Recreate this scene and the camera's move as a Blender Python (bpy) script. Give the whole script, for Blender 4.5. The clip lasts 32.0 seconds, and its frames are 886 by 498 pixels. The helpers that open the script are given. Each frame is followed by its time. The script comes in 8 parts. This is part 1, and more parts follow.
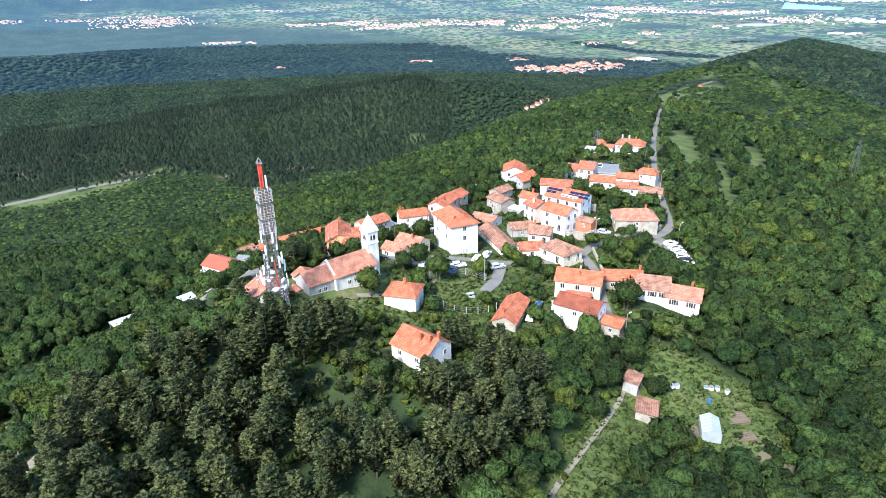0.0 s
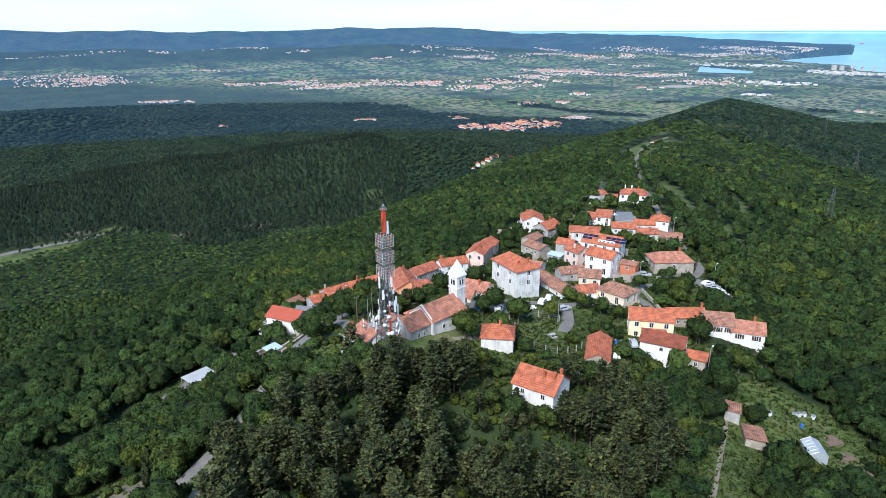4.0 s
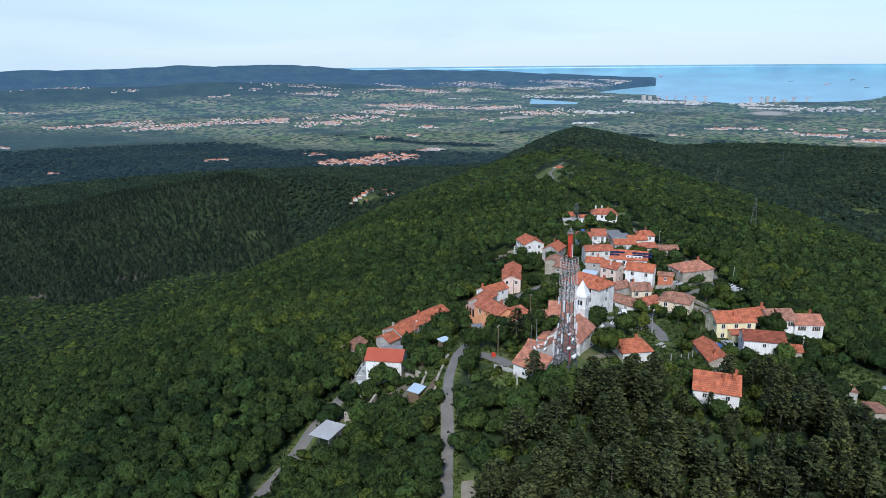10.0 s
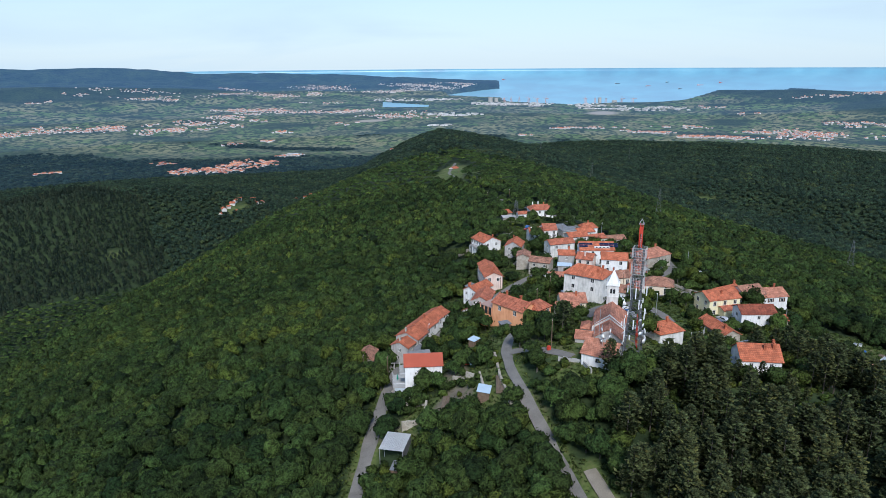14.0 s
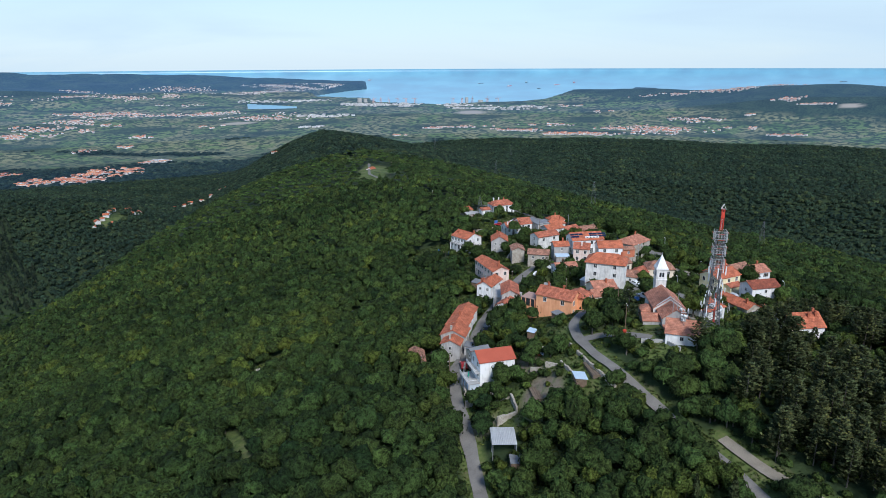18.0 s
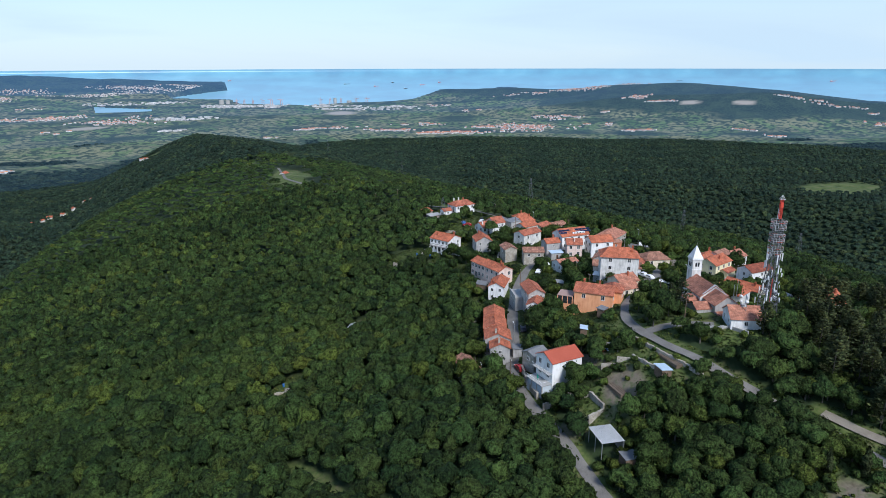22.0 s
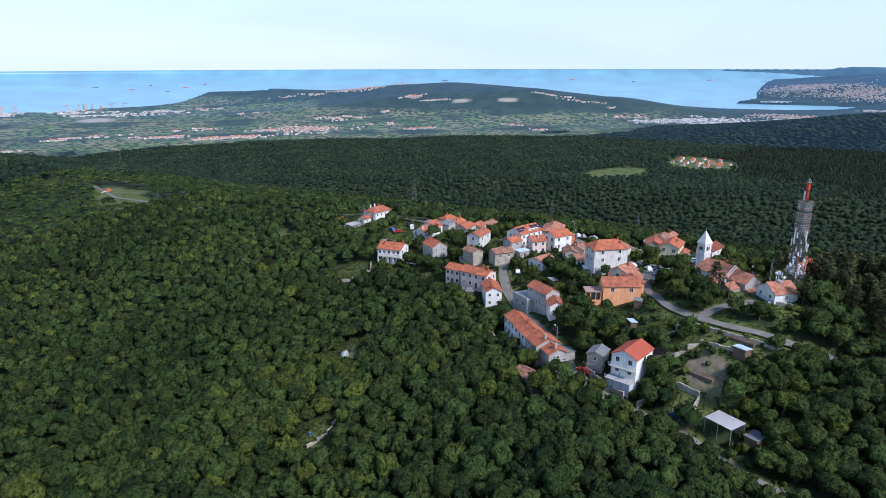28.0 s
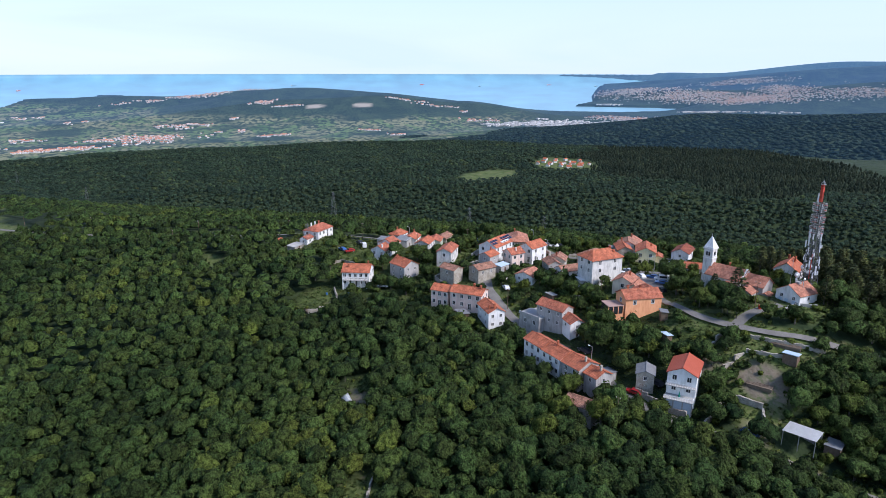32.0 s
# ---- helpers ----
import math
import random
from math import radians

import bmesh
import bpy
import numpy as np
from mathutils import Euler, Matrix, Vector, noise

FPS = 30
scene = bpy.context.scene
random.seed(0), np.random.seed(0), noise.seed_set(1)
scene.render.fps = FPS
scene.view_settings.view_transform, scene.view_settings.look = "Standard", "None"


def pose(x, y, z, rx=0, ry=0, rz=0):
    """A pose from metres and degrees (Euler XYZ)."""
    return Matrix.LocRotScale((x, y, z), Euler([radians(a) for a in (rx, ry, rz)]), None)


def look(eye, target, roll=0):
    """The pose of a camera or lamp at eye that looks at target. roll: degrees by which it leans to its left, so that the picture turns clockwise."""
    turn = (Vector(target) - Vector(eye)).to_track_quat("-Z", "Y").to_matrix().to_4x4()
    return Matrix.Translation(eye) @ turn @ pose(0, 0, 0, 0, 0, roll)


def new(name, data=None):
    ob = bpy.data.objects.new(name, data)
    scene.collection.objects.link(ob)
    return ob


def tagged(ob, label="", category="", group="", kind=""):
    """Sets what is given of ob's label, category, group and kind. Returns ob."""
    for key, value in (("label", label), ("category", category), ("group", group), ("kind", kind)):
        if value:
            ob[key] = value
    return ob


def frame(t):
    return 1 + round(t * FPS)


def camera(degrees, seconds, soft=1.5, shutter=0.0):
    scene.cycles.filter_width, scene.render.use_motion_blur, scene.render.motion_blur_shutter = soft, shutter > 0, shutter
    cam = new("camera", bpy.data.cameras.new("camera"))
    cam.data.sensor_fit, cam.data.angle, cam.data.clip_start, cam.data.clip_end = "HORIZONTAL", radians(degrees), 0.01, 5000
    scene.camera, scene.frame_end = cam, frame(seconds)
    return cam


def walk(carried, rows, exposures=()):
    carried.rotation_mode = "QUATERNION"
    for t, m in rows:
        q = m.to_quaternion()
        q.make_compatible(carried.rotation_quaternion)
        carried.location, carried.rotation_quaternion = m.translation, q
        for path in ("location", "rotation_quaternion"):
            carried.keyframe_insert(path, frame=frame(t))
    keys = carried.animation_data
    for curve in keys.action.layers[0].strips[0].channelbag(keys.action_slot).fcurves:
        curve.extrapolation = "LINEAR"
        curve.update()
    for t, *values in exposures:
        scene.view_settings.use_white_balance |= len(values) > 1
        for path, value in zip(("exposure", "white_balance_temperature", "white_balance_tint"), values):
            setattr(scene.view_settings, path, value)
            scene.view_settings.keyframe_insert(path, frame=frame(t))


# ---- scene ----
cam = camera(68.55, 32.0, soft=0.6)
PATH = [
    (0.0, 0.00, 0.00, 80.00, 0.00, -23.94, -1.24),
    (0.5, -3.93, -0.73, 80.13, -0.25, -23.55, -1.10),
    (1.0, -7.98, -1.41, 80.23, -0.62, -23.15, -0.97),
    (1.5, -12.27, -2.00, 80.25, -1.28, -22.63, -0.82),
    (2.0, -16.79, -2.49, 80.21, -2.15, -22.05, -0.68),
    (2.5, -21.50, -2.86, 80.12, -2.88, -21.57, -0.53),
    (4.5, -42.20, -3.05, 79.37, -7.35, -18.16, -0.41),
    (5.0, -47.64, -2.62, 79.20, -8.29, -17.29, -0.51),
    (5.5, -53.18, -2.00, 79.05, -9.15, -16.58, -0.63),
    (6.0, -58.79, -1.17, 78.93, -10.06, -16.16, -0.74),
    (6.5, -64.46, -0.11, 78.86, -10.87, -16.16, -0.73),
    (7.0, -70.15, 1.17, 78.82, -11.77, -16.18, -0.71),
    (7.5, -75.85, 2.63, 78.80, -12.88, -16.20, -0.70),
    (8.0, -81.52, 4.28, 78.81, -14.09, -16.23, -0.69),
    (8.5, -87.15, 6.08, 78.82, -15.57, -16.25, -0.68),
    (9.0, -92.70, 8.02, 78.83, -17.18, -16.26, -0.67),
    (9.5, -98.16, 10.09, 78.82, -18.82, -16.27, -0.65),
    (10.0, -103.53, 12.28, 78.81, -20.55, -16.26, -0.63),
    (10.5, -108.83, 14.59, 78.79, -22.23, -16.24, -0.61),
    (11.0, -114.07, 17.03, 78.76, -23.90, -16.22, -0.59),
    (11.5, -119.26, 19.59, 78.71, -25.58, -16.19, -0.57),
    (12.0, -124.42, 22.27, 78.66, -27.26, -16.16, -0.56),
    (12.5, -129.56, 25.07, 78.60, -28.92, -16.14, -0.54),
    (13.0, -134.70, 27.99, 78.53, -30.58, -16.11, -0.52),
    (13.5, -139.84, 31.03, 78.45, -32.31, -16.09, -0.48),
    (14.0, -144.98, 34.21, 78.36, -34.02, -16.08, -0.44),
    (14.5, -150.11, 37.55, 78.27, -35.69, -16.07, -0.40),
    (16.5, -170.41, 52.71, 77.89, -41.96, -16.07, -0.26),
    (17.0, -175.32, 57.15, 77.83, -43.38, -16.08, -0.25),
    (17.5, -180.17, 61.86, 77.78, -44.74, -16.08, -0.25),
    (18.0, -184.88, 66.80, 77.75, -46.09, -16.09, -0.27),
    (18.5, -189.36, 71.92, 77.73, -47.51, -16.11, -0.28),
    (19.0, -193.56, 77.15, 77.72, -49.04, -16.13, -0.29),
    (19.5, -197.40, 82.46, 77.73, -50.74, -16.18, -0.28),
    (20.0, -200.92, 87.82, 77.74, -52.48, -16.21, -0.27),
    (20.5, -204.13, 93.21, 77.77, -54.12, -16.21, -0.24),
    (21.0, -207.10, 98.65, 77.79, -55.65, -16.20, -0.20),
    (21.5, -209.86, 104.15, 77.80, -56.92, -16.16, -0.16),
    (22.0, -212.46, 109.72, 77.80, -58.18, -16.11, -0.13),
    (22.5, -214.95, 115.38, 77.77, -59.71, -16.06, -0.09),
    (23.0, -217.36, 121.14, 77.71, -61.23, -16.00, -0.07),
    (23.5, -219.74, 127.02, 77.61, -62.57, -15.95, -0.05),
    (24.0, -222.01, 133.00, 77.48, -63.98, -15.91, -0.04),
    (24.5, -224.09, 139.08, 77.32, -65.54, -15.88, -0.05),
    (25.0, -225.90, 145.25, 77.15, -67.34, -15.88, -0.06),
    (25.5, -227.37, 151.51, 76.98, -69.29, -15.89, -0.08),
    (26.0, -228.40, 157.87, 76.85, -71.27, -15.92, -0.10),
    (26.5, -228.92, 164.32, 76.76, -73.21, -15.95, -0.11),
    (28.5, -226.26, 190.76, 76.85, -80.01, -16.08, -0.10),
    (29.0, -224.81, 197.22, 76.87, -81.67, -16.07, -0.08),
    (29.5, -223.08, 203.59, 76.87, -83.37, -16.03, -0.06),
    (30.0, -221.11, 209.83, 76.86, -85.14, -15.97, -0.04),
    (30.5, -218.95, 215.92, 76.81, -86.92, -15.87, -0.01),
    (31.0, -216.63, 221.82, 76.72, -88.42, -15.74, 0.03),
    (31.5, -214.17, 227.59, 76.60, -90.05, -15.68, 0.06),
    (32.0, -211.64, 233.29, 76.47, -91.75, -15.65, 0.11),
]


def aimed(x, y, z, yaw, pitch, roll):
    """A camera pose from its place, heading to the left of +y, pitch and roll."""
    return Matrix.Translation((x, y, z)) @ Euler((radians(90 + pitch), 0, radians(yaw))).to_matrix().to_4x4() @ pose(0, 0, 0, 0, 0, roll)


walk(cam, [(t, aimed(*p)) for t, *p in PATH],
     exposures=[(0.0, 2.0, 6000, 9), (2.5, 1.78, 5950, 9), (4.5, 0.95, 5900, 10), (5.5, 0.7, 5900, 10), (20.0, 0.66, 5880, 10), (26.0, 0.82, 5850, 14), (32.0, 0.92, 6000, 18)])

# ---- sky and sun ----
SUN_AZ, SUN_EL = 210.0, 44.0  # clockwise from +y, and height, in degrees
world = bpy.data.worlds.new("sky")
scene.world = world
world.use_nodes = True
wn = world.node_tree.nodes
sky = wn.new("ShaderNodeTexSky")
sky.sky_type, sky.sun_disc = "NISHITA", False
sky.sun_elevation, sky.sun_rotation = radians(SUN_EL), radians(SUN_AZ)
sky.altitude, sky.air_density, sky.dust_density, sky.ozone_density = 400.0, 1.1, 0.25, 3.0
wn["Background"].inputs["Strength"].default_value = 0.095
# thin veils of high cloud
wl = world.node_tree.links
wco, wmap, wno = wn.new("ShaderNodeTexCoord"), wn.new("ShaderNodeMapping"), wn.new("ShaderNodeTexNoise")
wmap.inputs["Scale"].default_value = (1.2, 1.2, 9.0)
wno.inputs["Scale"].default_value, wno.inputs["Detail"].default_value, wno.inputs["Distortion"].default_value = 1.6, 6.0, 0.6
wl.new(wco.outputs["Generated"], wmap.inputs["Vector"])
wl.new(wmap.outputs[0], wno.inputs["Vector"])
veil = wn.new("ShaderNodeMapRange")
veil.inputs["From Min"].default_value, veil.inputs["From Max"].default_value, veil.inputs["To Max"].default_value = 0.42, 0.8, 0.3
wl.new(wno.outputs["Fac"], veil.inputs["Value"])
wmix = wn.new("ShaderNodeMix")
wmix.data_type = "RGBA"
wmix.inputs[7].default_value = (4.24, 5.22, 5.82, 1)
# the pale haze that thickens towards the horizon
wsep, haze, hsum = wn.new("ShaderNodeSeparateXYZ"), wn.new("ShaderNodeMapRange"), wn.new("ShaderNodeMath")
wl.new(wco.outputs["Generated"], wsep.inputs[0])
haze.inputs["From Min"].default_value, haze.inputs["From Max"].default_value, haze.inputs["To Min"].default_value, haze.inputs["To Max"].default_value = 0.0, 0.42, 0.85, 0.0
wl.new(wsep.outputs["Z"], haze.inputs["Value"])
wl.new(haze.outputs[0], hsum.inputs[0])
wl.new(veil.outputs[0], hsum.inputs[1])
hsum.use_clamp = True
wl.new(hsum.outputs[0], wmix.inputs[0])
wl.new(sky.outputs["Color"], wmix.inputs[6])
wl.new(wmix.outputs[2], wn["Background"].inputs["Color"])
sun = new("sun", bpy.data.lights.new("sun", "SUN"))
sun.data.energy, sun.data.angle, sun.data.color = 2.35, radians(14.0), (1.0, 0.95, 0.88)
sd = Vector((math.sin(radians(SUN_AZ)) * math.cos(radians(SUN_EL)), math.cos(radians(SUN_AZ)) * math.cos(radians(SUN_EL)), math.sin(radians(SUN_EL))))
sun.matrix_world = look(sd * 300, (0, 0, 0))

# ---- materials ----


def material(name, rough=0.8, metal=0.0):
    m = bpy.data.materials.new(name)
    m.use_nodes = True
    b = m.node_tree.nodes["Principled BSDF"]
    b.inputs["Roughness"].default_value, b.inputs["Metallic"].default_value = rough, metal
    b.inputs["Specular IOR Level"].default_value = 0.3
    return m, m.node_tree.nodes, m.node_tree.links, b


def ramp(n, stops):
    r = n.new("ShaderNodeValToRGB")
    while len(r.color_ramp.elements) < len(stops):
        r.color_ramp.elements.new(0.5)
    for e, (p, c) in zip(r.color_ramp.elements, stops):
        e.position, e.color = p, (*c, 1)
    return r


def noisy(name, dark, light, scale=1.0, fine=8.0, rough=0.85, metal=0.0, bump=0.3, spread=0.25, per="none"):
    """A colour between two tones, mottled at two scales, with fine relief; per object or per island it shifts a little."""
    m, n, l, b = material(name, rough, metal)
    co = n.new("ShaderNodeTexCoord")
    a, f = n.new("ShaderNodeTexNoise"), n.new("ShaderNodeTexNoise")
    a.inputs["Scale"].default_value, f.inputs["Scale"].default_value = scale, fine
    a.inputs["Detail"].default_value, f.inputs["Detail"].default_value = 4.0, 3.0
    geo = n.new("ShaderNodeNewGeometry")
    for q in (a, f):
        l.new(geo.outputs["Position"], q.inputs["Vector"])
    mix = n.new("ShaderNodeMath")
    mix.operation = "MULTIPLY_ADD"
    mix.inputs[1].default_value, = (0.55,)
    l.new(a.outputs["Fac"], mix.inputs[0])
    sc = n.new("ShaderNodeMath")
    sc.operation = "MULTIPLY"
    sc.inputs[1].default_value = 0.45
    l.new(f.outputs["Fac"], sc.inputs[0])
    l.new(sc.outputs[0], mix.inputs[2])
    r = ramp(n, [(0.5 - spread, dark), (0.5 + spread, light)])
    l.new(mix.outputs[0], r.inputs["Fac"])
    out = r.outputs["Color"]
    if per != "none":
        if per == "object":
            src = n.new("ShaderNodeObjectInfo").outputs["Random"]
        else:
            src = geo.outputs["Random Per Island"]
        hsv = n.new("ShaderNodeHueSaturation")
        mr = n.new("ShaderNodeMapRange")
        mr.inputs["To Min"].default_value, mr.inputs["To Max"].default_value = 0.62, 1.4
        l.new(src, mr.inputs["Value"])
        l.new(mr.outputs[0], hsv.inputs["Value"])
        mh = n.new("ShaderNodeMapRange")
        mh.inputs["To Min"].default_value, mh.inputs["To Max"].default_value = 0.485, 0.515
        l.new(src, mh.inputs["Value"])
        l.new(mh.outputs[0], hsv.inputs["Hue"])
        l.new(out, hsv.inputs["Color"])
        out = hsv.outputs["Color"]
    l.new(out, b.inputs["Base Color"])
    if bump:
        bp = n.new("ShaderNodeBump")
        bp.inputs["Strength"].default_value, bp.inputs["Distance"].default_value = bump, 0.1
        l.new(f.outputs["Fac"], bp.inputs["Height"])
        l.new(bp.outputs["Normal"], b.inputs["Normal"])
    return m


# ---- the lie of the land ----
CX, CY, CZ = -125.0, 80.0, 78.0   # the middle of the flight; distances beyond NEAR are drawn in towards it
NEAR, SPAN, FALL = 1500.0, 3100.0, 5200.0
SEA = -350.0


def drawn_in(d):
    return np.where(d < NEAR, d, NEAR + SPAN * (1 - np.exp(-(d - NEAR) / FALL)))


def along(x, y, line):
    """Distance from a polyline (x, y, z), the side (+1 to its right) and the height on it."""
    best, side, height = np.full(x.shape, 1e9), np.zeros(x.shape), np.zeros(x.shape)
    for (ax, ay, az), (bx, by, bz) in zip(line, line[1:]):
        ux, uy = bx - ax, by - ay
        q = np.clip(((x - ax) * ux + (y - ay) * uy) / (ux * ux + uy * uy), 0, 1)
        dx, dy = x - ax - q * ux, y - ay - q * uy
        d = np.hypot(dx, dy)
        near = d < best
        best = np.where(near, d, best)
        side = np.where(near, np.sign(dx * uy - dy * ux), side)
        height = np.where(near, az + q * (bz - az), height)
    return best, side, height


def polar(az, d, z):
    return CX + d * math.sin(radians(az)), CY + d * math.cos(radians(az)), z


def waves(x, y, size, seed=0.0):
    """Smooth rolling unevenness between about -1 and 1."""
    s = 0
    for k, (a, b, c) in enumerate(((1.0, 0.37, 0.3), (-0.51, 0.93, 1.7), (0.29, -1.31, 4.1), (1.63, 0.82, 2.2), (-1.21, 1.57, 5.3))):
        s = s + np.sin((a * x + b * y) / size + c + seed * (k + 1)) / (1 + 0.4 * k)
    return s / 2.6


SPINE = [(-260, -260, -80), (-120, 0, -22), (-72, 72, 4), (-38, 118, 11.5), (-12, 145, 8), (10, 180, 4.5), (45, 215, 1), (75, 270, -2), (115, 340, -7), (212, 544, -20), (420, 850, -34), (700, 1300, -75), (950, 1700, -140), (1300, 2250, -250), (1600, 2700, -340)]
PINE_HILL = [polar(-46, 800, -205), polar(-35, 900, -200), polar(-25, 1010, -185), polar(-18, 1130, -178), polar(-11, 1150, -155), polar(-4, 1160, -141), polar(4, 1140, -122), polar(8, 1180, -128), polar(12, 1250, -165)]
PLATEAU = [polar(52, 1480, -136), polar(62, 1480, -124), polar(82, 1430, -119), polar(95, 1310, -112), polar(107, 1310, -118), polar(126, 1320, -116), polar(160, 1400, -100)]
WEST_HILLS = [polar(-60, 2300, -150), polar(-40, 2500, -170), polar(-26, 2500, -215), polar(-14, 2600, -280)]
EAST_HILLS = [polar(103, 3000, -250), polar(112, 3000, -135), polar(126, 2900, -95), polar(150, 2800, -80)]
SKYLINE = [polar(-70, 13000, 10), polar(-40, 13500, 0), polar(-22, 13500, 5), polar(-8, 13500, -20), polar(0, 13200, 0), polar(6, 13000, 35), polar(10, 13200, -55), polar(14, 13500, -110), polar(24, 13000, -130), polar(30, 12500, -210), polar(35, 12200, -300)]
FOOTHILLS = [polar(-60, 8000, -150), polar(-25, 8200, -170), polar(-8, 8400, -190), polar(3, 9000, -170), polar(14, 9500, -250)]
CAPE = [polar(20, 10200, -230), polar(31, 9800, -225), polar(36, 10300, -265), polar(38.6, 10900, -325)]
PENINSULA = [polar(51, 9000, -345), polar(61, 7600, -225), polar(70, 6700, -180), polar(77, 6100, -98), polar(83, 5700, -135), polar(90, 5500, -215), polar(95, 5600, -340)]
CITY_HILLS = [polar(113, 14500, -220), polar(120, 13500, 30), polar(127, 12000, 150), polar(150, 11000, 240)]
FAR_COAST = [polar(96, 26000, -250), polar(104, 24000, -120), polar(113, 21000, -40), polar(122, 20000, 250), polar(140, 20000, 300)]


# small rises, terraces and hollows of the village: place and height
KNOLLS = [(-63, 165, -6.4), (-80, 147, -5.6), (-53, 146, 5.4), (-95, 130, -5.1), (-40, 160, 3.6), (66, 193, 3.0), (85, 282, 2.4), (75, 300, 1.8), (58, 143, 2.9), (51, 101, -2.4), (20, 211, 1.9), (-12, 205, -2.6), (30, 259, 1.9), (15, 130, -1.9), (31, 198, -1.6), (-40, 253, -1.7), (-35, 121, -1.9), (-11, 166, -1.3), (-30, 202, -1.3), (-22, 192, 1.1), (-50, 176, 0.9), (68, 230, 1.0), (42, 204, -0.8), (-29, 169, 0.8), (-64, 128, 0.8), (-42, 127, 1.0), (30, 132, 0.7), (-58, 187, -0.6), (33, 167, 0.6), (-5, 107, 1.9), (-75, 100, -0.6)]


def ridge(x, y, line, slope, top=0.0):
    best = None
    for pair in zip(line, line[1:]):
        d, _, z = along(x, y, pair)
        h = z - slope * (np.sqrt(d * d + top * top) - top)
        best = h if best is None else np.maximum(best, h)
    return best


def land(x, y):
    """The true height of the ground at true distances."""
    dist = np.hypot(x - CX, y - CY)
    az = np.degrees(np.arctan2(x - CX, y - CY))
    d, side, z = along(x, y, SPINE)
    roll = np.clip((d - 120) / 200, 0, 1)
    west = 0.16 * d + 0.0006 * np.minimum(d, 290) ** 2 + 0.35 * np.maximum(d - 290, 0)
    east = 0.10 * d + 0.0006 * np.minimum(d, 180) ** 2 + 0.20 * np.maximum(d - 180, 0)
    west = west * (1 + 0.8 * np.clip((y - 600) / 400, 0, 1))
    drop = np.where(side < 0, west, east)
    spine = z - drop + roll * 9 * waves(x, y, 60)
    for kx, ky, kz in KNOLLS:
        spine = spine + kz * np.exp(-((x - kx) ** 2 + (y - ky) ** 2) / 800.0)
    floor = np.interp(dist, [0, 900, 1700, 3200, 5200, 8000], [-190, -190, -215, -318, -332, SEA + 8])
    pines = ridge(x, y, PINE_HILL, 0.30, 60) + 8 * waves(x, y, 50, 1)
    plate = np.maximum(ridge(x, y, PLATEAU, 0.03), -400)
    plate = plate - 0.27 * np.maximum(np.min([along(x, y, q)[0] for q in zip(PLATEAU, PLATEAU[1:])], axis=0) - 330, 0) + 5 * waves(x, y, 70, 2)
    parts = [spine, floor + 5 * waves(x, y, 160, 3), pines, plate,
             ridge(x, y, WEST_HILLS, 0.16, 150) + 20 * waves(x, y, 130, 4), ridge(x, y, EAST_HILLS, 0.14, 200) + 10 * waves(x, y, 160, 5),
             ridge(x, y, SKYLINE, 0.10, 500) + 34 * waves(x, y, 330, 6) + 16 * waves(x, y, 130, 2), ridge(x, y, FOOTHILLS, 0.08, 300) + 34 * waves(x, y, 260, 7),
             ridge(x, y, CAPE, 0.16, 200) + 10 * waves(x, y, 200, 8), ridge(x, y, PENINSULA, 0.17, 250) + 14 * waves(x, y, 230, 9),
             ridge(x, y, CITY_HILLS, 0.10, 600) + 30 * waves(x, y, 500, 10), ridge(x, y, FAR_COAST, 0.12, 600) + 40 * waves(x, y, 900, 11)]
    k = 9.0 + dist * 0.006
    top = np.max(parts, axis=0)
    h = top + k * np.log(sum(np.exp((p - top) / k) for p in parts))
    h = np.where(water(az, dist), SEA - 15, h)
    return h - dist * dist / 1.49e7


def water(az, d):
    """Where the sea is, by bearing and true distance."""
    front = np.interp(az, [39.2, 39.8, 43.7, 45.6, 49.5, 52.5, 54.4, 57.3, 61.1, 62.1, 68, 80, 88, 90.1, 92.2, 94.6, 99.4, 104, 108.3, 111.2], [8100, 7190, 6895, 6676, 6996, 6980, 7178, 8237, 10255, 11600, 9900, 9000, 8200, 6477, 5748, 5781, 6019, 6305, 6485, 7348])
    end = np.interp(d, [5700, 6500, 7300, 7420, 8100, 15000, 18000, 26000, 40000], [109, 109, 111, 100.9, 102.5, 103.5, 111, 106, 100])
    open_sea = (az > 39.2) & (az < end) & (d > front)
    wedge = (az > 34.4) & (az <= 39.2) & (d > 8150 - (az - 39.2) * 60) & (d < 8800 + (az - 34.3) * 480)
    inlet = (az > 29.2) & (az < 33.1) & (d > 6350) & (d < 7400 - (az - 29.2) * 160)
    behind = (az > 12) & (az < 60) & (d > 15500)
    return open_sea | wedge | inlet | behind


def laid(x, y, h):
    """True place and height to the place where it is built."""
    d = np.hypot(x - CX, y - CY)
    s = drawn_in(d) / np.maximum(d, 1e-6)
    return CX + (x - CX) * s, CY + (y - CY) * s, CZ + (h - CZ) * s


def ground_z(x, y):
    return float(land(np.array([float(x)]), np.array([float(y)]))[0])


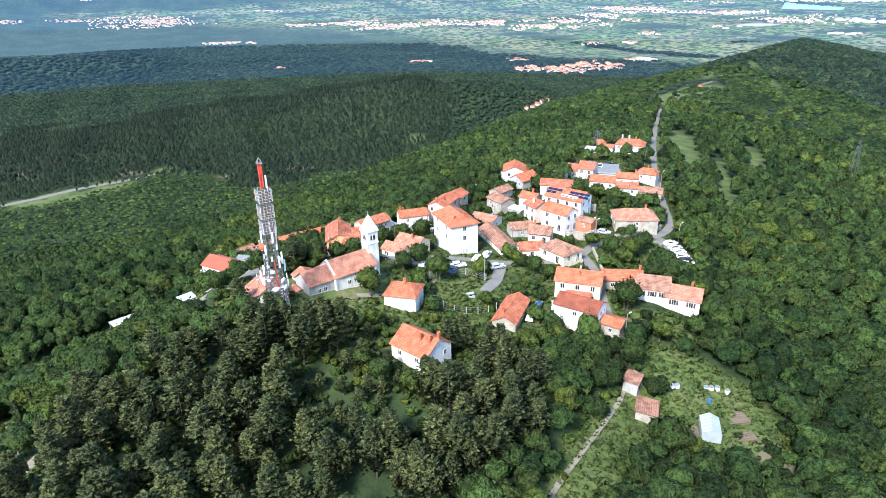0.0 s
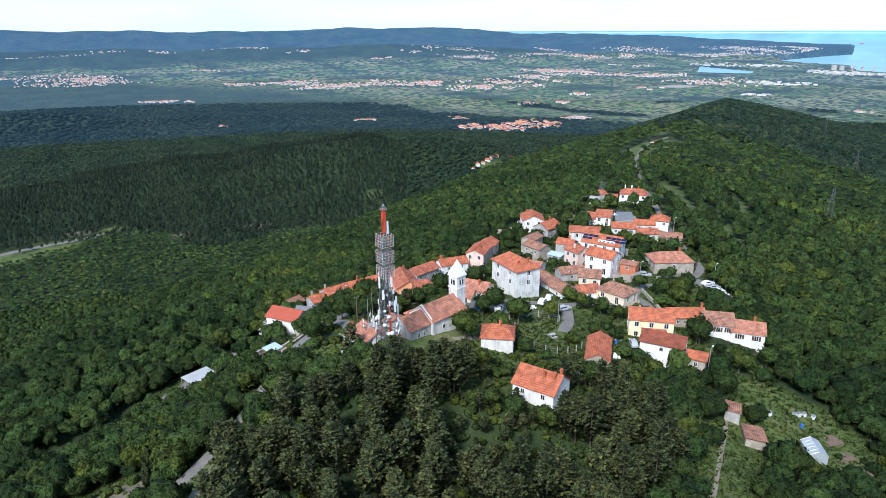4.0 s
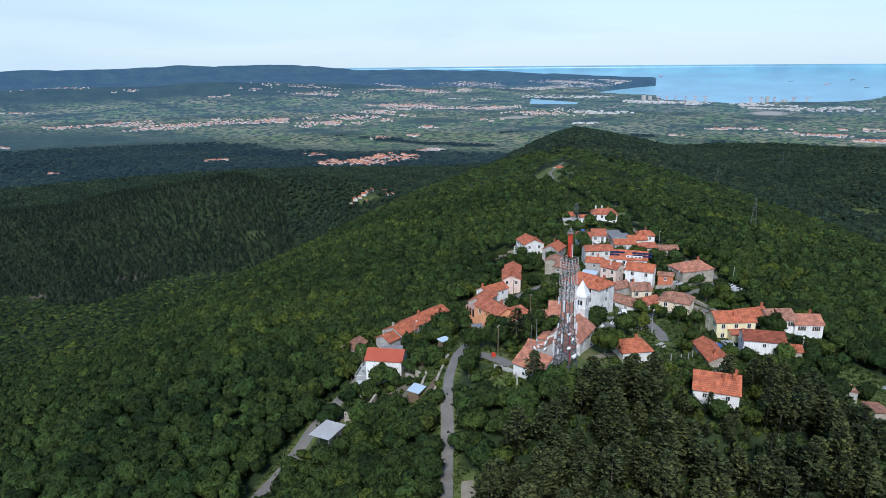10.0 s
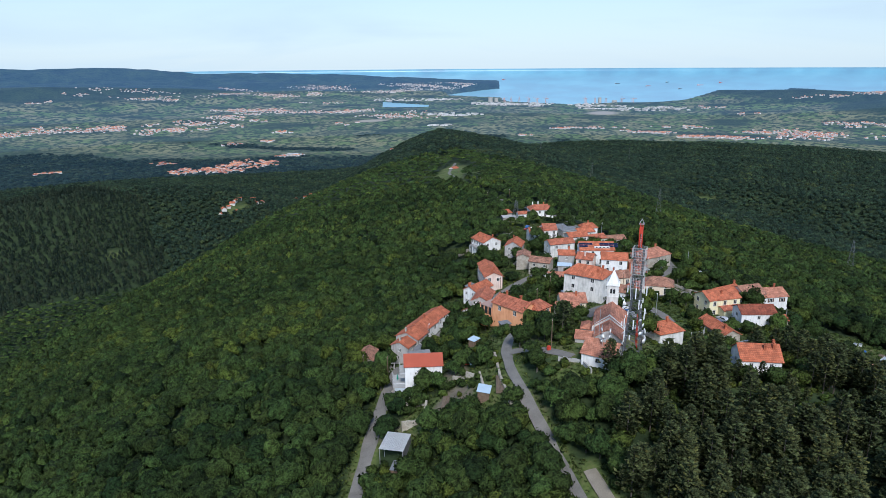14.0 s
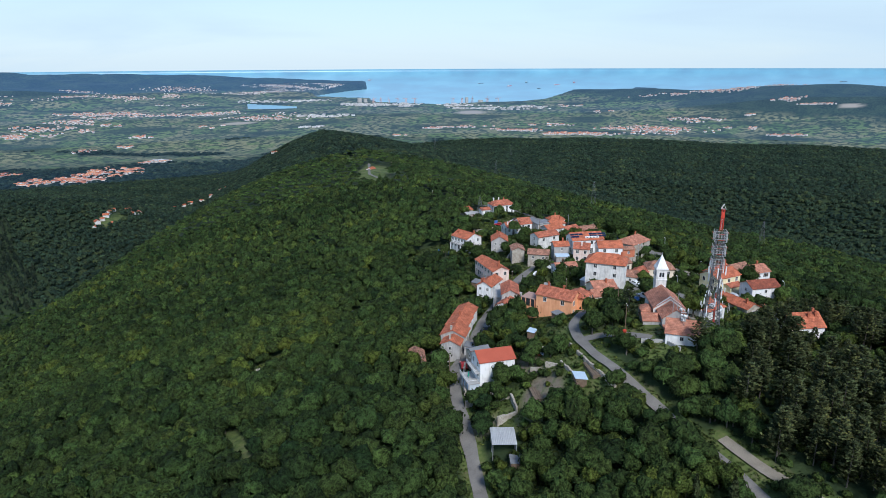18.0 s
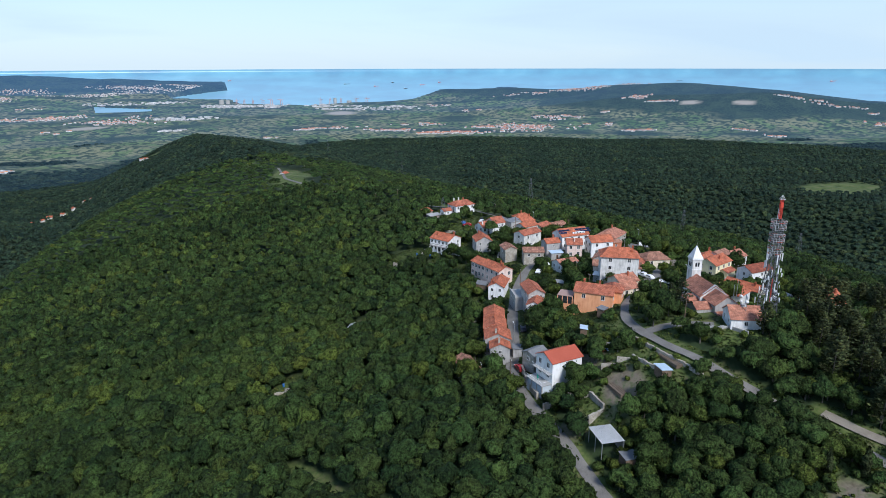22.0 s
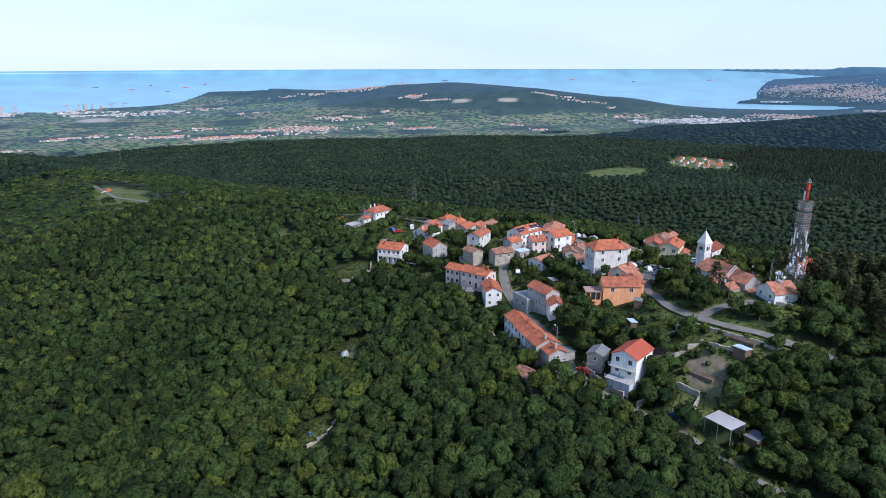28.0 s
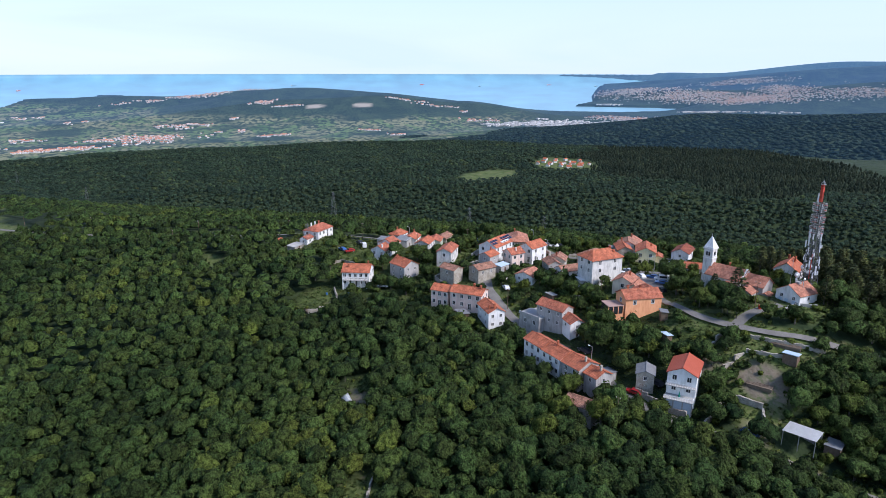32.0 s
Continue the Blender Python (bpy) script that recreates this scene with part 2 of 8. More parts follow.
def sheet(name, rings, bearings, height):
    """A polar sheet round the middle of the flight, through rings of true distance."""
    a, d = np.meshgrid(np.radians(bearings), rings)
    x, y = CX + d * np.sin(a), CY + d * np.cos(a)
    p = np.stack(laid(x, y, height(x, y)), -1).reshape(-1, 3)
    m, n = len(rings), len(bearings)
    i = (np.arange(m - 1)[:, None] * n + np.arange(n - 1)[None]).ravel()
    f = np.stack([i, i + n, i + n + 1, i + 1], -1)
    me = bpy.data.meshes.new(name)
    me.from_pydata(p.tolist(), [], f.tolist())
    me.polygons.foreach_set("use_smooth", np.ones(len(f), bool))
    return me, x.ravel(), y.ravel()


# ---- ground cover ----
LOWER = [(-150, 82), (-112, 122), (-98, 139), (-88, 151), (-80, 161), (-71, 172), (-63, 180), (-57, 183), (-50, 185.3), (-41, 190.2), (-30, 196), (-18, 201.6), (-9, 205), (0, 207.5), (10, 209.8), (20, 209.8), (26, 207.5), (29, 204)]
UPPER = [(-92, 60), (-80, 84), (-69, 104), (-63, 119), (-58.5, 131), (-54, 141), (-48, 150), (-42, 155.5), (-35, 158), (-27, 160), (-14, 160), (-5, 161), (6, 162.5), (16, 161.5), (23, 163), (32, 163.5), (39, 169), (45, 178), (56, 180.5), (66, 185.5), (73, 193), (76, 203), (79, 218), (83, 235), (88, 256), (94, 279), (113, 338), (134, 398), (150, 440), (190, 520), (240, 580)]
ROADS = {
    "lower": (3.3, LOWER),
    "upper": (2.5, UPPER),
    "lane": (3.0, [(16, 161), (13.5, 150), (10, 144)]),
    "alley": (2.6, [(40, 170), (41.5, 160), (40, 147), (38.5, 131), (38, 124)]),
    "churchyard": (2.8, [(-49, 149), (-45, 143), (-43, 136), (-42, 132)]),
    "square": (6.0, [(-12, 158), (-3, 156), (4, 155)]),
    "parking": (5.0, [(66, 184), (70, 180), (71, 172)]),
    "motorway": (10.0, [(-620, 720), (-540, 760), (-512, 784), (-485, 815), (-453, 839), (-417, 863), (-396, 888)]),
}
# clearings: middle, half sizes, turn
GARDENS = [(5, 143, 11, 11, 0), (-46, 127, 6, 7, 0), (-34, 136, 6, 6, 0), (-55, 146, 6, 16, -28), (-24, 128, 12, 6, 40), (-10, 126, 8, 6, 0), (-52, 151, 20, 7, 52), (-71, 152, 7, 6, 0), (-64, 150, 9, 5, 40), (-38, 253, 8, 4, 20), (30, 158, 8, 6, 0), (50, 172, 9, 8, 0), (52, 133, 10, 5, -15), (64, 178, 8, 8, 0), (10, 122, 10, 8, 0), (-20, 215, 6, 4, 30), (48, 212, 10, 6, -35), (-88, 97, 12, 8, 30)]
MEADOWS = [(54, 106, 13, 13, 10), (29, 93, 5.5, 24, -36), (50, 118, 9, 7, 0), (119, 312, 7, 40, -16), (117, 257, 3.2, 42, -20), (153, 307, 4.5, 28, -19), (222, 436, 4, 16, -30), (172, 492, 10, 34, -35), (215, 545, 26, 10, 30), (-80, 249, 7, 5, 0), (20, 274, 11, 8, 20), (64, 264, 14, 8, -20), (75, 330, 14, 5, 30), (80, 281, 15, 12, 0), (70, 290, 10, 8, 0), (260, 640, 5, 40, -25), (330, 700, 6, 50, -20), (300, 590, 5, 40, -20), (-118, 203, 2.5, 14, -20)]
FAR_MEADOWS = [(1112, -58, 66, 62, 0), (1005, 108, 72, 42, -38), (175, 1150, 34, 13, 40), (395, 1285, 50, 16, 15), (585, 1300, 22, 60, -25), (200, 520, 34, 16, 30), (-490, 775, 45, 22, 38), (-445, 812, 35, 14, 38), (-392, 900, 18, 8, 0), (-38, 990, 14, 9, 0), (783, 656, 25, 14, 0)]
CLEAR = GARDENS + MEADOWS + FAR_MEADOWS
# bare soil, quarries and rock faces
BARE = [(-66, 148, 7, 5, 30), (-58, 158, 6, 3.5, 50), (-78, 156, 4, 3, 0), (-88, 97, 9, 5, 30), (62, 96, 4, 3, 10), (-40, 253, 6, 3, 20), (-446, 890, 12, 9, 0), (-430, 898, 10, 9, 0), (-301, 872, 9, 9, 0), (-216, 912, 8, 10, 0), (-190, 906, 8, 10, 0), (-569, 862, 18, 10, 0)]
QUARRIES = [(*polar(77.7, 5091, 0)[:2], 70, 70, 0), (*polar(81.8, 5060, 0)[:2], 70, 80, 0), (*polar(48, 5500, 0)[:2], 200, 120, 40), (*polar(28, 4700, 0)[:2], 130, 90, 0)]


def in_oval(x, y, cx, cy, rx, ry, turn, grow=0.0):
    c, s = math.cos(radians(turn)), math.sin(radians(turn))
    u, v = (x - cx) * c + (y - cy) * s, -(x - cx) * s + (y - cy) * c
    return (u / (rx + grow)) ** 2 + (v / (ry + grow)) ** 2


def road_distance(x, y):
    d = np.full(np.shape(x), 1e9)
    for w, line in list(ROADS.values()) + [(2.4, [(-64, 106), (-68, 96), (-71, 80)])]:
        d = np.minimum(d, along(x, y, [(a, b, 0) for a, b in line])[0] - w / 2)
    return d


def openness(x, y):
    """1 on open grass, 0 in the woods."""
    g = np.zeros(np.shape(x))
    for o in CLEAR:
        g = np.maximum(g, np.clip(2.2 - 1.4 * in_oval(x, y, *o), 0, 1))
    g = np.maximum(g, np.clip(1.3 - np.maximum(road_distance(x, y), 0) / 1.6, 0, 1))
    inside = np.clip(1.5 - in_oval(x, y, 22, 190, 46, 96, -28) * 1.2, 0, 1)
    return np.maximum(g, inside * 0.8)


def fields(x, y):
    """Open farmland of the plain, by true place."""
    d, az = np.hypot(x - CX, y - CY), np.degrees(np.arctan2(x - CX, y - CY))
    plain = np.clip((d - np.interp(az, [4, 12], [2100, 1650])) / 400, 0, 1) * np.clip((9500 - d) / 900, 0, 1) * np.clip((az - 4 + (d - 3000) / 90) / 10, 0.04, 1) * np.clip((98 - az) / 6, 0, 1)
    low = np.clip((-255 - (land(x, y) + d * d / 1.49e7)) / 30, 0, 1)
    patch = np.clip(0.95 + 1.2 * waves(x, y, 150, 3.3) + 0.7 * waves(x, y, 60, 1.2), 0, 1)
    vine = np.clip(2 - 1.5 * in_oval(x, y, 1005, 108, 72, 42, -38), 0, 1)
    return np.maximum(plain * low * patch, vine * 0.8)


m_ground, n, l, b = material("ground_cover", 0.95)
cov = n.new("ShaderNodeAttribute")
cov.attribute_name = "cover"
sep = n.new("ShaderNodeSeparateColor")
l.new(cov.outputs["Color"], sep.inputs[0])
geo = n.new("ShaderNodeNewGeometry")


def tex(n, l, kind, scale, src, detail=4.0):
    t = n.new(kind)
    t.inputs["Scale"].default_value = scale
    if "Detail" in t.inputs:
        t.inputs["Detail"].default_value = detail
    l.new(src, t.inputs["Vector"])
    return t


def mixed(n, l, fac, a, c):
    m = n.new("ShaderNodeMix")
    m.data_type = "RGBA"
    for sock, v in ((m.inputs[0], fac), (m.inputs[6], a), (m.inputs[7], c)):
        if isinstance(v, (tuple, float)):
            sock.default_value = (*v, 1) if isinstance(v, tuple) else v
        else:
            l.new(v, sock)
    return m.outputs[2]


P = geo.outputs["Position"]
n1, n2, n3 = tex(n, l, "ShaderNodeTexNoise", 0.11, P, 6), tex(n, l, "ShaderNodeTexNoise", 0.9, P, 8), tex(n, l, "ShaderNodeTexNoise", 0.012, P, 8)
r_forest = ramp(n, [(0.3, (0.016, 0.03, 0.010)), (0.7, (0.034, 0.054, 0.018))])
l.new(n1.outputs["Fac"], r_forest.inputs["Fac"])
r_grass = ramp(n, [(0.36, (0.030, 0.046, 0.012)), (0.44, (0.068, 0.098, 0.024)), (0.51, (0.092, 0.124, 0.032)), (0.58, (0.118, 0.132, 0.046)), (0.68, (0.17, 0.145, 0.080))])
ng = n.new("ShaderNodeMath")
ng.operation = "MULTIPLY_ADD"
ng.inputs[1].default_value = 0.5
l.new(n2.outputs["Fac"], ng.inputs[0])
half = n.new("ShaderNodeMath")
half.operation = "MULTIPLY"
half.inputs[1].default_value = 0.5
l.new(n1.outputs["Fac"], half.inputs[0])
l.new(half.outputs[0], ng.inputs[2])
l.new(ng.outputs[0], r_grass.inputs["Fac"])
vor = tex(n, l, "ShaderNodeTexVoronoi", 0.013, P)
r_field = ramp(n, [(0.0, (0.05, 0.09, 0.04)), (0.3, (0.16, 0.22, 0.085)), (0.5, (0.12, 0.18, 0.07)), (0.7, (0.25, 0.27, 0.14)), (0.85, (0.04, 0.07, 0.035)), (1.0, (0.11, 0.16, 0.06))])
vs = n.new("ShaderNodeSeparateColor")
l.new(vor.outputs["Color"], vs.inputs[0])
l.new(vs.outputs[0], r_field.inputs["Fac"])
# bluer woods for the distance: haze put into the ground colour
r_hazed = ramp(n, [(0.35, (0.016, 0.032, 0.02)), (0.65, (0.032, 0.052, 0.03))])
l.new(n3.outputs["Fac"], r_hazed.inputs["Fac"])
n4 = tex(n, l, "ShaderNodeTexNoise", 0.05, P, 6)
far = mixed(n, l, n4.outputs["Fac"], r_hazed.outputs["Color"], r_forest.outputs["Color"])
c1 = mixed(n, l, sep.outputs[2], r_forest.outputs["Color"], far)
c2 = mixed(n, l, sep.outputs[1], c1, r_field.outputs["Color"])
c3 = mixed(n, l, sep.outputs[0], c2, r_grass.outputs["Color"])
r_soil = ramp(n, [(0.35, (0.11, 0.085, 0.055)), (0.5, (0.20, 0.165, 0.12)), (0.62, (0.10, 0.12, 0.05)), (0.75, (0.27, 0.235, 0.18))])
l.new(ng.outputs[0], r_soil.inputs["Fac"])
l.new(mixed(n, l, cov.outputs["Alpha"], c3, r_soil.outputs["Color"]), b.inputs["Base Color"])
bp = n.new("ShaderNodeBump")
bp.inputs["Strength"].default_value, bp.inputs["Distance"].default_value = 0.8, 6.0
l.new(n4.outputs["Fac"], bp.inputs["Height"])
l.new(bp.outputs["Normal"], b.inputs["Normal"])

rings = np.concatenate([np.arange(1, 40, 6), np.geomspace(40, NEAR, 160), np.geomspace(NEAR * 1.012, 1960, 14)])
bearings = np.concatenate([np.arange(-72, 136, 0.55), np.arange(136, 288.1, 4)])


def bare(x, y):
    g = np.zeros(np.shape(x))
    for o in BARE + QUARRIES:
        g = np.maximum(g, np.clip(2.0 - 1.6 * in_oval(x, y, *o), 0, 1))
    return g


def tint(me, x, y):
    d = np.hypot(x - CX, y - CY)
    # third channel: share of the haze-blue woods colour, growing from 900 m
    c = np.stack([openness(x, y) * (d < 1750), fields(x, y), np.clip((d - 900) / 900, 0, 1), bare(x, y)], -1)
    me.attributes.new("cover", "FLOAT_COLOR", "POINT").data.foreach_set("color", c.astype(np.float32).ravel())


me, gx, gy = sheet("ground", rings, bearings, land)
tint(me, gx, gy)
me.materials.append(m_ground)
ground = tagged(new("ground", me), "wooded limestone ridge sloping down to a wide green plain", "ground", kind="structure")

# the plain and the hills beyond it, kilometres away; blue emission paints their haze


def distance_material(name, glow, haze_light):
    m, n, l, b = material(name, 1.0)
    cov = n.new("ShaderNodeAttribute")
    cov.attribute_name = "cover"
    sep = n.new("ShaderNodeSeparateColor")
    l.new(cov.outputs["Color"], sep.inputs[0])
    geo = n.new("ShaderNodeNewGeometry")
    p = geo.outputs["Position"]
    na, nb, nc = tex(n, l, "ShaderNodeTexNoise", 0.012, p, 8), tex(n, l, "ShaderNodeTexNoise", 0.05, p, 8), tex(n, l, "ShaderNodeTexNoise", 0.16, p, 5)
    r = ramp(n, [(0.36, (0.012, 0.026, 0.018)), (0.5, (0.022, 0.042, 0.026)), (0.6, (0.040, 0.064, 0.034)), (0.7, (0.020, 0.038, 0.026))])
    l.new(na.outputs["Fac"], r.inputs["Fac"])
    grain = ramp(n, [(0.38, (0.006, 0.016, 0.012)), (0.62, (0.055, 0.082, 0.045))])
    l.new(nc.outputs["Fac"], grain.inputs["Fac"])
    wood = mixed(n, l, 0.5, r.outputs["Color"], grain.outputs["Color"])
    vo = tex(n, l, "ShaderNodeTexVoronoi", 0.011, p)
    vs = n.new("ShaderNodeSeparateColor")
    l.new(vo.outputs["Color"], vs.inputs[0])
    rf = ramp(n, [(0.0, (0.035, 0.07, 0.025)), (0.25, (0.07, 0.12, 0.04)), (0.5, (0.10, 0.155, 0.055)), (0.75, (0.15, 0.19, 0.075)), (0.9, (0.06, 0.105, 0.035)), (1.0, (0.19, 0.19, 0.10))])
    l.new(vs.outputs[0], rf.inputs["Fac"])
    hedge = ramp(n, [(0.46, (0, 0, 0)), (0.56, (1, 1, 1))])
    l.new(nb.outputs["Fac"], hedge.inputs["Fac"])
    trees_ = mixed(n, l, nc.outputs["Fac"], (0.012, 0.026, 0.018), (0.05, 0.075, 0.042))
    open_ = mixed(n, l, hedge.outputs["Color"], rf.outputs["Color"], trees_)
    l.new(mixed(n, l, cov.outputs["Alpha"], mixed(n, l, sep.outputs[1], wood, open_), (0.32, 0.28, 0.22)), b.inputs["Base Color"])
    # emission in the haze's blue stands in for the air between
    b.inputs["Emission Color"].default_value, b.inputs["Emission Strength"].default_value = (*haze_light, 1), glow
    return m


# each ring farther out gets a stronger painted haze
for name, ring_, glow, haze_light, lab in (("backdrop_valley", np.geomspace(1940, 2720, 40), 0.025, (0.13, 0.33, 0.60), "wooded valley below the ridge"),
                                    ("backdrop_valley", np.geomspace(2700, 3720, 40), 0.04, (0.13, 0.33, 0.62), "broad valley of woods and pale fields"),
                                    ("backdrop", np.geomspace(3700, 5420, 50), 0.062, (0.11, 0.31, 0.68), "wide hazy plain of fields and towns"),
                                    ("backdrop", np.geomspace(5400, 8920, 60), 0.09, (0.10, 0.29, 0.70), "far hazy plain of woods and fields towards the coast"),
                                    ("backdrop_hills", np.geomspace(8900, 14600, 60), 0.15, (0.09, 0.27, 0.70), "distant hills and headlands on the horizon, blue with painted haze"),
                                    ("backdrop_hills", np.geomspace(14500, 74000, 40), 0.24, (0.14, 0.33, 0.66), "far coast on the horizon, pale with painted haze")):
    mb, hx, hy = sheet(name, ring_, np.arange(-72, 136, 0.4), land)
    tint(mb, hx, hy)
    mb.materials.append(distance_material("hazed_far_land", glow, haze_light))
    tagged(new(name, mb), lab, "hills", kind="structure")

m_sea, n, l, b = material("glowing_sea_water", 0.28)
b.inputs["Base Color"].default_value = (0.035, 0.15, 0.24, 1)
geo = n.new("ShaderNodeNewGeometry")
na = tex(n, l, "ShaderNodeTexNoise", 0.006, geo.outputs["Position"], 5)
r = ramp(n, [(0.35, (0.03, 0.13, 0.22)), (0.55, (0.05, 0.19, 0.28)), (0.75, (0.09, 0.25, 0.33))])
l.new(na.outputs["Fac"], r.inputs["Fac"])
l.new(r.outputs["Color"], b.inputs["Base Color"])
# added pale blue emission brightens the water in place of reflected sky
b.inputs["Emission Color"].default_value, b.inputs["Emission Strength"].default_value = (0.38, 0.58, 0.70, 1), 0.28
nb = tex(n, l, "ShaderNodeTexNoise", 0.25, geo.outputs["Position"])
bp = n.new("ShaderNodeBump")
bp.inputs["Strength"].default_value = 0.25
l.new(nb.outputs["Fac"], bp.inputs["Height"])
l.new(bp.outputs["Normal"], b.inputs["Normal"])
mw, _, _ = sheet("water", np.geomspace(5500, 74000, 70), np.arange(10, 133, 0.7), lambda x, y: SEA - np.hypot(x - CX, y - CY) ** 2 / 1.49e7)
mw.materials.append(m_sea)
tagged(new("water", mw), "calm sea of a wide bay, pale blue by an added glow", "sea", kind="structure")

m_road = noisy("worn_asphalt", (0.115, 0.108, 0.098), (0.255, 0.24, 0.215), 0.35, 4.0, 0.9, bump=0.2)


def ribbon(name, width, line, lift=0.12):
    """A road laid on the ground along a smoothed line."""
    pts = np.array(line, float)
    t = np.concatenate([[0], np.cumsum(np.hypot(*np.diff(pts, axis=0).T))])
    s = np.arange(0, t[-1], 1.0)
    x, y = np.interp(s, t, pts[:, 0]), np.interp(s, t, pts[:, 1])
    k = np.ones(7) / 7
    x[3:-3], y[3:-3] = np.convolve(x, k, "valid"), np.convolve(y, k, "valid")
    dx, dy = np.gradient(x), np.gradient(y)
    q = np.hypot(dx, dy)
    v, cols = [], (-1.0, -0.5, 0.0, 0.5, 1.0)
    wob = 1 + 0.10 * np.sin(s / 5.1) + 0.05 * np.sin(s / 1.7)
    for c in cols:
        px, py = x - dy / q * width / 2 * c * wob, y + dx / q * width / 2 * c * wob
        v.append(np.stack([px, py, land(px, py) + lift - 0.06 * abs(c)], -1))
    v = np.stack(v, 1)
    v[:, :, 2] = 0.5 * v[:, :, 2] + 0.5 * v[:, :, 2].max(1, keepdims=True)
    m, n = v.shape[:2]
    f = [(i * n + j, i * n + j + 1, i * n + n + j + 1, i * n + n + j) for i in range(m - 1) for j in range(n - 1)]
    me = bpy.data.meshes.new(name)
    me.from_pydata(v.reshape(-1, 3).tolist(), [], f)
    me.materials.append(m_road)
    return me


m_gravel = noisy("pale_gravel", (0.17, 0.145, 0.105), (0.31, 0.275, 0.22), 0.5, 6.0, 0.95, bump=0.2)
TRACKS = [(2.4, [(-64, 106), (-66, 101), (-68, 96), (-69, 91), (-70, 86), (-71, 80)], "pale gravel drive under the pines"), (0.9, [(41, 117), (35, 107), (29, 98), (23, 89), (17, 80), (12, 70)], "trodden earth path through the meadow"), (1.6, [(-20, 132), (-12, 135), (-5, 140), (-2, 148)], "stony footpath between the gardens")]
for w, line, lab in TRACKS:
    me = ribbon("track", w, line, 0.1)
    me.materials[0] = m_gravel
    tagged(new("track", me), lab, "path", kind="structure")
for key, (w, line) in ROADS.items():
    tagged(new("road", ribbon("road", w, line)), "narrow worn grey asphalt lane of the village", "road", kind="structure")

# ---- making things ----


def mesh_of(name, bm, mat, smooth=False):
    me = bpy.data.meshes.new(name)
    bm.to_mesh(me)
    bm.free()
    if mat:
        me.materials.append(mat)
    if smooth:
        me.polygons.foreach_set("use_smooth", np.ones(len(me.polygons), bool))
    return me


def part(name, bm, mat, parent, label="", at=None, smooth=False):
    me = bm if isinstance(bm, bpy.types.Mesh) else mesh_of(name, bm, mat, smooth)
    o = new(name, me)
    o.parent = parent
    if at is not None:
        o.matrix_basis = at
    return tagged(o, label)


def thing(name, label, category, at, group=""):
    o = new(name)
    o.empty_display_size = 0.5
    o.matrix_basis = at
    return tagged(o, label, category, group)


def box(bm, x0, y0, z0, x1, y1, z1):
    v = [bm.verts.new(p) for p in ((x0, y0, z0), (x1, y0, z0), (x1, y1, z0), (x0, y1, z0), (x0, y0, z1), (x1, y0, z1), (x1, y1, z1), (x0, y1, z1))]
    for f in ((3, 2, 1, 0), (4, 5, 6, 7), (0, 1, 5, 4), (1, 2, 6, 5), (2, 3, 7, 6), (3, 0, 4, 7)):
        bm.faces.new([v[i] for i in f])
    return bm


def boxed(*args):
    return box(bmesh.new(), *args)


def rod(bm, a, c, r0, r1=None, sides=6, caps=True):
    a, c = Vector(a), Vector(c)
    r1 = r0 if r1 is None else r1
    q = (c - a).to_track_quat("Z", "Y")
    rings_ = []
    for p, r in ((a, r0), (c, r1)):
        rings_.append([bm.verts.new(p + q @ Vector((r * math.cos(2 * math.pi * k / sides), r * math.sin(2 * math.pi * k / sides), 0))) for k in range(sides)])
    for k in range(sides):
        bm.faces.new((rings_[0][k], rings_[0][(k + 1) % sides], rings_[1][(k + 1) % sides], rings_[1][k]))
    if caps:
        bm.faces.new(rings_[0][::-1])
        bm.faces.new(rings_[1])
    return bm


def quad_mesh(name, verts, mats, tone=None, size=4, normals=None):
    """A mesh from rows of separate quads (or triangles), quickly."""
    v = np.asarray(verts, np.float32).reshape(-1, 3)
    me = bpy.data.meshes.new(name)
    nf = len(v) // size
    me.vertices.add(len(v))
    me.vertices.foreach_set("co", v.ravel())
    me.loops.add(len(v))
    me.loops.foreach_set("vertex_index", np.arange(len(v), dtype=np.int32))
    me.polygons.add(nf)
    me.polygons.foreach_set("loop_start", np.arange(0, len(v), size, dtype=np.int32))
    me.update(calc_edges=True)
    for m in mats:
        me.materials.append(m)
    if tone is not None:
        me.attributes.new("tone", "FLOAT", "POINT").data.foreach_set("value", np.asarray(tone, np.float32))
    if normals is not None:
        me.polygons.foreach_set("use_smooth", np.ones(nf, bool))
        me.attributes.new("custom_normal", "FLOAT_VECTOR", "POINT").data.foreach_set("vector", np.asarray(normals, np.float32).ravel())
        me.update()
    return me


# ---- plaster, tiles, stone and the rest ----


def plaster(name, dark, light):
    """Rendered wall, streaked and stained by rain."""
    m, n, l, b = material(name, 0.9)
    geo = n.new("ShaderNodeNewGeometry")
    mp = n.new("ShaderNodeMapping")
    mp.inputs["Scale"].default_value = (1, 1, 0.18)
    l.new(geo.outputs["Position"], mp.inputs["Vector"])
    a, s = tex(n, l, "ShaderNodeTexNoise", 0.5, geo.outputs["Position"]), tex(n, l, "ShaderNodeTexNoise", 2.2, mp.outputs[0], 6)
    fine = tex(n, l, "ShaderNodeTexNoise", 9.0, geo.outputs["Position"])
    r = ramp(n, [(0.33, dark), (0.55, light)])
    l.new(mixed(n, l, 0.5, a.outputs["Color"], s.outputs["Color"]), r.inputs["Fac"])
    l.new(r.outputs["Color"], b.inputs["Base Color"])
    bp = n.new("ShaderNodeBump")
    bp.inputs["Strength"].default_value, bp.inputs["Distance"].default_value = 0.25, 0.05
    l.new(fine.outputs["Fac"], bp.inputs["Height"])
    l.new(bp.outputs["Normal"], b.inputs["Normal"])
    return m


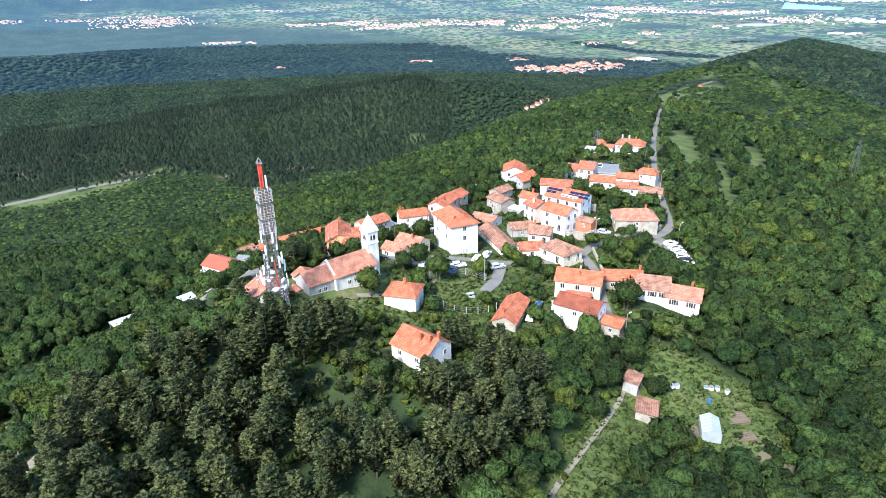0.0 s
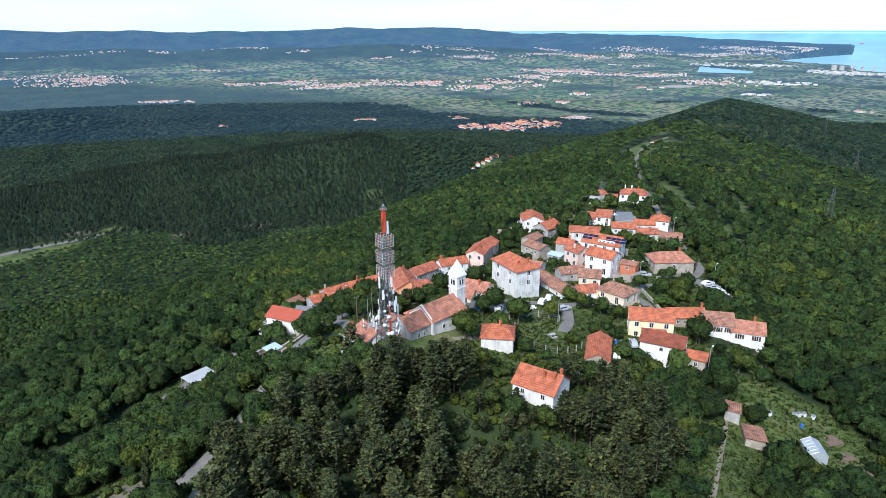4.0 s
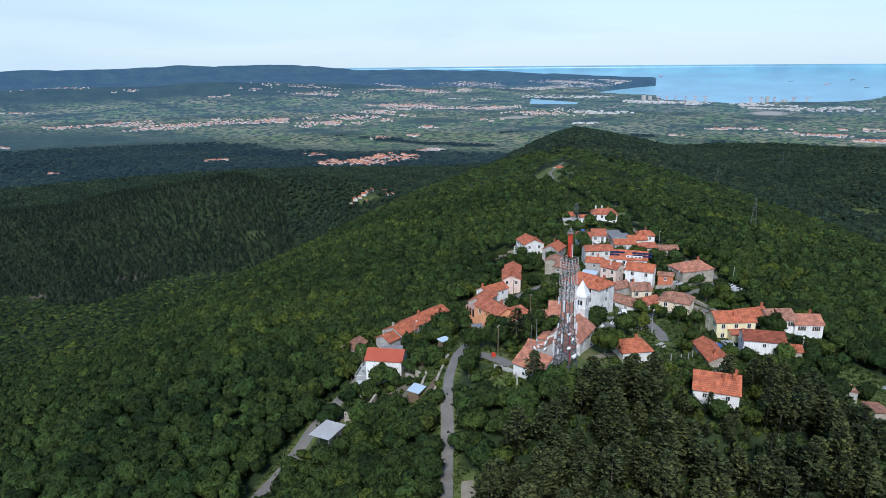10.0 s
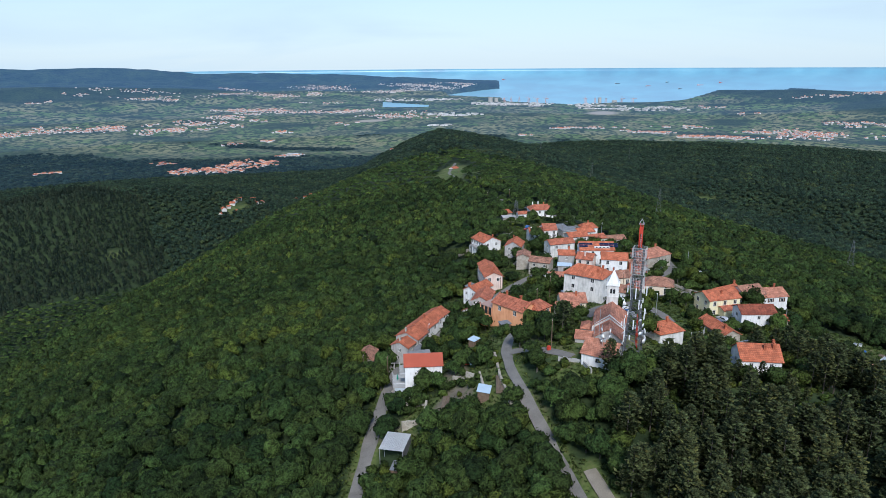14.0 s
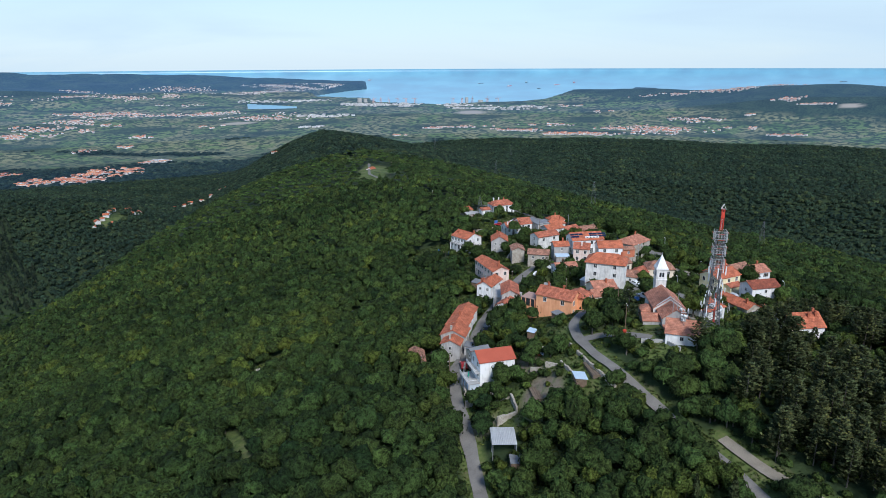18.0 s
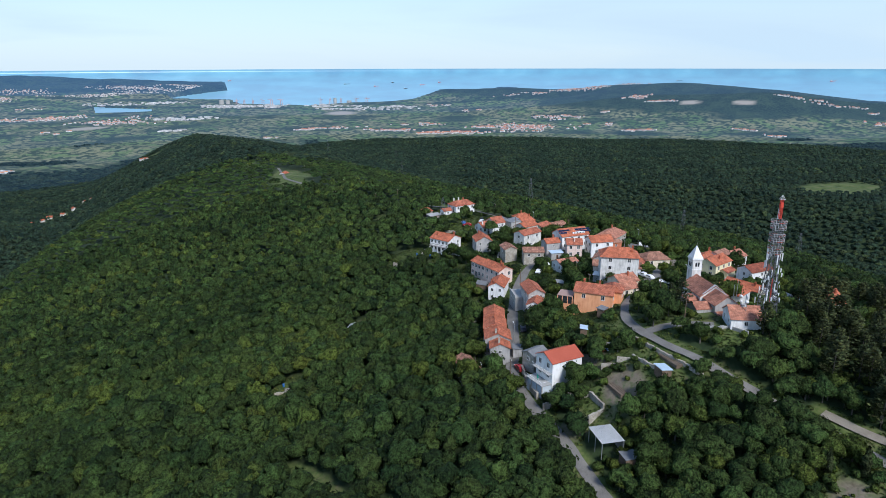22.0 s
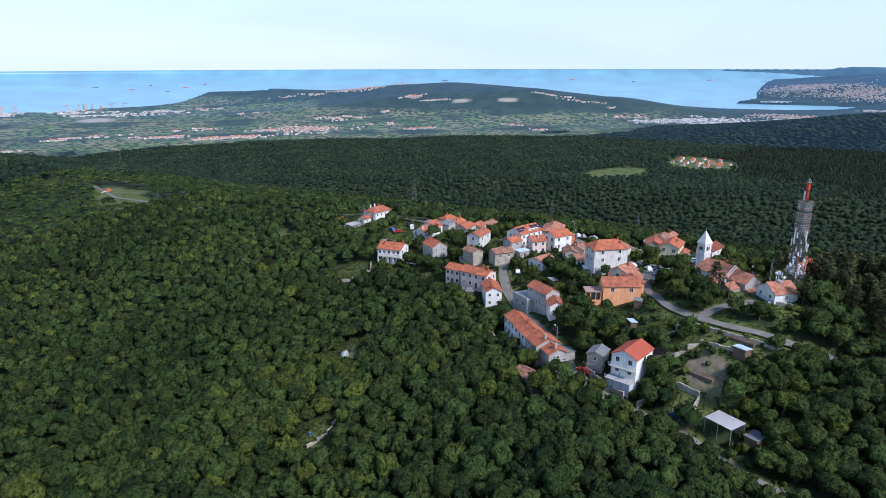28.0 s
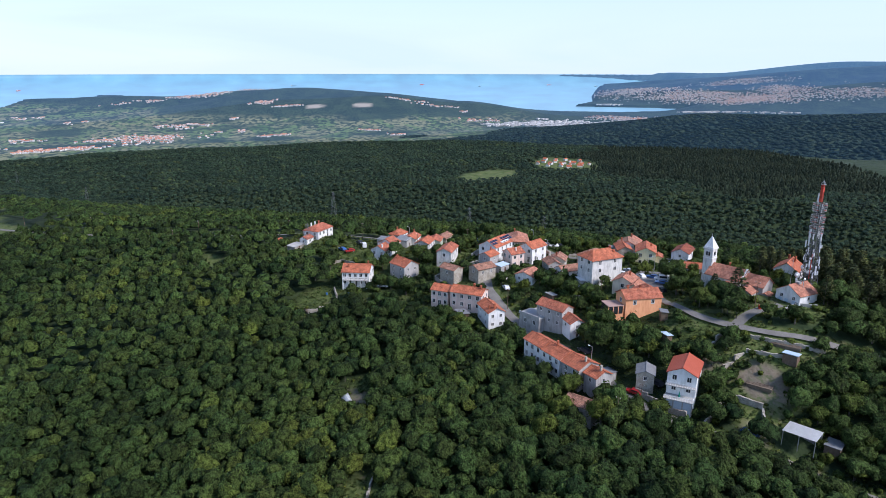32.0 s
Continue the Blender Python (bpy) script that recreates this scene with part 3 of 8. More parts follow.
def tiles(name, dark, mid, light, old=0.0):
    """Clay roof tiles in courses, in the roof's own axes: x along the ridge, y down the slope."""
    m, n, l, b = material(name, 0.85)
    co = n.new("ShaderNodeTexCoord")
    geo = n.new("ShaderNodeNewGeometry")
    br = n.new("ShaderNodeTexBrick")
    br.inputs["Scale"].default_value = 1.0
    br.inputs["Brick Width"].default_value, br.inputs["Row Height"].default_value = 0.42, 0.42
    br.inputs["Mortar Size"].default_value, br.inputs["Bias"].default_value = 0.03, 0.0
    br.inputs["Color1"].default_value, br.inputs["Color2"].default_value, br.inputs["Mortar"].default_value = (*mid, 1), (*light, 1), (*dark, 1)
    l.new(co.outputs["Object"], br.inputs["Vector"])
    big = tex(n, l, "ShaderNodeTexNoise", 0.7, geo.outputs["Position"], 6)
    r = ramp(n, [(0.40 - 0.1 * old, (0.62 - 0.25 * old,) * 3), (0.62, (1.1, 1.08, 1.05))])
    l.new(big.outputs["Fac"], r.inputs["Fac"])
    mul = n.new("ShaderNodeMix")
    mul.data_type, mul.blend_type = "RGBA", "MULTIPLY"
    mul.inputs[0].default_value = 0.8
    l.new(br.outputs["Color"], mul.inputs[6])
    l.new(r.outputs["Color"], mul.inputs[7])
    out = mul.outputs[2]
    if old:
        lich = tex(n, l, "ShaderNodeTexVoronoi", 2.6, geo.outputs["Position"])
        rl = ramp(n, [(0.05, (1, 1, 1)), (0.35, (0, 0, 0))])
        l.new(lich.outputs["Distance"], rl.inputs["Fac"])
        sc = n.new("ShaderNodeMath")
        sc.operation = "MULTIPLY"
        sc.inputs[1].default_value = 0.75 * old
        l.new(rl.outputs["Color"], sc.inputs[0])
        out = mixed(n, l, sc.outputs[0], out, (0.30, 0.26, 0.22))
    l.new(out, b.inputs["Base Color"])
    wv = n.new("ShaderNodeTexWave")
    wv.inputs["Scale"].default_value = 1.6
    l.new(co.outputs["Object"], wv.inputs["Vector"])
    bp = n.new("ShaderNodeBump")
    bp.inputs["Strength"].default_value, bp.inputs["Distance"].default_value = 0.5, 0.06
    l.new(wv.outputs["Fac"], bp.inputs["Height"])
    l.new(bp.outputs["Normal"], b.inputs["Normal"])
    return m


def masonry(name, dark, light, joint, w=0.5, h=0.28):
    m, n, l, b = material(name, 0.95)
    geo = n.new("ShaderNodeNewGeometry")
    v = tex(n, l, "ShaderNodeTexVoronoi", 2.6, geo.outputs["Position"])
    big = tex(n, l, "ShaderNodeTexNoise", 0.6, geo.outputs["Position"], 6)
    vs = n.new("ShaderNodeSeparateColor")
    l.new(v.outputs["Color"], vs.inputs[0])
    r = ramp(n, [(0.1, dark), (0.9, light)])
    l.new(vs.outputs[0], r.inputs["Fac"])
    rj = ramp(n, [(0.30, (0, 0, 0)), (0.62, (1, 1, 1))])
    l.new(big.outputs["Fac"], rj.inputs["Fac"])
    l.new(mixed(n, l, rj.outputs["Color"], joint, r.outputs["Color"]), b.inputs["Base Color"])
    bp = n.new("ShaderNodeBump")
    bp.inputs["Strength"].default_value, bp.inputs["Distance"].default_value = 0.7, 0.08
    l.new(v.outputs["Distance"], bp.inputs["Height"])
    l.new(bp.outputs["Normal"], b.inputs["Normal"])
    return m


WHITE = plaster("white_plaster", (0.56, 0.55, 0.52), (0.82, 0.81, 0.79))
OLDWHITE = plaster("stained_white_plaster", (0.36, 0.35, 0.32), (0.72, 0.70, 0.66))
GREY = plaster("grey_plaster", (0.24, 0.23, 0.21), (0.44, 0.42, 0.40))
CREAM = plaster("cream_plaster", (0.58, 0.48, 0.35), (0.78, 0.68, 0.53))
YELLOW = plaster("yellow_plaster", (0.66, 0.58, 0.34), (0.82, 0.74, 0.48))
PINK = plaster("pink_plaster", (0.56, 0.40, 0.33), (0.76, 0.60, 0.52))
ORANGE = plaster("orange_plaster", (0.66, 0.27, 0.12), (0.82, 0.40, 0.21))
BRICKRED = plaster("red_block", (0.38, 0.12, 0.06), (0.56, 0.20, 0.11))
STONE = masonry("rubble_stone", (0.20, 0.18, 0.15), (0.46, 0.42, 0.35), (0.30, 0.26, 0.21))
T_NEW = tiles("new_clay_tiles", (0.26, 0.075, 0.04), (0.50, 0.145, 0.07), (0.58, 0.19, 0.10))
T_MID = tiles("clay_tiles", (0.22, 0.06, 0.035), (0.46, 0.14, 0.075), (0.54, 0.195, 0.115), 0.2)
T_PALE = tiles("faded_clay_tiles", (0.26, 0.10, 0.065), (0.48, 0.195, 0.12), (0.57, 0.265, 0.175), 0.3)
T_OLD = tiles("old_lichened_tiles", (0.13, 0.07, 0.05), (0.36, 0.17, 0.11), (0.48, 0.25, 0.17), 0.9)
T_DARK = tiles("dark_red_tiles", (0.10, 0.03, 0.02), (0.27, 0.075, 0.045), (0.35, 0.11, 0.06), 0.2)
T_SHEET = noisy("red_sheet_roof", (0.36, 0.08, 0.045), (0.46, 0.11, 0.06), 0.4, 5.0, 0.5)
DARKGLASS = noisy("window_glass", (0.015, 0.018, 0.02), (0.05, 0.055, 0.06), 0.5, 2.0, 0.15, bump=0)
FRAME = noisy("window_frame_paint", (0.62, 0.6, 0.56), (0.8, 0.78, 0.74), 1.0, 6.0, 0.6, bump=0)
WOOD = noisy("weathered_wood", (0.10, 0.065, 0.04), (0.24, 0.17, 0.12), 1.5, 9.0, 0.85)
DARKWOOD = noisy("brown_shutter_wood", (0.06, 0.035, 0.02), (0.12, 0.07, 0.045), 1.5, 9.0, 0.7)
CONCRETE = noisy("concrete", (0.30, 0.29, 0.27), (0.50, 0.49, 0.46), 0.6, 5.0, 0.9)
STEEL = noisy("galvanised_steel", (0.34, 0.35, 0.36), (0.52, 0.53, 0.54), 1.2, 8.0, 0.45, 0.6, bump=0)
WHITEMETAL = noisy("white_painted_metal", (0.66, 0.66, 0.65), (0.82, 0.82, 0.81), 1.2, 8.0, 0.45, 0.0, bump=0)
REDMETAL = noisy("red_painted_metal", (0.48, 0.05, 0.03), (0.62, 0.08, 0.045), 1.2, 8.0, 0.5, 0.0, bump=0)
SLATE = noisy("grey_sheet_roof", (0.13, 0.135, 0.14), (0.24, 0.245, 0.25), 0.8, 6.0, 0.7)
SOLAR = noisy("solar_cells", (0.008, 0.012, 0.035), (0.02, 0.028, 0.07), 1.0, 5.0, 0.15, bump=0)
BLUE = noisy("blue_plastic", (0.03, 0.12, 0.36), (0.06, 0.2, 0.5), 1.0, 6.0, 0.5)

FOOT = []  # ground plans of all buildings: middle, half diagonal


def gable_roof(L, W, rise, over=0.35, thick=0.16, hip=0.0):
    """Roof slabs over a plan L by W whose eaves lie at z 0; hip: how far the ridge ends draw in."""
    bm = bmesh.new()
    a, c = L / 2 + over, W / 2 + over
    drop = rise * over / (W / 2)
    top = []
    for dz in (0.0, thick):
        top.append([bm.verts.new(p) for p in ((-a, -c, -drop + dz), (a, -c, -drop + dz), (a, c, -drop + dz), (-a, c, -drop + dz), (-a + hip, 0, rise + dz), (a - hip, 0, rise + dz))])
    lo, hi = top
    for s, flip in ((lo, True), (hi, False)):
        fs = [(s[0], s[1], s[5], s[4]), (s[2], s[3], s[4], s[5])]
        if hip:
            fs += [(s[1], s[2], s[5]), (s[3], s[0], s[4])]
        for f in fs:
            bm.faces.new(f[::-1] if flip else f)
    ring = (0, 1, 5, 2, 3, 4) if not hip else (0, 1, 2, 3)
    for i, j in zip(ring, ring[1:] + ring[:1]):
        bm.faces.new((lo[i], lo[j], hi[j], hi[i]))
    bmesh.ops.recalc_face_normals(bm, faces=bm.faces)
    return bm


def walls(L, W, z0, rise, hip=False):
    """A closed block with gables, its eaves at z 0 and its foot at z0."""
    bm = bmesh.new()
    a, c = L / 2, W / 2
    lo = [bm.verts.new(p) for p in ((-a, -c, z0), (a, -c, z0), (a, c, z0), (-a, c, z0))]
    hi = [bm.verts.new(p) for p in ((-a, -c, 0), (a, -c, 0), (a, c, 0), (-a, c, 0))]
    if hip:
        for i in range(4):
            bm.faces.new((lo[i], lo[(i + 1) % 4], hi[(i + 1) % 4], hi[i]))
        bm.faces.new(hi)
    else:
        p, q = bm.verts.new((-a, 0, rise - 0.05)), bm.verts.new((a, 0, rise - 0.05))
        bm.faces.new((lo[0], lo[1], hi[1], hi[0]))
        bm.faces.new((lo[2], lo[3], hi[3], hi[2]))
        bm.faces.new((lo[1], lo[2], hi[2], q, hi[1]))
        bm.faces.new((lo[3], lo[0], hi[0], p, hi[3]))
        bm.faces.new((hi[0], hi[1], q, p))
        bm.faces.new((hi[2], hi[3], p, q))
    bm.faces.new(lo[::-1])
    return bm


def window_meshes(w, h, shutters):
    fr = bmesh.new()
    t = 0.09
    xs, zs = (-w / 2 - t, -w / 2, -0.03, 0.03, w / 2, w / 2 + t), (-t - 0.06, 0, h, h + t)
    front = {(i, k, y): fr.verts.new((x, y, z)) for i, x in enumerate(xs) for k, z in enumerate(zs) for y in (-0.07, 0.05)}
    bars = {(i, k) for i in range(5) for k in range(3) if k != 1 or i in (0, 2, 4)}
    for i, k in bars:
        a_, b_, c_, d_ = (i, k), (i + 1, k), (i + 1, k + 1), (i, k + 1)
        fr.faces.new([front[(*q, -0.07)] for q in (a_, b_, c_, d_)])
        for p, q, nb in ((a_, b_, (i, k - 1)), (b_, c_, (i + 1, k)), (c_, d_, (i, k + 1)), (d_, a_, (i - 1, k))):
            if nb not in bars:
                fr.faces.new((front[(*p, -0.07)], front[(*p, 0.05)], front[(*q, 0.05)], front[(*q, -0.07)]))
    sh = None
    if shutters:
        sh = [mesh_of("shutter", boxed(x - w / 4, -0.07, 0, x + w / 4, -0.02, h), DARKWOOD) for x in (-w * 0.75 - 0.12, w * 0.75 + 0.12)]
    return mesh_of("frame", fr, FRAME), mesh_of("pane", boxed(-w / 2, -0.02, 0, w / 2, 0.04, h), DARKGLASS), sh


WIN = {k: window_meshes(*v) for k, v in {"small": (0.75, 0.95, False), "std": (0.95, 1.25, False), "shut": (0.95, 1.3, True), "door": (1.0, 2.05, False)}.items()}


def opening(parent, x, y, z, turn, kind):
    """A window or door on a wall; turn 0 faces -y."""
    fr, pa, sh = WIN[kind]
    o = part("door" if kind == "door" else "window", fr, None, parent, at=pose(x, y, z, 0, 0, turn))
    part("pane", pa, None, o)
    for s in sh or ():
        part("shutter", s, None, o, "brown wooden shutter")


def chimney(parent, x, y, z, h=1.1, mat=None, w=0.5):
    bm = boxed(-w / 2, -w / 2, -0.8, w / 2, w / 2, h)
    box(bm, -w / 2 - 0.08, -w / 2 - 0.08, h, w / 2 + 0.08, w / 2 + 0.08, h + 0.1)
    box(bm, -w / 2 + 0.05, -w / 2 + 0.05, h + 0.1, w / 2 - 0.05, w / 2 - 0.05, h + 0.35)
    box(bm, -w / 2 - 0.05, -w / 2 - 0.05, h + 0.35, w / 2 + 0.05, w / 2 + 0.05, h + 0.43)
    part("chimney", bm, mat or T_NEW, parent, at=Matrix.Translation((x, y, z)))


def house(x, y, turn, L, W, eave, rise, wall, roof, label, hip=0.0, win=((0, 0), (0, 0), (0, 0), (0, 0)), kind="std", chim=(), name="house", foot=None, over=0.35, group="houses of the village", doors=True):
    """A house with its ridge along its own x. win: for the walls facing -y, +x, +y, -x, how many windows in a row and how many storeys."""
    z0 = min(ground_z(x + i * L * 0.45 * math.cos(radians(turn)) - j * W * 0.45 * math.sin(radians(turn)), y + i * L * 0.45 * math.sin(radians(turn)) + j * W * 0.45 * math.cos(radians(turn))) for i in (-1, 0, 1) for j in (-1, 0, 1)) - 0.6
    if foot is not None:
        z0 = min(z0, foot)
    gz = ground_z(x, y)
    h = thing(name, label, "house", pose(x, y, eave, 0, 0, turn), group)
    part("wall", walls(L, W, z0 - eave, rise, hip > 0), wall, h)
    part("roof", gable_roof(L, W, rise, over, hip=hip), roof, h)
    if not hip:
        bm = bmesh.new()
        rod(bm, (-L / 2 - over, 0, rise + 0.15), (L / 2 + over, 0, rise + 0.15), 0.13, sides=6)
        part("ridge_tiles", bm, roof, h)
    sides = ((L, -W / 2, 0), (W, -L / 2, 90), (L, -W / 2, 180), (W, -L / 2, 270))
    for (count, floors), (length, off, ang) in zip(win, sides):
        for f in range(floors):
            wz = -2.1 - 2.75 * f + (0.25 if kind != "small" else 0.4)
            for i in range(count):
                u = (i + 0.5) / count * length - length / 2
                if kind == "std" and doors and floors > 0 and f == floors - 1 and i == count // 2 and wz < gz - eave + 2.2 and count > 1:
                    c, s = math.cos(radians(ang)), math.sin(radians(ang))
                    opening(h, u * c - off * s, u * s + off * c, max(wz - 1.0, gz - eave), ang, "door")
                    continue
                c, s = math.cos(radians(ang)), math.sin(radians(ang))
                opening(h, u * c - off * s, u * s + off * c, wz, ang, kind)
    for cx, cy, *rest in chim:
        chimney(h, cx, cy, rise * (1 - abs(cy) / (W / 2)) if not hip else rise * min(1 - abs(cy) / (W / 2), 1.0), *rest)
    FOOT.append((x, y, max(L, W) / 2, min(L, W) / 2, turn))
    return h


# ---- the houses ----
house(30.3, 259, 83, 10.5, 9, 0.9, 2.0, WHITE, T_NEW, "white plastered farmhouse with bright clay tile roof and balcony", win=((0, 0), (2, 2), (5, 2), (2, 2)), chim=((3, 2), (-4, -1)))
house(58.2, 248.1, -27.5, 6.0, 7.5, 4.2, 2.0, WHITE, T_MID, "tall white house with red tile roof", win=((2, 2), (2, 2), (1, 1), (0, 0)))
house(52.6, 251.0, -27.5, 6.2, 7.0, 2.9, 1.8, WHITE, T_MID, "white house with red tile roof joined to a taller one", win=((3, 2), (0, 0), (1, 1), (2, 2)), chim=((-2.2, -1.5, 1.0, WHITE),))
house(41.6, 223.7, -17.5, 11, 6, 5.7, 1.4, OLDWHITE, T_MID, "long stained grey house with clay tile roof", win=((2, 1), (0, 0), (2, 1), (1, 1)))
solar = house(42.0, 204.1, -37, 13, 8, 7.9, 2.2, WHITE, T_NEW, "white house with solar panels on its clay tile roof", win=((4, 2), (2, 2), (2, 1), (2, 2)))
house(36.7, 189.9, -46.7, 9.2, 6.4, 8.2, 1.8, WHITE, T_NEW, "white two-storey house with clean orange tile roof", win=((2, 2), (2, 2), (1, 1), (2, 2)))
house(30.9, 198.4, -61, 6, 6, 7.2, 1.6, PINK, T_MID, "pink plastered house with clay tile roof", win=((2, 2), (1, 2), (1, 1), (2, 2)), chim=((0, -1.5, 1.0, PINK),))
house(20.3, 211.5, -57.5, 8, 6, 4.6, 1.2, STONE, T_OLD, "rubble stone barn with old lichened tiles", win=((2, 1), (0, 0), (1, 1), (1, 1)), kind="small")
house(33.0, 166.8, -52, 9.5, 7.5, 5.6, 2.0, CREAM, T_OLD, "cream house at the road bend with old mottled tiles", hip=3.0, win=((2, 1), (2, 1), (1, 1), (1, 1)))
house(25.0, 170.6, 5, 6.5, 5.5, 4.6, 1.3, WHITE, T_MID, "low white house with clay tile roof between two others", win=((1, 1), (0, 0), (1, 1), (0, 0)))
house(16.2, 176.0, -71.5, 17, 5.5, 5.3, 1.4, WHITE, T_OLD, "long white farm wing with old patched tiles", win=((4, 1), (1, 1), (2, 1), (1, 1)), kind="small")
house(23.8, 184.7, 10, 7, 5, 5.2, 1.3, GREY, T_OLD, "grey outbuilding with old lichened tiles in a courtyard", win=((1, 1), (0, 0), (1, 1), (0, 0)), kind="small")
house(29.6, 181.0, -20, 6.5, 6, 5.0, 1.6, CREAM, T_OLD, "small cream house with dark old tiles", win=((2, 1), (1, 1), (0, 0), (0, 0)), chim=((-2, 0.5),))
house(14.0, 195.0, -35, 8, 7, 4.0, 1.3, WHITE, T_PALE, "white cottage with faded pinkish tile roof", win=((2, 1), (1, 1), (2, 1), (2, 1)), kind="small")
house(3.65, 171.9, -67, 12.6, 8.1, 13.5, 2.3, OLDWHITE, T_NEW, "tall white manor house with hipped orange roof", hip=3.4, win=((2, 2), (1, 2), (1, 2), (2, 2)), kind="std", chim=((4, -2.0, 0.6), (4.6, 1.0, 0.6)), over=0.5)
house(-8.6, 166.4, -33, 7.5, 6.5, 8.8, 1.7, CREAM, T_PALE, "cream gabled house with faded clay tiles", win=((2, 2), (1, 1), (1, 1), (1, 1)), chim=((1, -1),))
house(-12.8, 164.2, -33, 6.5, 5.0, 7.9, 1.3, CREAM, T_PALE, "lower cream gabled house beside its taller twin", win=((2, 1), (1, 1), (0, 0), (1, 1)))
orange = house(-29.2, 168.8, -81, 11.4, 6.6, 10.8, 1.8, ORANGE, T_MID, "bright orange house with faded clay tile roof", win=((2, 1), (2, 2), (2, 1), (1, 1)), kind="std", chim=((-3.5, 0.5), (1, 1.5)), doors=False)
house(-24.5, 164.8, 9, 6.0, 6.0, 10.6, 1.6, ORANGE, T_MID, "orange rear wing with faded clay tile roof", hip=2.0, win=((2, 1), (1, 1), (0, 0), (0, 0)), doors=False)
house(-22.3, 192.5, 40, 10, 5.5, 4.8, 1.5, GREY, T_MID, "grey brown house with clay tile roof above the lane", win=((3, 2), (1, 1), (3, 2), (2, 1)), kind="small")
house(-29.0, 188.4, 15, 6.4, 4.6, 2.9, 1.2, WHITE, T_MID, "small white house with pink balcony and tile roof", win=((2, 2), (0, 0), (1, 1), (1, 2)), kind="small")
house(-37.0, 199.2, 28, 8, 6.2, -0.5, 1.4, WHITE, T_NEW, "white terraced house with orange tile roof on the lane", win=((2, 1), (0, 0), (3, 2), (0, 0)))
house(-44.2, 195.2, 28, 8, 6.6, -0.7, 1.5, WHITE, T_NEW, "white terraced house with orange tile roof on the lane", win=((2, 1), (0, 0), (3, 2), (1, 1)), chim=((1, 0),))
house(-50.8, 190.9, 30, 6.6, 7.4, -0.9, 1.7, GREY, T_NEW, "grey terraced house with broad orange roof", win=((2, 1), (0, 0), (2, 2), (0, 0)), chim=((-2.6, 0.6, 1.0, STONE),))
house(-56.0, 187.4, 30, 4.4, 5.6, -1.5, 1.3, GREY, T_NEW, "low grey end house with orange roof and chimney", win=((1, 1), (0, 0), (1, 1), (1, 1)), chim=((-1.3, 0.3, 1.2, STONE),), kind="small")
house(0.5, 217.7, 64, 11.5, 6.5, 2.0, 1.5, PINK, T_NEW, "long pale pink house with orange roof and dark windows", win=((2, 1), (1, 1), (4, 2), (2, 1)), chim=((-4.5, 0.5), (-1.5, -1)))
house(5.6, 226.6, 64, 6.5, 6.0, 1.3, 1.4, PINK, T_NEW, "pink side house with orange tile roof and balcony", win=((1, 1), (1, 1), (3, 2), (0, 0)))
house(-10.3, 211.2, 16, 10, 5.6, 0.0, 1.5, WHITE, T_NEW, "white house on the lane with orange tile roof", win=((2, 1), (1, 1), (2, 2), (2, 2)), kind="small", chim=((-4.2, 0.4), (-3, 1.8)))
house(34.0, 145.3, -19, 11, 7.5, 7.2, 1.8, YELLOW, T_NEW, "pale yellow house with broad clay tile roof", win=((3, 2), (1, 1), (2, 1), (2, 2)), chim=((0, -1.8),))
house(33.0, 140.6, -19, 5.5, 3.4, 4.6, 0.7, YELLOW, T_MID, "low yellow porch with red tile roof", name="porch")
house(31.4, 131.4, -34.5, 10, 6.4, 7.3, 1.6, WHITE, T_DARK, "plain white house with dark red tile roof", win=((1, 1), (3, 2), (2, 1), (1, 1)), kind="small")
house(38.6, 128.2, -34.5, 4.4, 4.6, 4.2, 0.8, STONE, T_NEW, "stone lean-to with orange tile roof", name="outbuilding", win=((1, 1), (0, 0), (0, 0), (0, 0)), kind="small")
house(46.0, 150.6, -7, 10, 6, 4.6, 1.5, STONE, T_NEW, "rubble stone house with orange tile roof", win=((2, 1), (0, 0), (1, 1), (0, 0)), kind="small", chim=((4.5, 0),))
house(53.0, 146.6, -18, 8, 8, 4.3, 2.0, WHITE, T_OLD, "white house with broad old mottled tile roof", win=((3, 1), (0, 0), (1, 1), (0, 0)), kind="shut")
house(59.8, 142.6, -26, 8, 7.4, 3.3, 1.8, WHITE, T_PALE, "long white house end with faded tiles and shutters", win=((2, 1), (2, 1), (1, 1), (0, 0)), kind="shut", chim=((1.5, 0.5),))
house(15.6, 132.4, 68, 12, 5.4, 5.4, 1.4, STONE, T_NEW, "low stone barn with orange and broken tiles", win=((1, 1), (0, 0), (2, 1), (1, 1)), kind="small", chim=((-4, 0.8),))
house(-9.2, 132.6, -14, 7.4, 6.8, 11.2, 1.9, OLDWHITE, T_NEW, "small white house with orange tile roof on grass", hip=2.4, win=((0, 0), (1, 2), (0, 0), (0, 0)), kind="small", chim=((0.5, -0.5),))
house(-4.7, 109.6, -41, 9, 7.6, 11.3, 2.5, WHITE, T_NEW, "white house with steep orange roof beside the pines", win=((2, 1), (2, 2), (1, 1), (1, 1)), kind="small", chim=((1.2, -1.3), (3.3, -1.0), (3.8, 1.0)))
house(61.0, 192.6, -4, 13, 9, 4.9, 2.2, STONE, T_PALE, "broad stone house with pale clay tile roof at the bend", hip=3.2, win=((1, 1), (1, 1), (1, 1), (2, 1)), kind="small", chim=((3.5, 1.0),))
house(60.5, 232.8, -18, 9, 6, 3.8, 1.4, OLDWHITE, T_NEW, "low white house with orange tile roof", win=((3, 1), (1, 1), (0, 0), (1, 1)), kind="small")
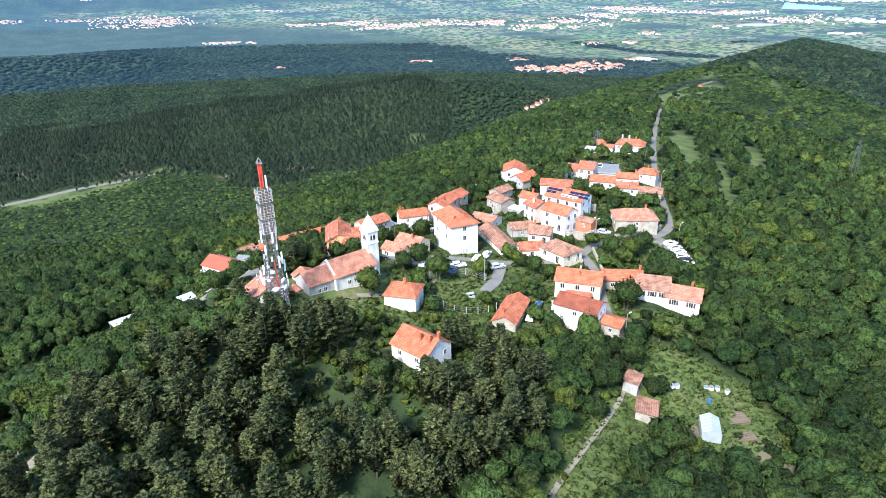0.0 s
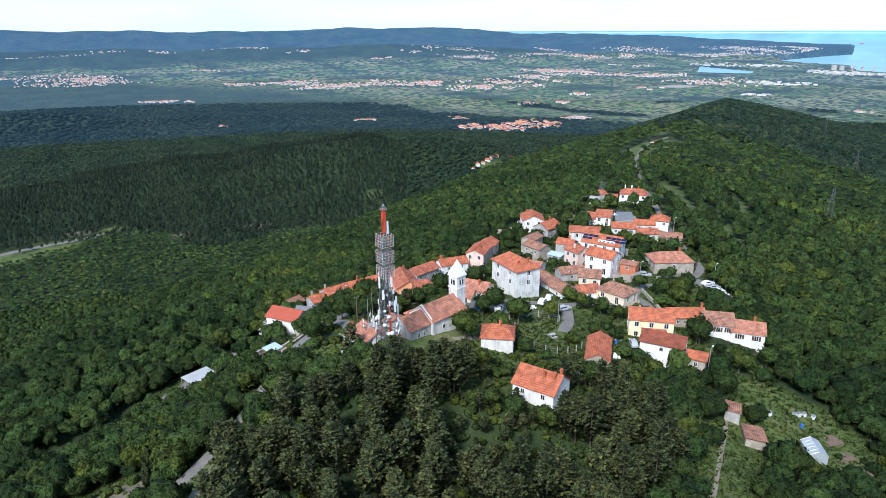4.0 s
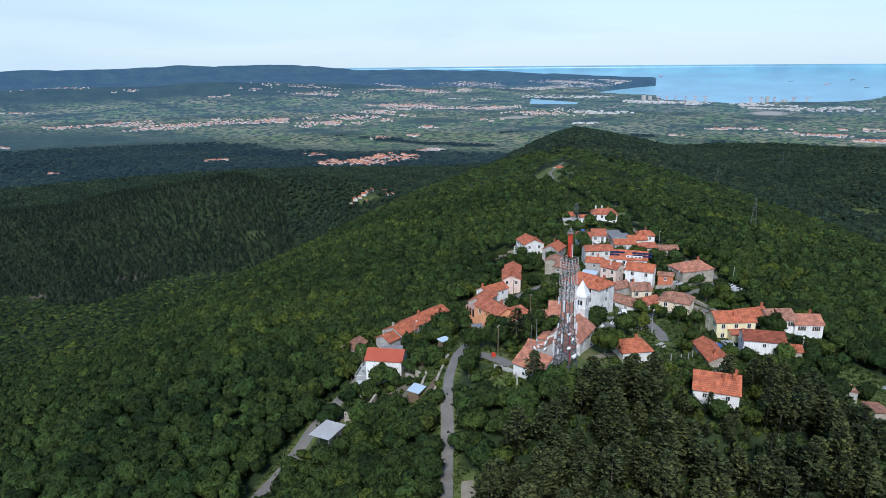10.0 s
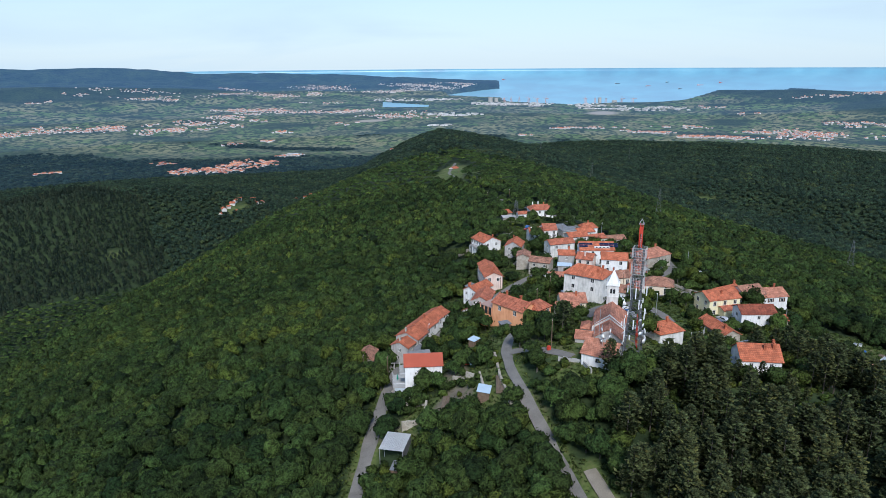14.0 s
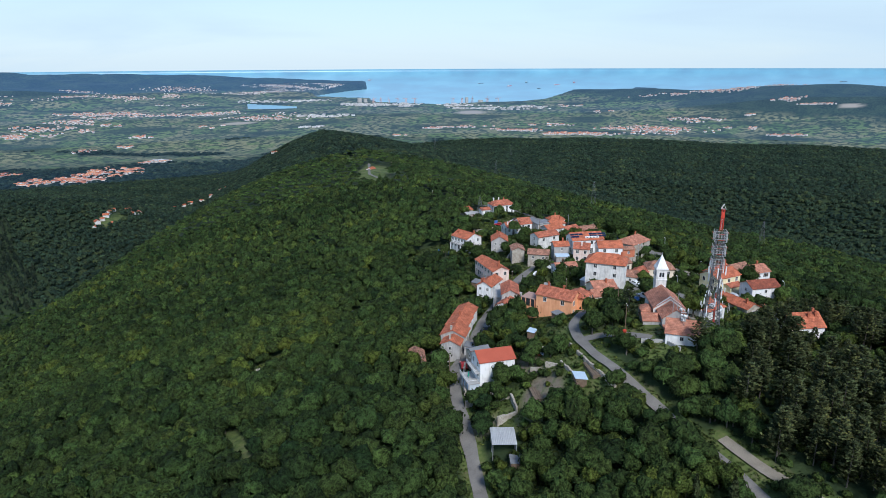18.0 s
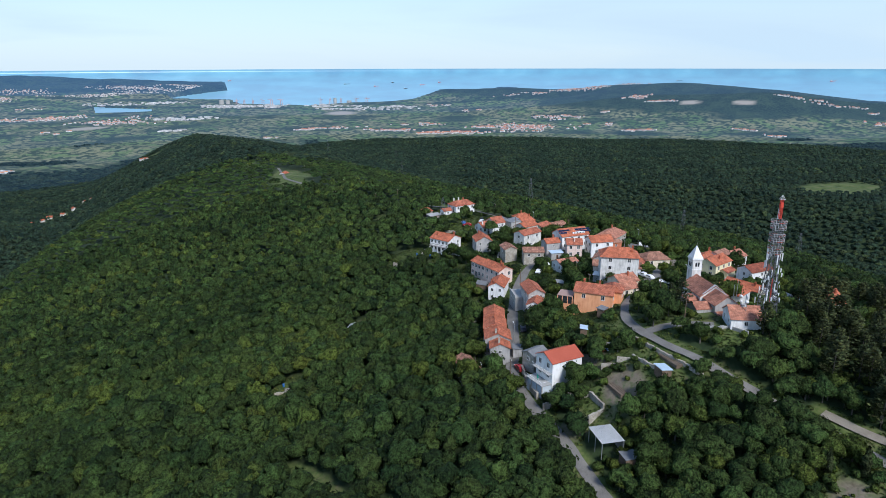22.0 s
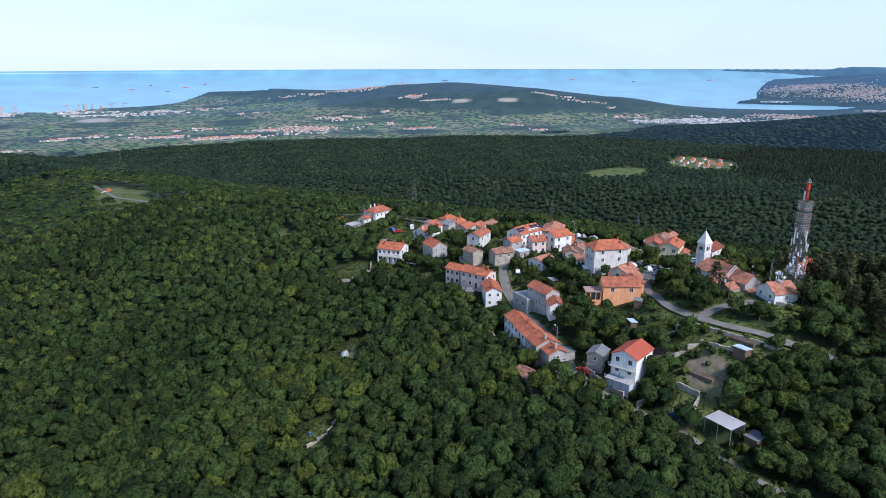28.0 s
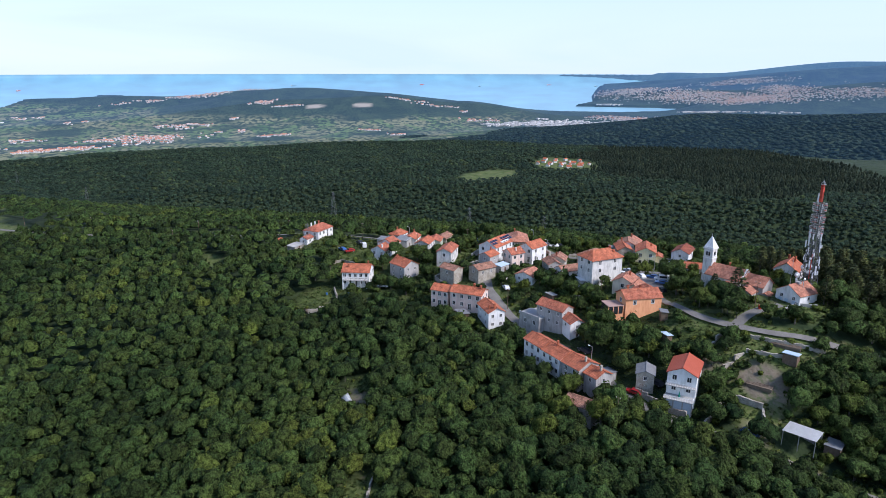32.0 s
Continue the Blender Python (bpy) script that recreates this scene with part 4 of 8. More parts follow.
house(71.3, 238.6, -16, 8, 6, 3.0, 1.3, OLDWHITE, T_NEW, "white house with orange tile roof in a row", win=((2, 1), (1, 1), (0, 0), (1, 1)), kind="small", chim=((3, 0),))
house(68.2, 228.4, -11, 8, 6, 2.6, 1.3, noisy("pale_green_plaster", (0.40, 0.46, 0.36), (0.54, 0.60, 0.48), 0.5, 5.0), T_MID, "pale green house with clay tile roof", win=((2, 1), (1, 1), (0, 0), (1, 1)), kind="small")
house(76.0, 224.0, -22, 8, 5, 2.0, 1.2, STONE, T_OLD, "stone shed with old mottled tiles", win=((1, 1), (0, 0), (0, 0), (0, 0)), kind="small")
house(81.2, 245.2, -30, 7.5, 6, 2.3, 1.6, WHITE, T_NEW, "white house with orange hipped roof", hip=2.0, win=((2, 1), (1, 1), (1, 1), (1, 1)), kind="small", chim=((0, 0.4),))
house(32.0, 241.0, 40, 9, 7, 2.6, 2.0, GREY, T_NEW, "unrendered grey house with orange gable roof", win=((1, 1), (1, 1), (2, 2), (2, 2)), kind="small", chim=((3, 1),))
house(21.4, 223.0, 45, 7, 5, 4.0, 1.1, STONE, T_OLD, "roofed stone ruin with old brown tiles", win=((1, 1), (0, 0), (1, 1), (0, 0)), kind="small")
house(44.5, 186.2, -40, 5, 4, 6.2, 0.5, BRICKRED, T_OLD, "unfinished red block house on a stone base", win=((1, 1), (0, 0), (0, 0), (0, 0)), kind="small")
house(84.5, 282.5, -25, 12, 8, 4.0, 2.0, WHITE, T_MID, "white hilltop house with red hipped roof", hip=2.6, win=((4, 2), (2, 2), (2, 1), (2, 2)), chim=((-4, 1, 1.4, WHITE), (-1, 1, 1.4, WHITE), (2, 1)))
house(75.5, 286.5, -25, 5, 4, 1.8, 0.9, WHITE, T_MID, "low white annex with red tile roof", win=((1, 1), (0, 0), (0, 0), (1, 1)), kind="small")
house(74.7, 298.6, -20, 5, 5, 0.3, 1.5, STONE, T_NEW, "small hut with orange tile roof on grass", hip=1.5)
wsw = house(-62.1, 166.8, -30, 9.6, 7.0, 3.0, 1.7, WHITE, T_SHEET, "tall white house with smooth red roof and two balconies", win=((1, 1), (0, 0), (1, 1), (2, 2)), kind="std", doors=False)
house(-58.0, 175.4, -20, 5.4, 4.4, 0.2, 0.9, STONE, SLATE, "small ruined stone hut with grey slab roof", win=((1, 1), (0, 0), (0, 0), (1, 1)), kind="small")
tr = house(-38.8, 126.6, -66, 7.4, 7.6, 15.0, 2.2, WHITE, T_PALE, "white transmitter hut with pale tile roof", win=((1, 1), (0, 0), (0, 0), (2, 1)), kind="small")
house(-65.0, 193.5, 50, 7.5, 5.0, -5.0, 1.2, STONE, T_OLD, "ruined barn with old pale tiles in the trees", win=((1, 1), (0, 0), (1, 1), (1, 1)), kind="small")
house(30.0, 208.0, -40, 6, 5, 6.6, 1.2, GREY, T_NEW, "small grey house with orange tile roof", win=((1, 1), (0, 0), (1, 1), (1, 1)), kind="small", chim=((1, 0),))
house(212.5, 544.4, 25, 9, 6, -20.4, 1.6, WHITE, T_NEW, "white hut with orange roof on the hilltop meadow", win=((2, 1), (0, 0), (0, 0), (1, 1)), kind="small", group="")

PALEBLUE = noisy("pale_blue_door_paint", (0.46, 0.55, 0.62), (0.58, 0.66, 0.72), 0.8, 6.0, 0.6)
for u in (-2.0, 0.3, 2.2):
    part("door", boxed(-3.78, u - 0.5, -4.0, -3.70, u + 0.5, -1.9), PALEBLUE, tr, "pale blue metal door")
part("roof_vent", boxed(-0.6, -0.6, 2.1, 0.6, 0.6, 2.7), CONCRETE, tr, "grey concrete vent block")

# flat-roofed concrete house
x, y = -19.5, 198.2
fl = thing("house", "flat-roofed grey concrete house with bare terrace", "house", pose(x, y, 1.0, 0, 0, 40), "houses of the village")
part("wall", boxed(-4, -2.7, ground_z(x, y) - 2.5, 4, 2.7, 0), GREY, fl)
part("roof", boxed(-4.2, -2.9, 0, 4.2, 2.9, 0.25), CONCRETE, fl)
part("parapet", boxed(-4.2, 2.6, 0.25, 4.2, 2.9, 0.8), CONCRETE, fl)
for u in (-2, 1.5):
    opening(fl, u, 2.7, -2.3, 180, "std")
FOOT.append((x, y, 4.2, 3, 40))


def solar_panel(parent, x, y, z, tilt):
    p = part("solar_panel", boxed(-0.85, -0.5, 0.12, 0.85, 0.5, 0.16), SOLAR, parent, "dark blue solar panel", at=pose(x, y, z, tilt, 0, 0))
    bm = bmesh.new()
    for a in (-0.88, 0.85):
        box(bm, a, -0.53, 0.05, a + 0.03, 0.53, 0.17)
    part("panel_frame", bm, STEEL, p)


slope = math.degrees(math.atan2(2.2, 4))
for i in range(8):
    for j in range(2):
        if (i, j) != (2, 1) and i != 3:
            yy = -1.2 - j * 1.15
            solar_panel(solar, -5.0 + i * 1.75 - (0.9 if i < 3 else 0), yy, 2.2 * (1 + yy / 4) + 0.05, slope)
# white skylight row on the same roof
sk = boxed(-1.0, -3.4, 0.55, 4.8, -2.7, 1.15)
part("dormer", sk, WHITE, solar)
for i in range(4):
    part("pane", boxed(-0.35, -0.03, -0.2, 0.35, 0.03, 0.15), DARKGLASS, solar, at=Matrix.Translation((-0.2 + i * 1.4, -3.42, 0.88)))

# balconies of the tall house above the lower lane
for k, (zz, dep) in enumerate(((-3.0, 1.3), (-5.8, 3.2))):
    part("balcony", boxed(-4.8 - dep, -3.5, zz - 0.2, -4.8, 3.6, zz), CONCRETE, wsw)
    bm = bmesh.new()
    for i in range(13):
        rod(bm, (-4.85 - dep, -3.4 + i * 0.58, zz), (-4.85 - dep, -3.4 + i * 0.58, zz + 0.95), 0.03, sides=4)
    rod(bm, (-4.85 - dep, -3.45, zz + 0.95), (-4.85 - dep, 3.6, zz + 0.95), 0.05, sides=5)
    rod(bm, (-4.85 - dep, -3.45, zz + 0.95), (-4.8, -3.45, zz + 0.95), 0.05, sides=5)
    part("railing", bm, WHITEMETAL, wsw, "white metal balcony railing")
bm = bmesh.new()
for i in range(4):
    box(bm, -7.9, -3.4 + i * 2.2, -9.2, -7.6, -3.1 + i * 2.2, -6.0)
part("pillar", bm, CONCRETE, wsw)
part("wall", boxed(-7.7, -3.2, -10, -4.8, 3.4, -6.02), noisy("pale_blue_shutter", (0.45, 0.52, 0.58), (0.6, 0.66, 0.7), 0.8, 6), wsw, "pale blue ground floor front")
part("parasol", rod(rod(bmesh.new(), (-6.8, 0, -5.8), (-6.8, 0, -3.9), 0.04), (-6.8, 0, -5.2), (-6.8, 0, -3.8), 0.28, 0.03, 8), noisy("green_cloth", (0.02, 0.2, 0.13), (0.04, 0.3, 0.2)), wsw, "folded green parasol")

# glazed veranda of the orange house
ver = thing("veranda", "orange framed veranda with dark glass and flat roof", "veranda", pose(-31.0, 177.2, 8.6, 0, 0, -81), "")
part("roof", boxed(-2.4, -2.6, 0, 2.4, 2.6, 0.2), noisy("pinkish_roof_felt", (0.34, 0.22, 0.18), (0.44, 0.3, 0.25)), ver)
part("wall", boxed(-2.4, -2.6, -6.5, 2.4, 2.6, -2.4), ORANGE, ver)
for a in (-2.3, -0.8, 0.8, 2.3):
    part("post", boxed(a - 0.12, -2.55, -2.4, a + 0.12, -2.3, 0), ORANGE, ver)
part("pane", boxed(-2.3, -2.42, -2.4, 2.3, -2.38, 0), DARKGLASS, ver)
part("pane", boxed(-2.32, -2.4, -2.4, -2.28, 2.4, 0), DARKGLASS, ver)

# farmhouse balcony
fb = thing("balcony", "long white balcony on pillars before a farmhouse", "balcony", pose(25.2, 259.6, -2.0, 0, 0, 83))
part("deck", boxed(-4.8, -0.9, -0.2, 4.8, 0.7, 0), CONCRETE, fb)
for i in range(5):
    part("pillar", boxed(-4.7 + i * 2.3, 0.4, -3.8, -4.4 + i * 2.3, 0.7, 0), WHITE, fb)
bm = bmesh.new()
for i in range(20):
    rod(bm, (-4.7 + i * 0.49, 0.6, 0), (-4.7 + i * 0.49, 0.6, 0.9), 0.03, sides=4)
rod(bm, (-4.75, 0.6, 0.9), (4.75, 0.6, 0.9), 0.05)
part("railing", bm, DARKWOOD, fb)

# ---- the church ----
CH = 38.7
church = thing("church", "small stone church with white bell tower and clay tile roofs", "church", pose(-22.7, 138.9, 14.6, 0, 0, CH))
part("wall", walls(11, 8, -6.5, 2.8), OLDWHITE, church)
part("roof", gable_roof(11, 8, 2.8, 0.3), T_PALE, church)
part("choir", walls(6.5, 6.6, -6.5, 2.3), GREY, church, "grey rendered choir", at=Matrix.Translation((-8.7, -0.1, -0.35)))
part("roof", gable_roof(6.5, 6.6, 2.3, 0.3), T_PALE, church, at=Matrix.Translation((-8.7, -0.1, -0.3)))
part("gable_wall", walls(0.45, 8.3, -6.5, 3.3), OLDWHITE, church, "raised gable wall", at=Matrix.Translation((-5.4, 0, 0)))
part("sacristy", walls(4.6, 5.0, -5.5, 1.2), GREY, church, "low grey sacristy", at=pose(-8.2, 5.4, -1.7, 0, 0, 90))
part("roof", gable_roof(4.6, 5.0, 1.2, 0.25), T_PALE, church, at=pose(-8.2, 5.4, -1.7, 0, 0, 90))
part("side_chapel", walls(4.2, 3.4, -5.5, 0.9, True), GREY, church, "low side chapel", at=Matrix.Translation((-2.5, 5.2, -1.4)))
part("roof", gable_roof(4.2, 3.4, 1.0, 0.25, hip=1.5), T_PALE, church, at=Matrix.Translation((-2.5, 5.2, -1.4)))
part("lean_to", walls(3.2, 2.6, -4.5, 0.6), GREY, church, at=pose(-12.6, 1.5, -2.6, 0, 0, 90))
part("roof", gable_roof(3.2, 2.6, 0.6, 0.2), T_PALE, church, at=pose(-12.6, 1.5, -2.6, 0, 0, 90))
for u, s in ((-2, -1), (2.5, -1), (2.5, 1), (-9.5, -1), (-8, -1)):
    opening(church, u, s * (4.0 if u > -5 else 3.4), -2.6, 0 if s < 0 else 180, "small")
opening(church, -8.2, 7.9, -4.0, 180, "small")
tower = thing("bell_tower", "white plastered bell tower with pointed stone spire", "tower", pose(-17.5, 143.1, 8.5, 0, 0, CH))
HW = 1.45
part("shaft", boxed(-HW, -HW, -1, HW, HW, 13.3), OLDWHITE, tower)
part("cornice", boxed(-HW - 0.14, -HW - 0.14, 10.3, HW + 0.14, HW + 0.14, 10.5), WHITE, tower)
part("cornice", boxed(-HW - 0.22, -HW - 0.22, 13.3, HW + 0.22, HW + 0.22, 13.62), WHITE, tower)
part("parapet", boxed(-HW - 0.08, -HW - 0.08, 13.62, HW + 0.08, HW + 0.08, 13.95), WHITE, tower)
bm = bmesh.new()
apex = bm.verts.new((0, 0, 17.4))
base = [bm.verts.new((sx * HW, sy * HW, 13.95)) for sx, sy in ((-1, -1), (1, -1), (1, 1), (-1, 1))]
for i in range(4):
    bm.faces.new((base[i], base[(i + 1) % 4], apex))
bm.faces.new(base[::-1])
part("spire", bm, WHITE, tower, "pointed white stone spire")
part("finial", rod(bmesh.new(), (0, 0, 17.2), (0, 0, 18.1), 0.07, 0.05), STEEL, tower)


def arch(w, h):
    """A round-headed opening, filled by a dark plate in place of the shade inside."""
    bm = bmesh.new()
    prof = [(-w / 2, 0), (w / 2, 0), (w / 2, h)] + [(w / 2 * math.cos(k * math.pi / 6), h + w / 2 * math.sin(k * math.pi / 6)) for k in range(1, 6)] + [(-w / 2, h)]
    f = [bm.verts.new((p, -0.03, q)) for p, q in prof]
    g = [bm.verts.new((p, 0.1, q)) for p, q in prof]
    bm.faces.new(f)
    for i in range(len(f)):
        j = (i + 1) % len(f)
        bm.faces.new((f[j], f[i], g[i], g[j]))
    # no pane here: the dark glass colour stands for the unlit belfry
    return mesh_of("arch", bm, DARKGLASS)


am = arch(0.56, 1.0)
for k in range(4):
    for u in (-0.36, 0.36):
        a = radians(90 * k)
        part("bell_opening", am, None, tower, at=pose(u * math.cos(a) + HW * math.sin(a), u * math.sin(a) - HW * math.cos(a), 11.2, 0, 0, 90 * k))
    a = radians(90 * k)
    part("column", rod(bmesh.new(), ((HW + 0.04) * math.sin(a), -(HW + 0.04) * math.cos(a), 11.2), ((HW + 0.04) * math.sin(a), -(HW + 0.04) * math.cos(a), 12.3), 0.08), WHITE, tower)
FOOT += [(-25, 137, 10.5, 7.5, CH), (-17.5, 143, 3, 3, 0)]

# ---- the transmitter mast ----
MX, MY, MZ = -35.1, 121.5, 12.0
mast = thing("radio_mast", "tall grey lattice radio mast with white antennas and red tip", "radio mast", pose(MX, MY, MZ, 0, 0, 30))
MASTSTEEL = noisy("dull_mast_steel", (0.07, 0.073, 0.078), (0.16, 0.165, 0.17), 1.2, 8.0, 0.6, 0.2, bump=0)
GRID = noisy("pale_antenna_rods", (0.42, 0.42, 0.42), (0.62, 0.62, 0.61), 1.2, 8.0, 0.5, bump=0)
part("plinth", boxed(-3.0, -3.0, -4.5, 3.0, 3.0, 0.3), CONCRETE, mast)


def half_width(z):
    return 2.1 - 1.2 * min(z / 15.0, 1.0)


levels = [i * 1.5 for i in range(19)]
for sx in (-1, 1):
    for sy in (-1, 1):
        bm = bmesh.new()
        for z0, z1 in ((0.0, 16.0), (16.0, 28.0)):
            rod(bm, (sx * half_width(z0), sy * half_width(z0), z0), (sx * half_width(z1), sy * half_width(z1), z1), 0.12, sides=5, caps=False)
        part("leg", bm, MASTSTEEL, mast)
for k, (z0, z1) in enumerate(zip(levels, levels[1:])):
    w0, w1 = half_width(z0), half_width(z1)
    ring0 = [(-w0, -w0), (w0, -w0), (w0, w0), (-w0, w0)]
    ring1 = [(-w1, -w1), (w1, -w1), (w1, w1), (-w1, w1)]
    for i in range(4):
        j = (i + 1) % 4
        for p, q in (((*ring0[i], z0), (*ring1[j], z1)), ((*ring0[j], z0), (*ring1[i], z1)), ((*ring1[i], z1), (*ring1[j], z1))):
            part("brace", rod(bmesh.new(), p, q, 0.045, sides=4, caps=False), MASTSTEEL, mast)
rng = random.Random(5)


def cage(z, mat):
    """A broadcast antenna: a white grid screen on each side with red dipoles before it."""
    bm = bmesh.new()
    w, h = 1.3, 1.2
    for s in range(4):
        a = radians(90 * s)
        def at_(u, v, out):
            return (u * math.cos(a) + out * math.sin(a), u * math.sin(a) - out * math.cos(a), z + v)
        for i in range(5):
            u = -w + i * w / 2
            rod(bm, at_(u, -h, 1.35), at_(u, h, 1.35), 0.03, sides=4, caps=False)
        for i in range(5):
            v = -h + i * h * 0.5
            rod(bm, at_(-w, v, 1.35), at_(w, v, 1.35), 0.03, sides=4, caps=False)
    c = part("antenna_screen", bm, GRID, mast, "white grid antenna screen")
    for s in range(4):
        a = radians(90 * s)
        for v in (-0.7, 0.7):
            bm = bmesh.new()
            p = (1.75 * math.sin(a), -1.75 * math.cos(a), z + v)
            rod(bm, (1.0 * math.sin(a), -1.0 * math.cos(a), z + v), p, 0.03, sides=4)
            rod(bm, (p[0] - 0.7 * math.cos(a), p[1] - 0.7 * math.sin(a), z + v), (p[0] + 0.7 * math.cos(a), p[1] + 0.7 * math.sin(a), z + v), 0.04, sides=4)
            part("dipole", bm, REDMETAL, c, "red dipole")


for z in (26.6, 23.2, 20.0):
    cage(z, None)


def panel(x, y, z, h, mat=None):
    part("antenna_panel", boxed(x - 0.16, y - 0.1, z, x + 0.16, y + 0.1, z + h), mat or WHITEMETAL, mast, "white antenna panel")


for k in range(24):
    a, z = rng.uniform(0, 6.28), rng.uniform(5.0, 18.0)
    r = half_width(z) * 1.3 + rng.uniform(0.3, 1.0)
    panel(r * math.cos(a), r * math.sin(a), z, rng.choice((1.0, 1.6, 2.1, 2.6)))
    bm = rod(bmesh.new(), (r * 0.55 * math.cos(a), r * 0.55 * math.sin(a), z + 0.5), (r * math.cos(a), r * math.sin(a), z + 0.5), 0.04, sides=4)
    part("bracket", bm, STEEL, mast)


def dish_mesh(r):
    bm = bmesh.new()
    ringsv = []
    for k, (q, d) in enumerate(((0.15, 0.0), (0.6, 0.08), (1.0, 0.26))):
        ringsv.append([bm.verts.new((r * q * math.cos(i * math.pi / 7), r * q * math.sin(i * math.pi / 7), r * d)) for i in range(14)])
    lid = bm.verts.new((0, 0, r * 0.34))
    bm.faces.new(ringsv[0][::-1])
    for u, v in zip(ringsv, ringsv[1:]):
        for i in range(14):
            bm.faces.new((u[i], u[(i + 1) % 14], v[(i + 1) % 14], v[i]))
    for i in range(14):
        bm.faces.new((ringsv[-1][i], ringsv[-1][(i + 1) % 14], lid))
    return mesh_of("dish", bm, WHITEMETAL, True)


DISH = {r: dish_mesh(r) for r in (0.35, 0.5, 0.75)}


def dish(parent, x, y, z, heading, r):
    part("dish", DISH[r], None, parent, "round white dish antenna", at=Matrix.Translation((x, y, z)) @ Matrix.Rotation(radians(heading), 4, "Z") @ Matrix.Rotation(radians(90), 4, "Y"))


for k in range(20):
    a, z = rng.uniform(0, 360), rng.uniform(3.5, 14.0)
    r = half_width(z) * 1.25 + 0.5
    dish(mast, r * math.cos(radians(a)), r * math.sin(radians(a)), z, a, rng.choice((0.35, 0.35, 0.5, 0.75)))
bm = bmesh.new()
for sx in (-1, 1):
    for sy in (-1, 1):
        rod(bm, (sx * 0.28, sy * 0.28, 28), (sx * 0.28, sy * 0.28, 33), 0.07, sides=5)
for i in range(10):
    z = 28 + i * 0.5
    for s in range(4):
        p, q = [(-0.28, -0.28), (0.28, -0.28), (0.28, 0.28), (-0.28, 0.28)][s], [(0.28, -0.28), (0.28, 0.28), (-0.28, 0.28), (-0.28, -0.28)][s]
        rod(bm, (*p, z), (*q, z + 0.5), 0.045, sides=4, caps=False)
part("tip_mast", bm, REDMETAL, mast, "red painted tip mast")
part("beacon", boxed(-0.36, -0.36, 30.9, 0.36, 0.36, 32.2), REDMETAL, mast, "red antenna cylinder")
part("antenna_panel", boxed(0.7, -0.15, 27.8, 1.0, 0.15, 30.4), WHITEMETAL, mast)
bm = bmesh.new()
for s in range(4):
    p = [(-0.5, -0.5), (0.5, -0.5), (0.5, 0.5), (-0.5, 0.5)]
    rod(bm, (*p[s], 33), (*p[(s + 1) % 4], 33), 0.05, sides=4)
    rod(bm, (*p[s], 33), (0, 0, 34.1), 0.05, sides=4)
part("tip_frame", bm, STEEL, mast)
part("ladder", rod(rod(bmesh.new(), (0.5, -1.0, 1), (0.3, -0.6, 12), 0.16, 0.12, 5), (0.3, -0.6, 3), (0.25, -0.5, 12.5), 0.1), REDMETAL, mast, "red cable ladder")
cab = thing("equipment_cabinet", "white equipment cabinet at the foot of the mast", "cabinet", pose(-36.2, 117.2, 10.2, 0, 0, 20))
part("body", boxed(-1.9, -1.0, -1.5, 1.9, 1.0, 1.7), WHITEMETAL, cab)
part("lid", boxed(-2.0, -1.1, 1.7, 2.0, 1.1, 1.85), CONCRETE, cab)
# dishes on the hut roof
rack = thing("antenna_rack", "roof rack of white dishes and rod aerials", "antenna", pose(-38.6, 126.8, 16.6))
bm = bmesh.new()
for i, (a, c, h) in enumerate(((-1.5, -1, 3), (0, 0.6, 4.2), (1.4, -0.4, 3.4), (0.4, 1.8, 7.5), (-0.6, 2.4, 6.0))):
    rod(bm, (a, c, -0.8), (a, c, h), 0.07, 0.05, 5)
rod(bm, (-1.5, -1, 1.5), (1.4, -0.4, 1.6), 0.06, sides=4)
rod(bm, (0, 0.6, 2.2), (1.4, -0.4, 2.2), 0.06, sides=4)
part("frame", bm, STEEL, rack)
for a, c, z, hd, r in ((-1.5, -1, 2.2, 200, 0.5), (-1.5, -0.8, 1.1, 250, 0.35), (1.4, -0.4, 2.6, 300, 0.75), (1.4, -0.4, 1.2, 280, 0.5), (0, 0.6, 3.0, 160, 0.5), (0.2, 0.5, 1.6, 220, 0.35)):
    dish(rack, a, c, z, hd, r)

rg = np.random.default_rng(11)

# ---- towns of the plain and the coast, far off ----
FARWHITE = noisy("far_walls", (0.36, 0.35, 0.34), (0.66, 0.64, 0.62), 0.3, 2.0, per="island", bump=0)
FARRED = noisy("far_roofs", (0.36, 0.13, 0.08), (0.55, 0.24, 0.15), 0.3, 2.0, per="island", bump=0)


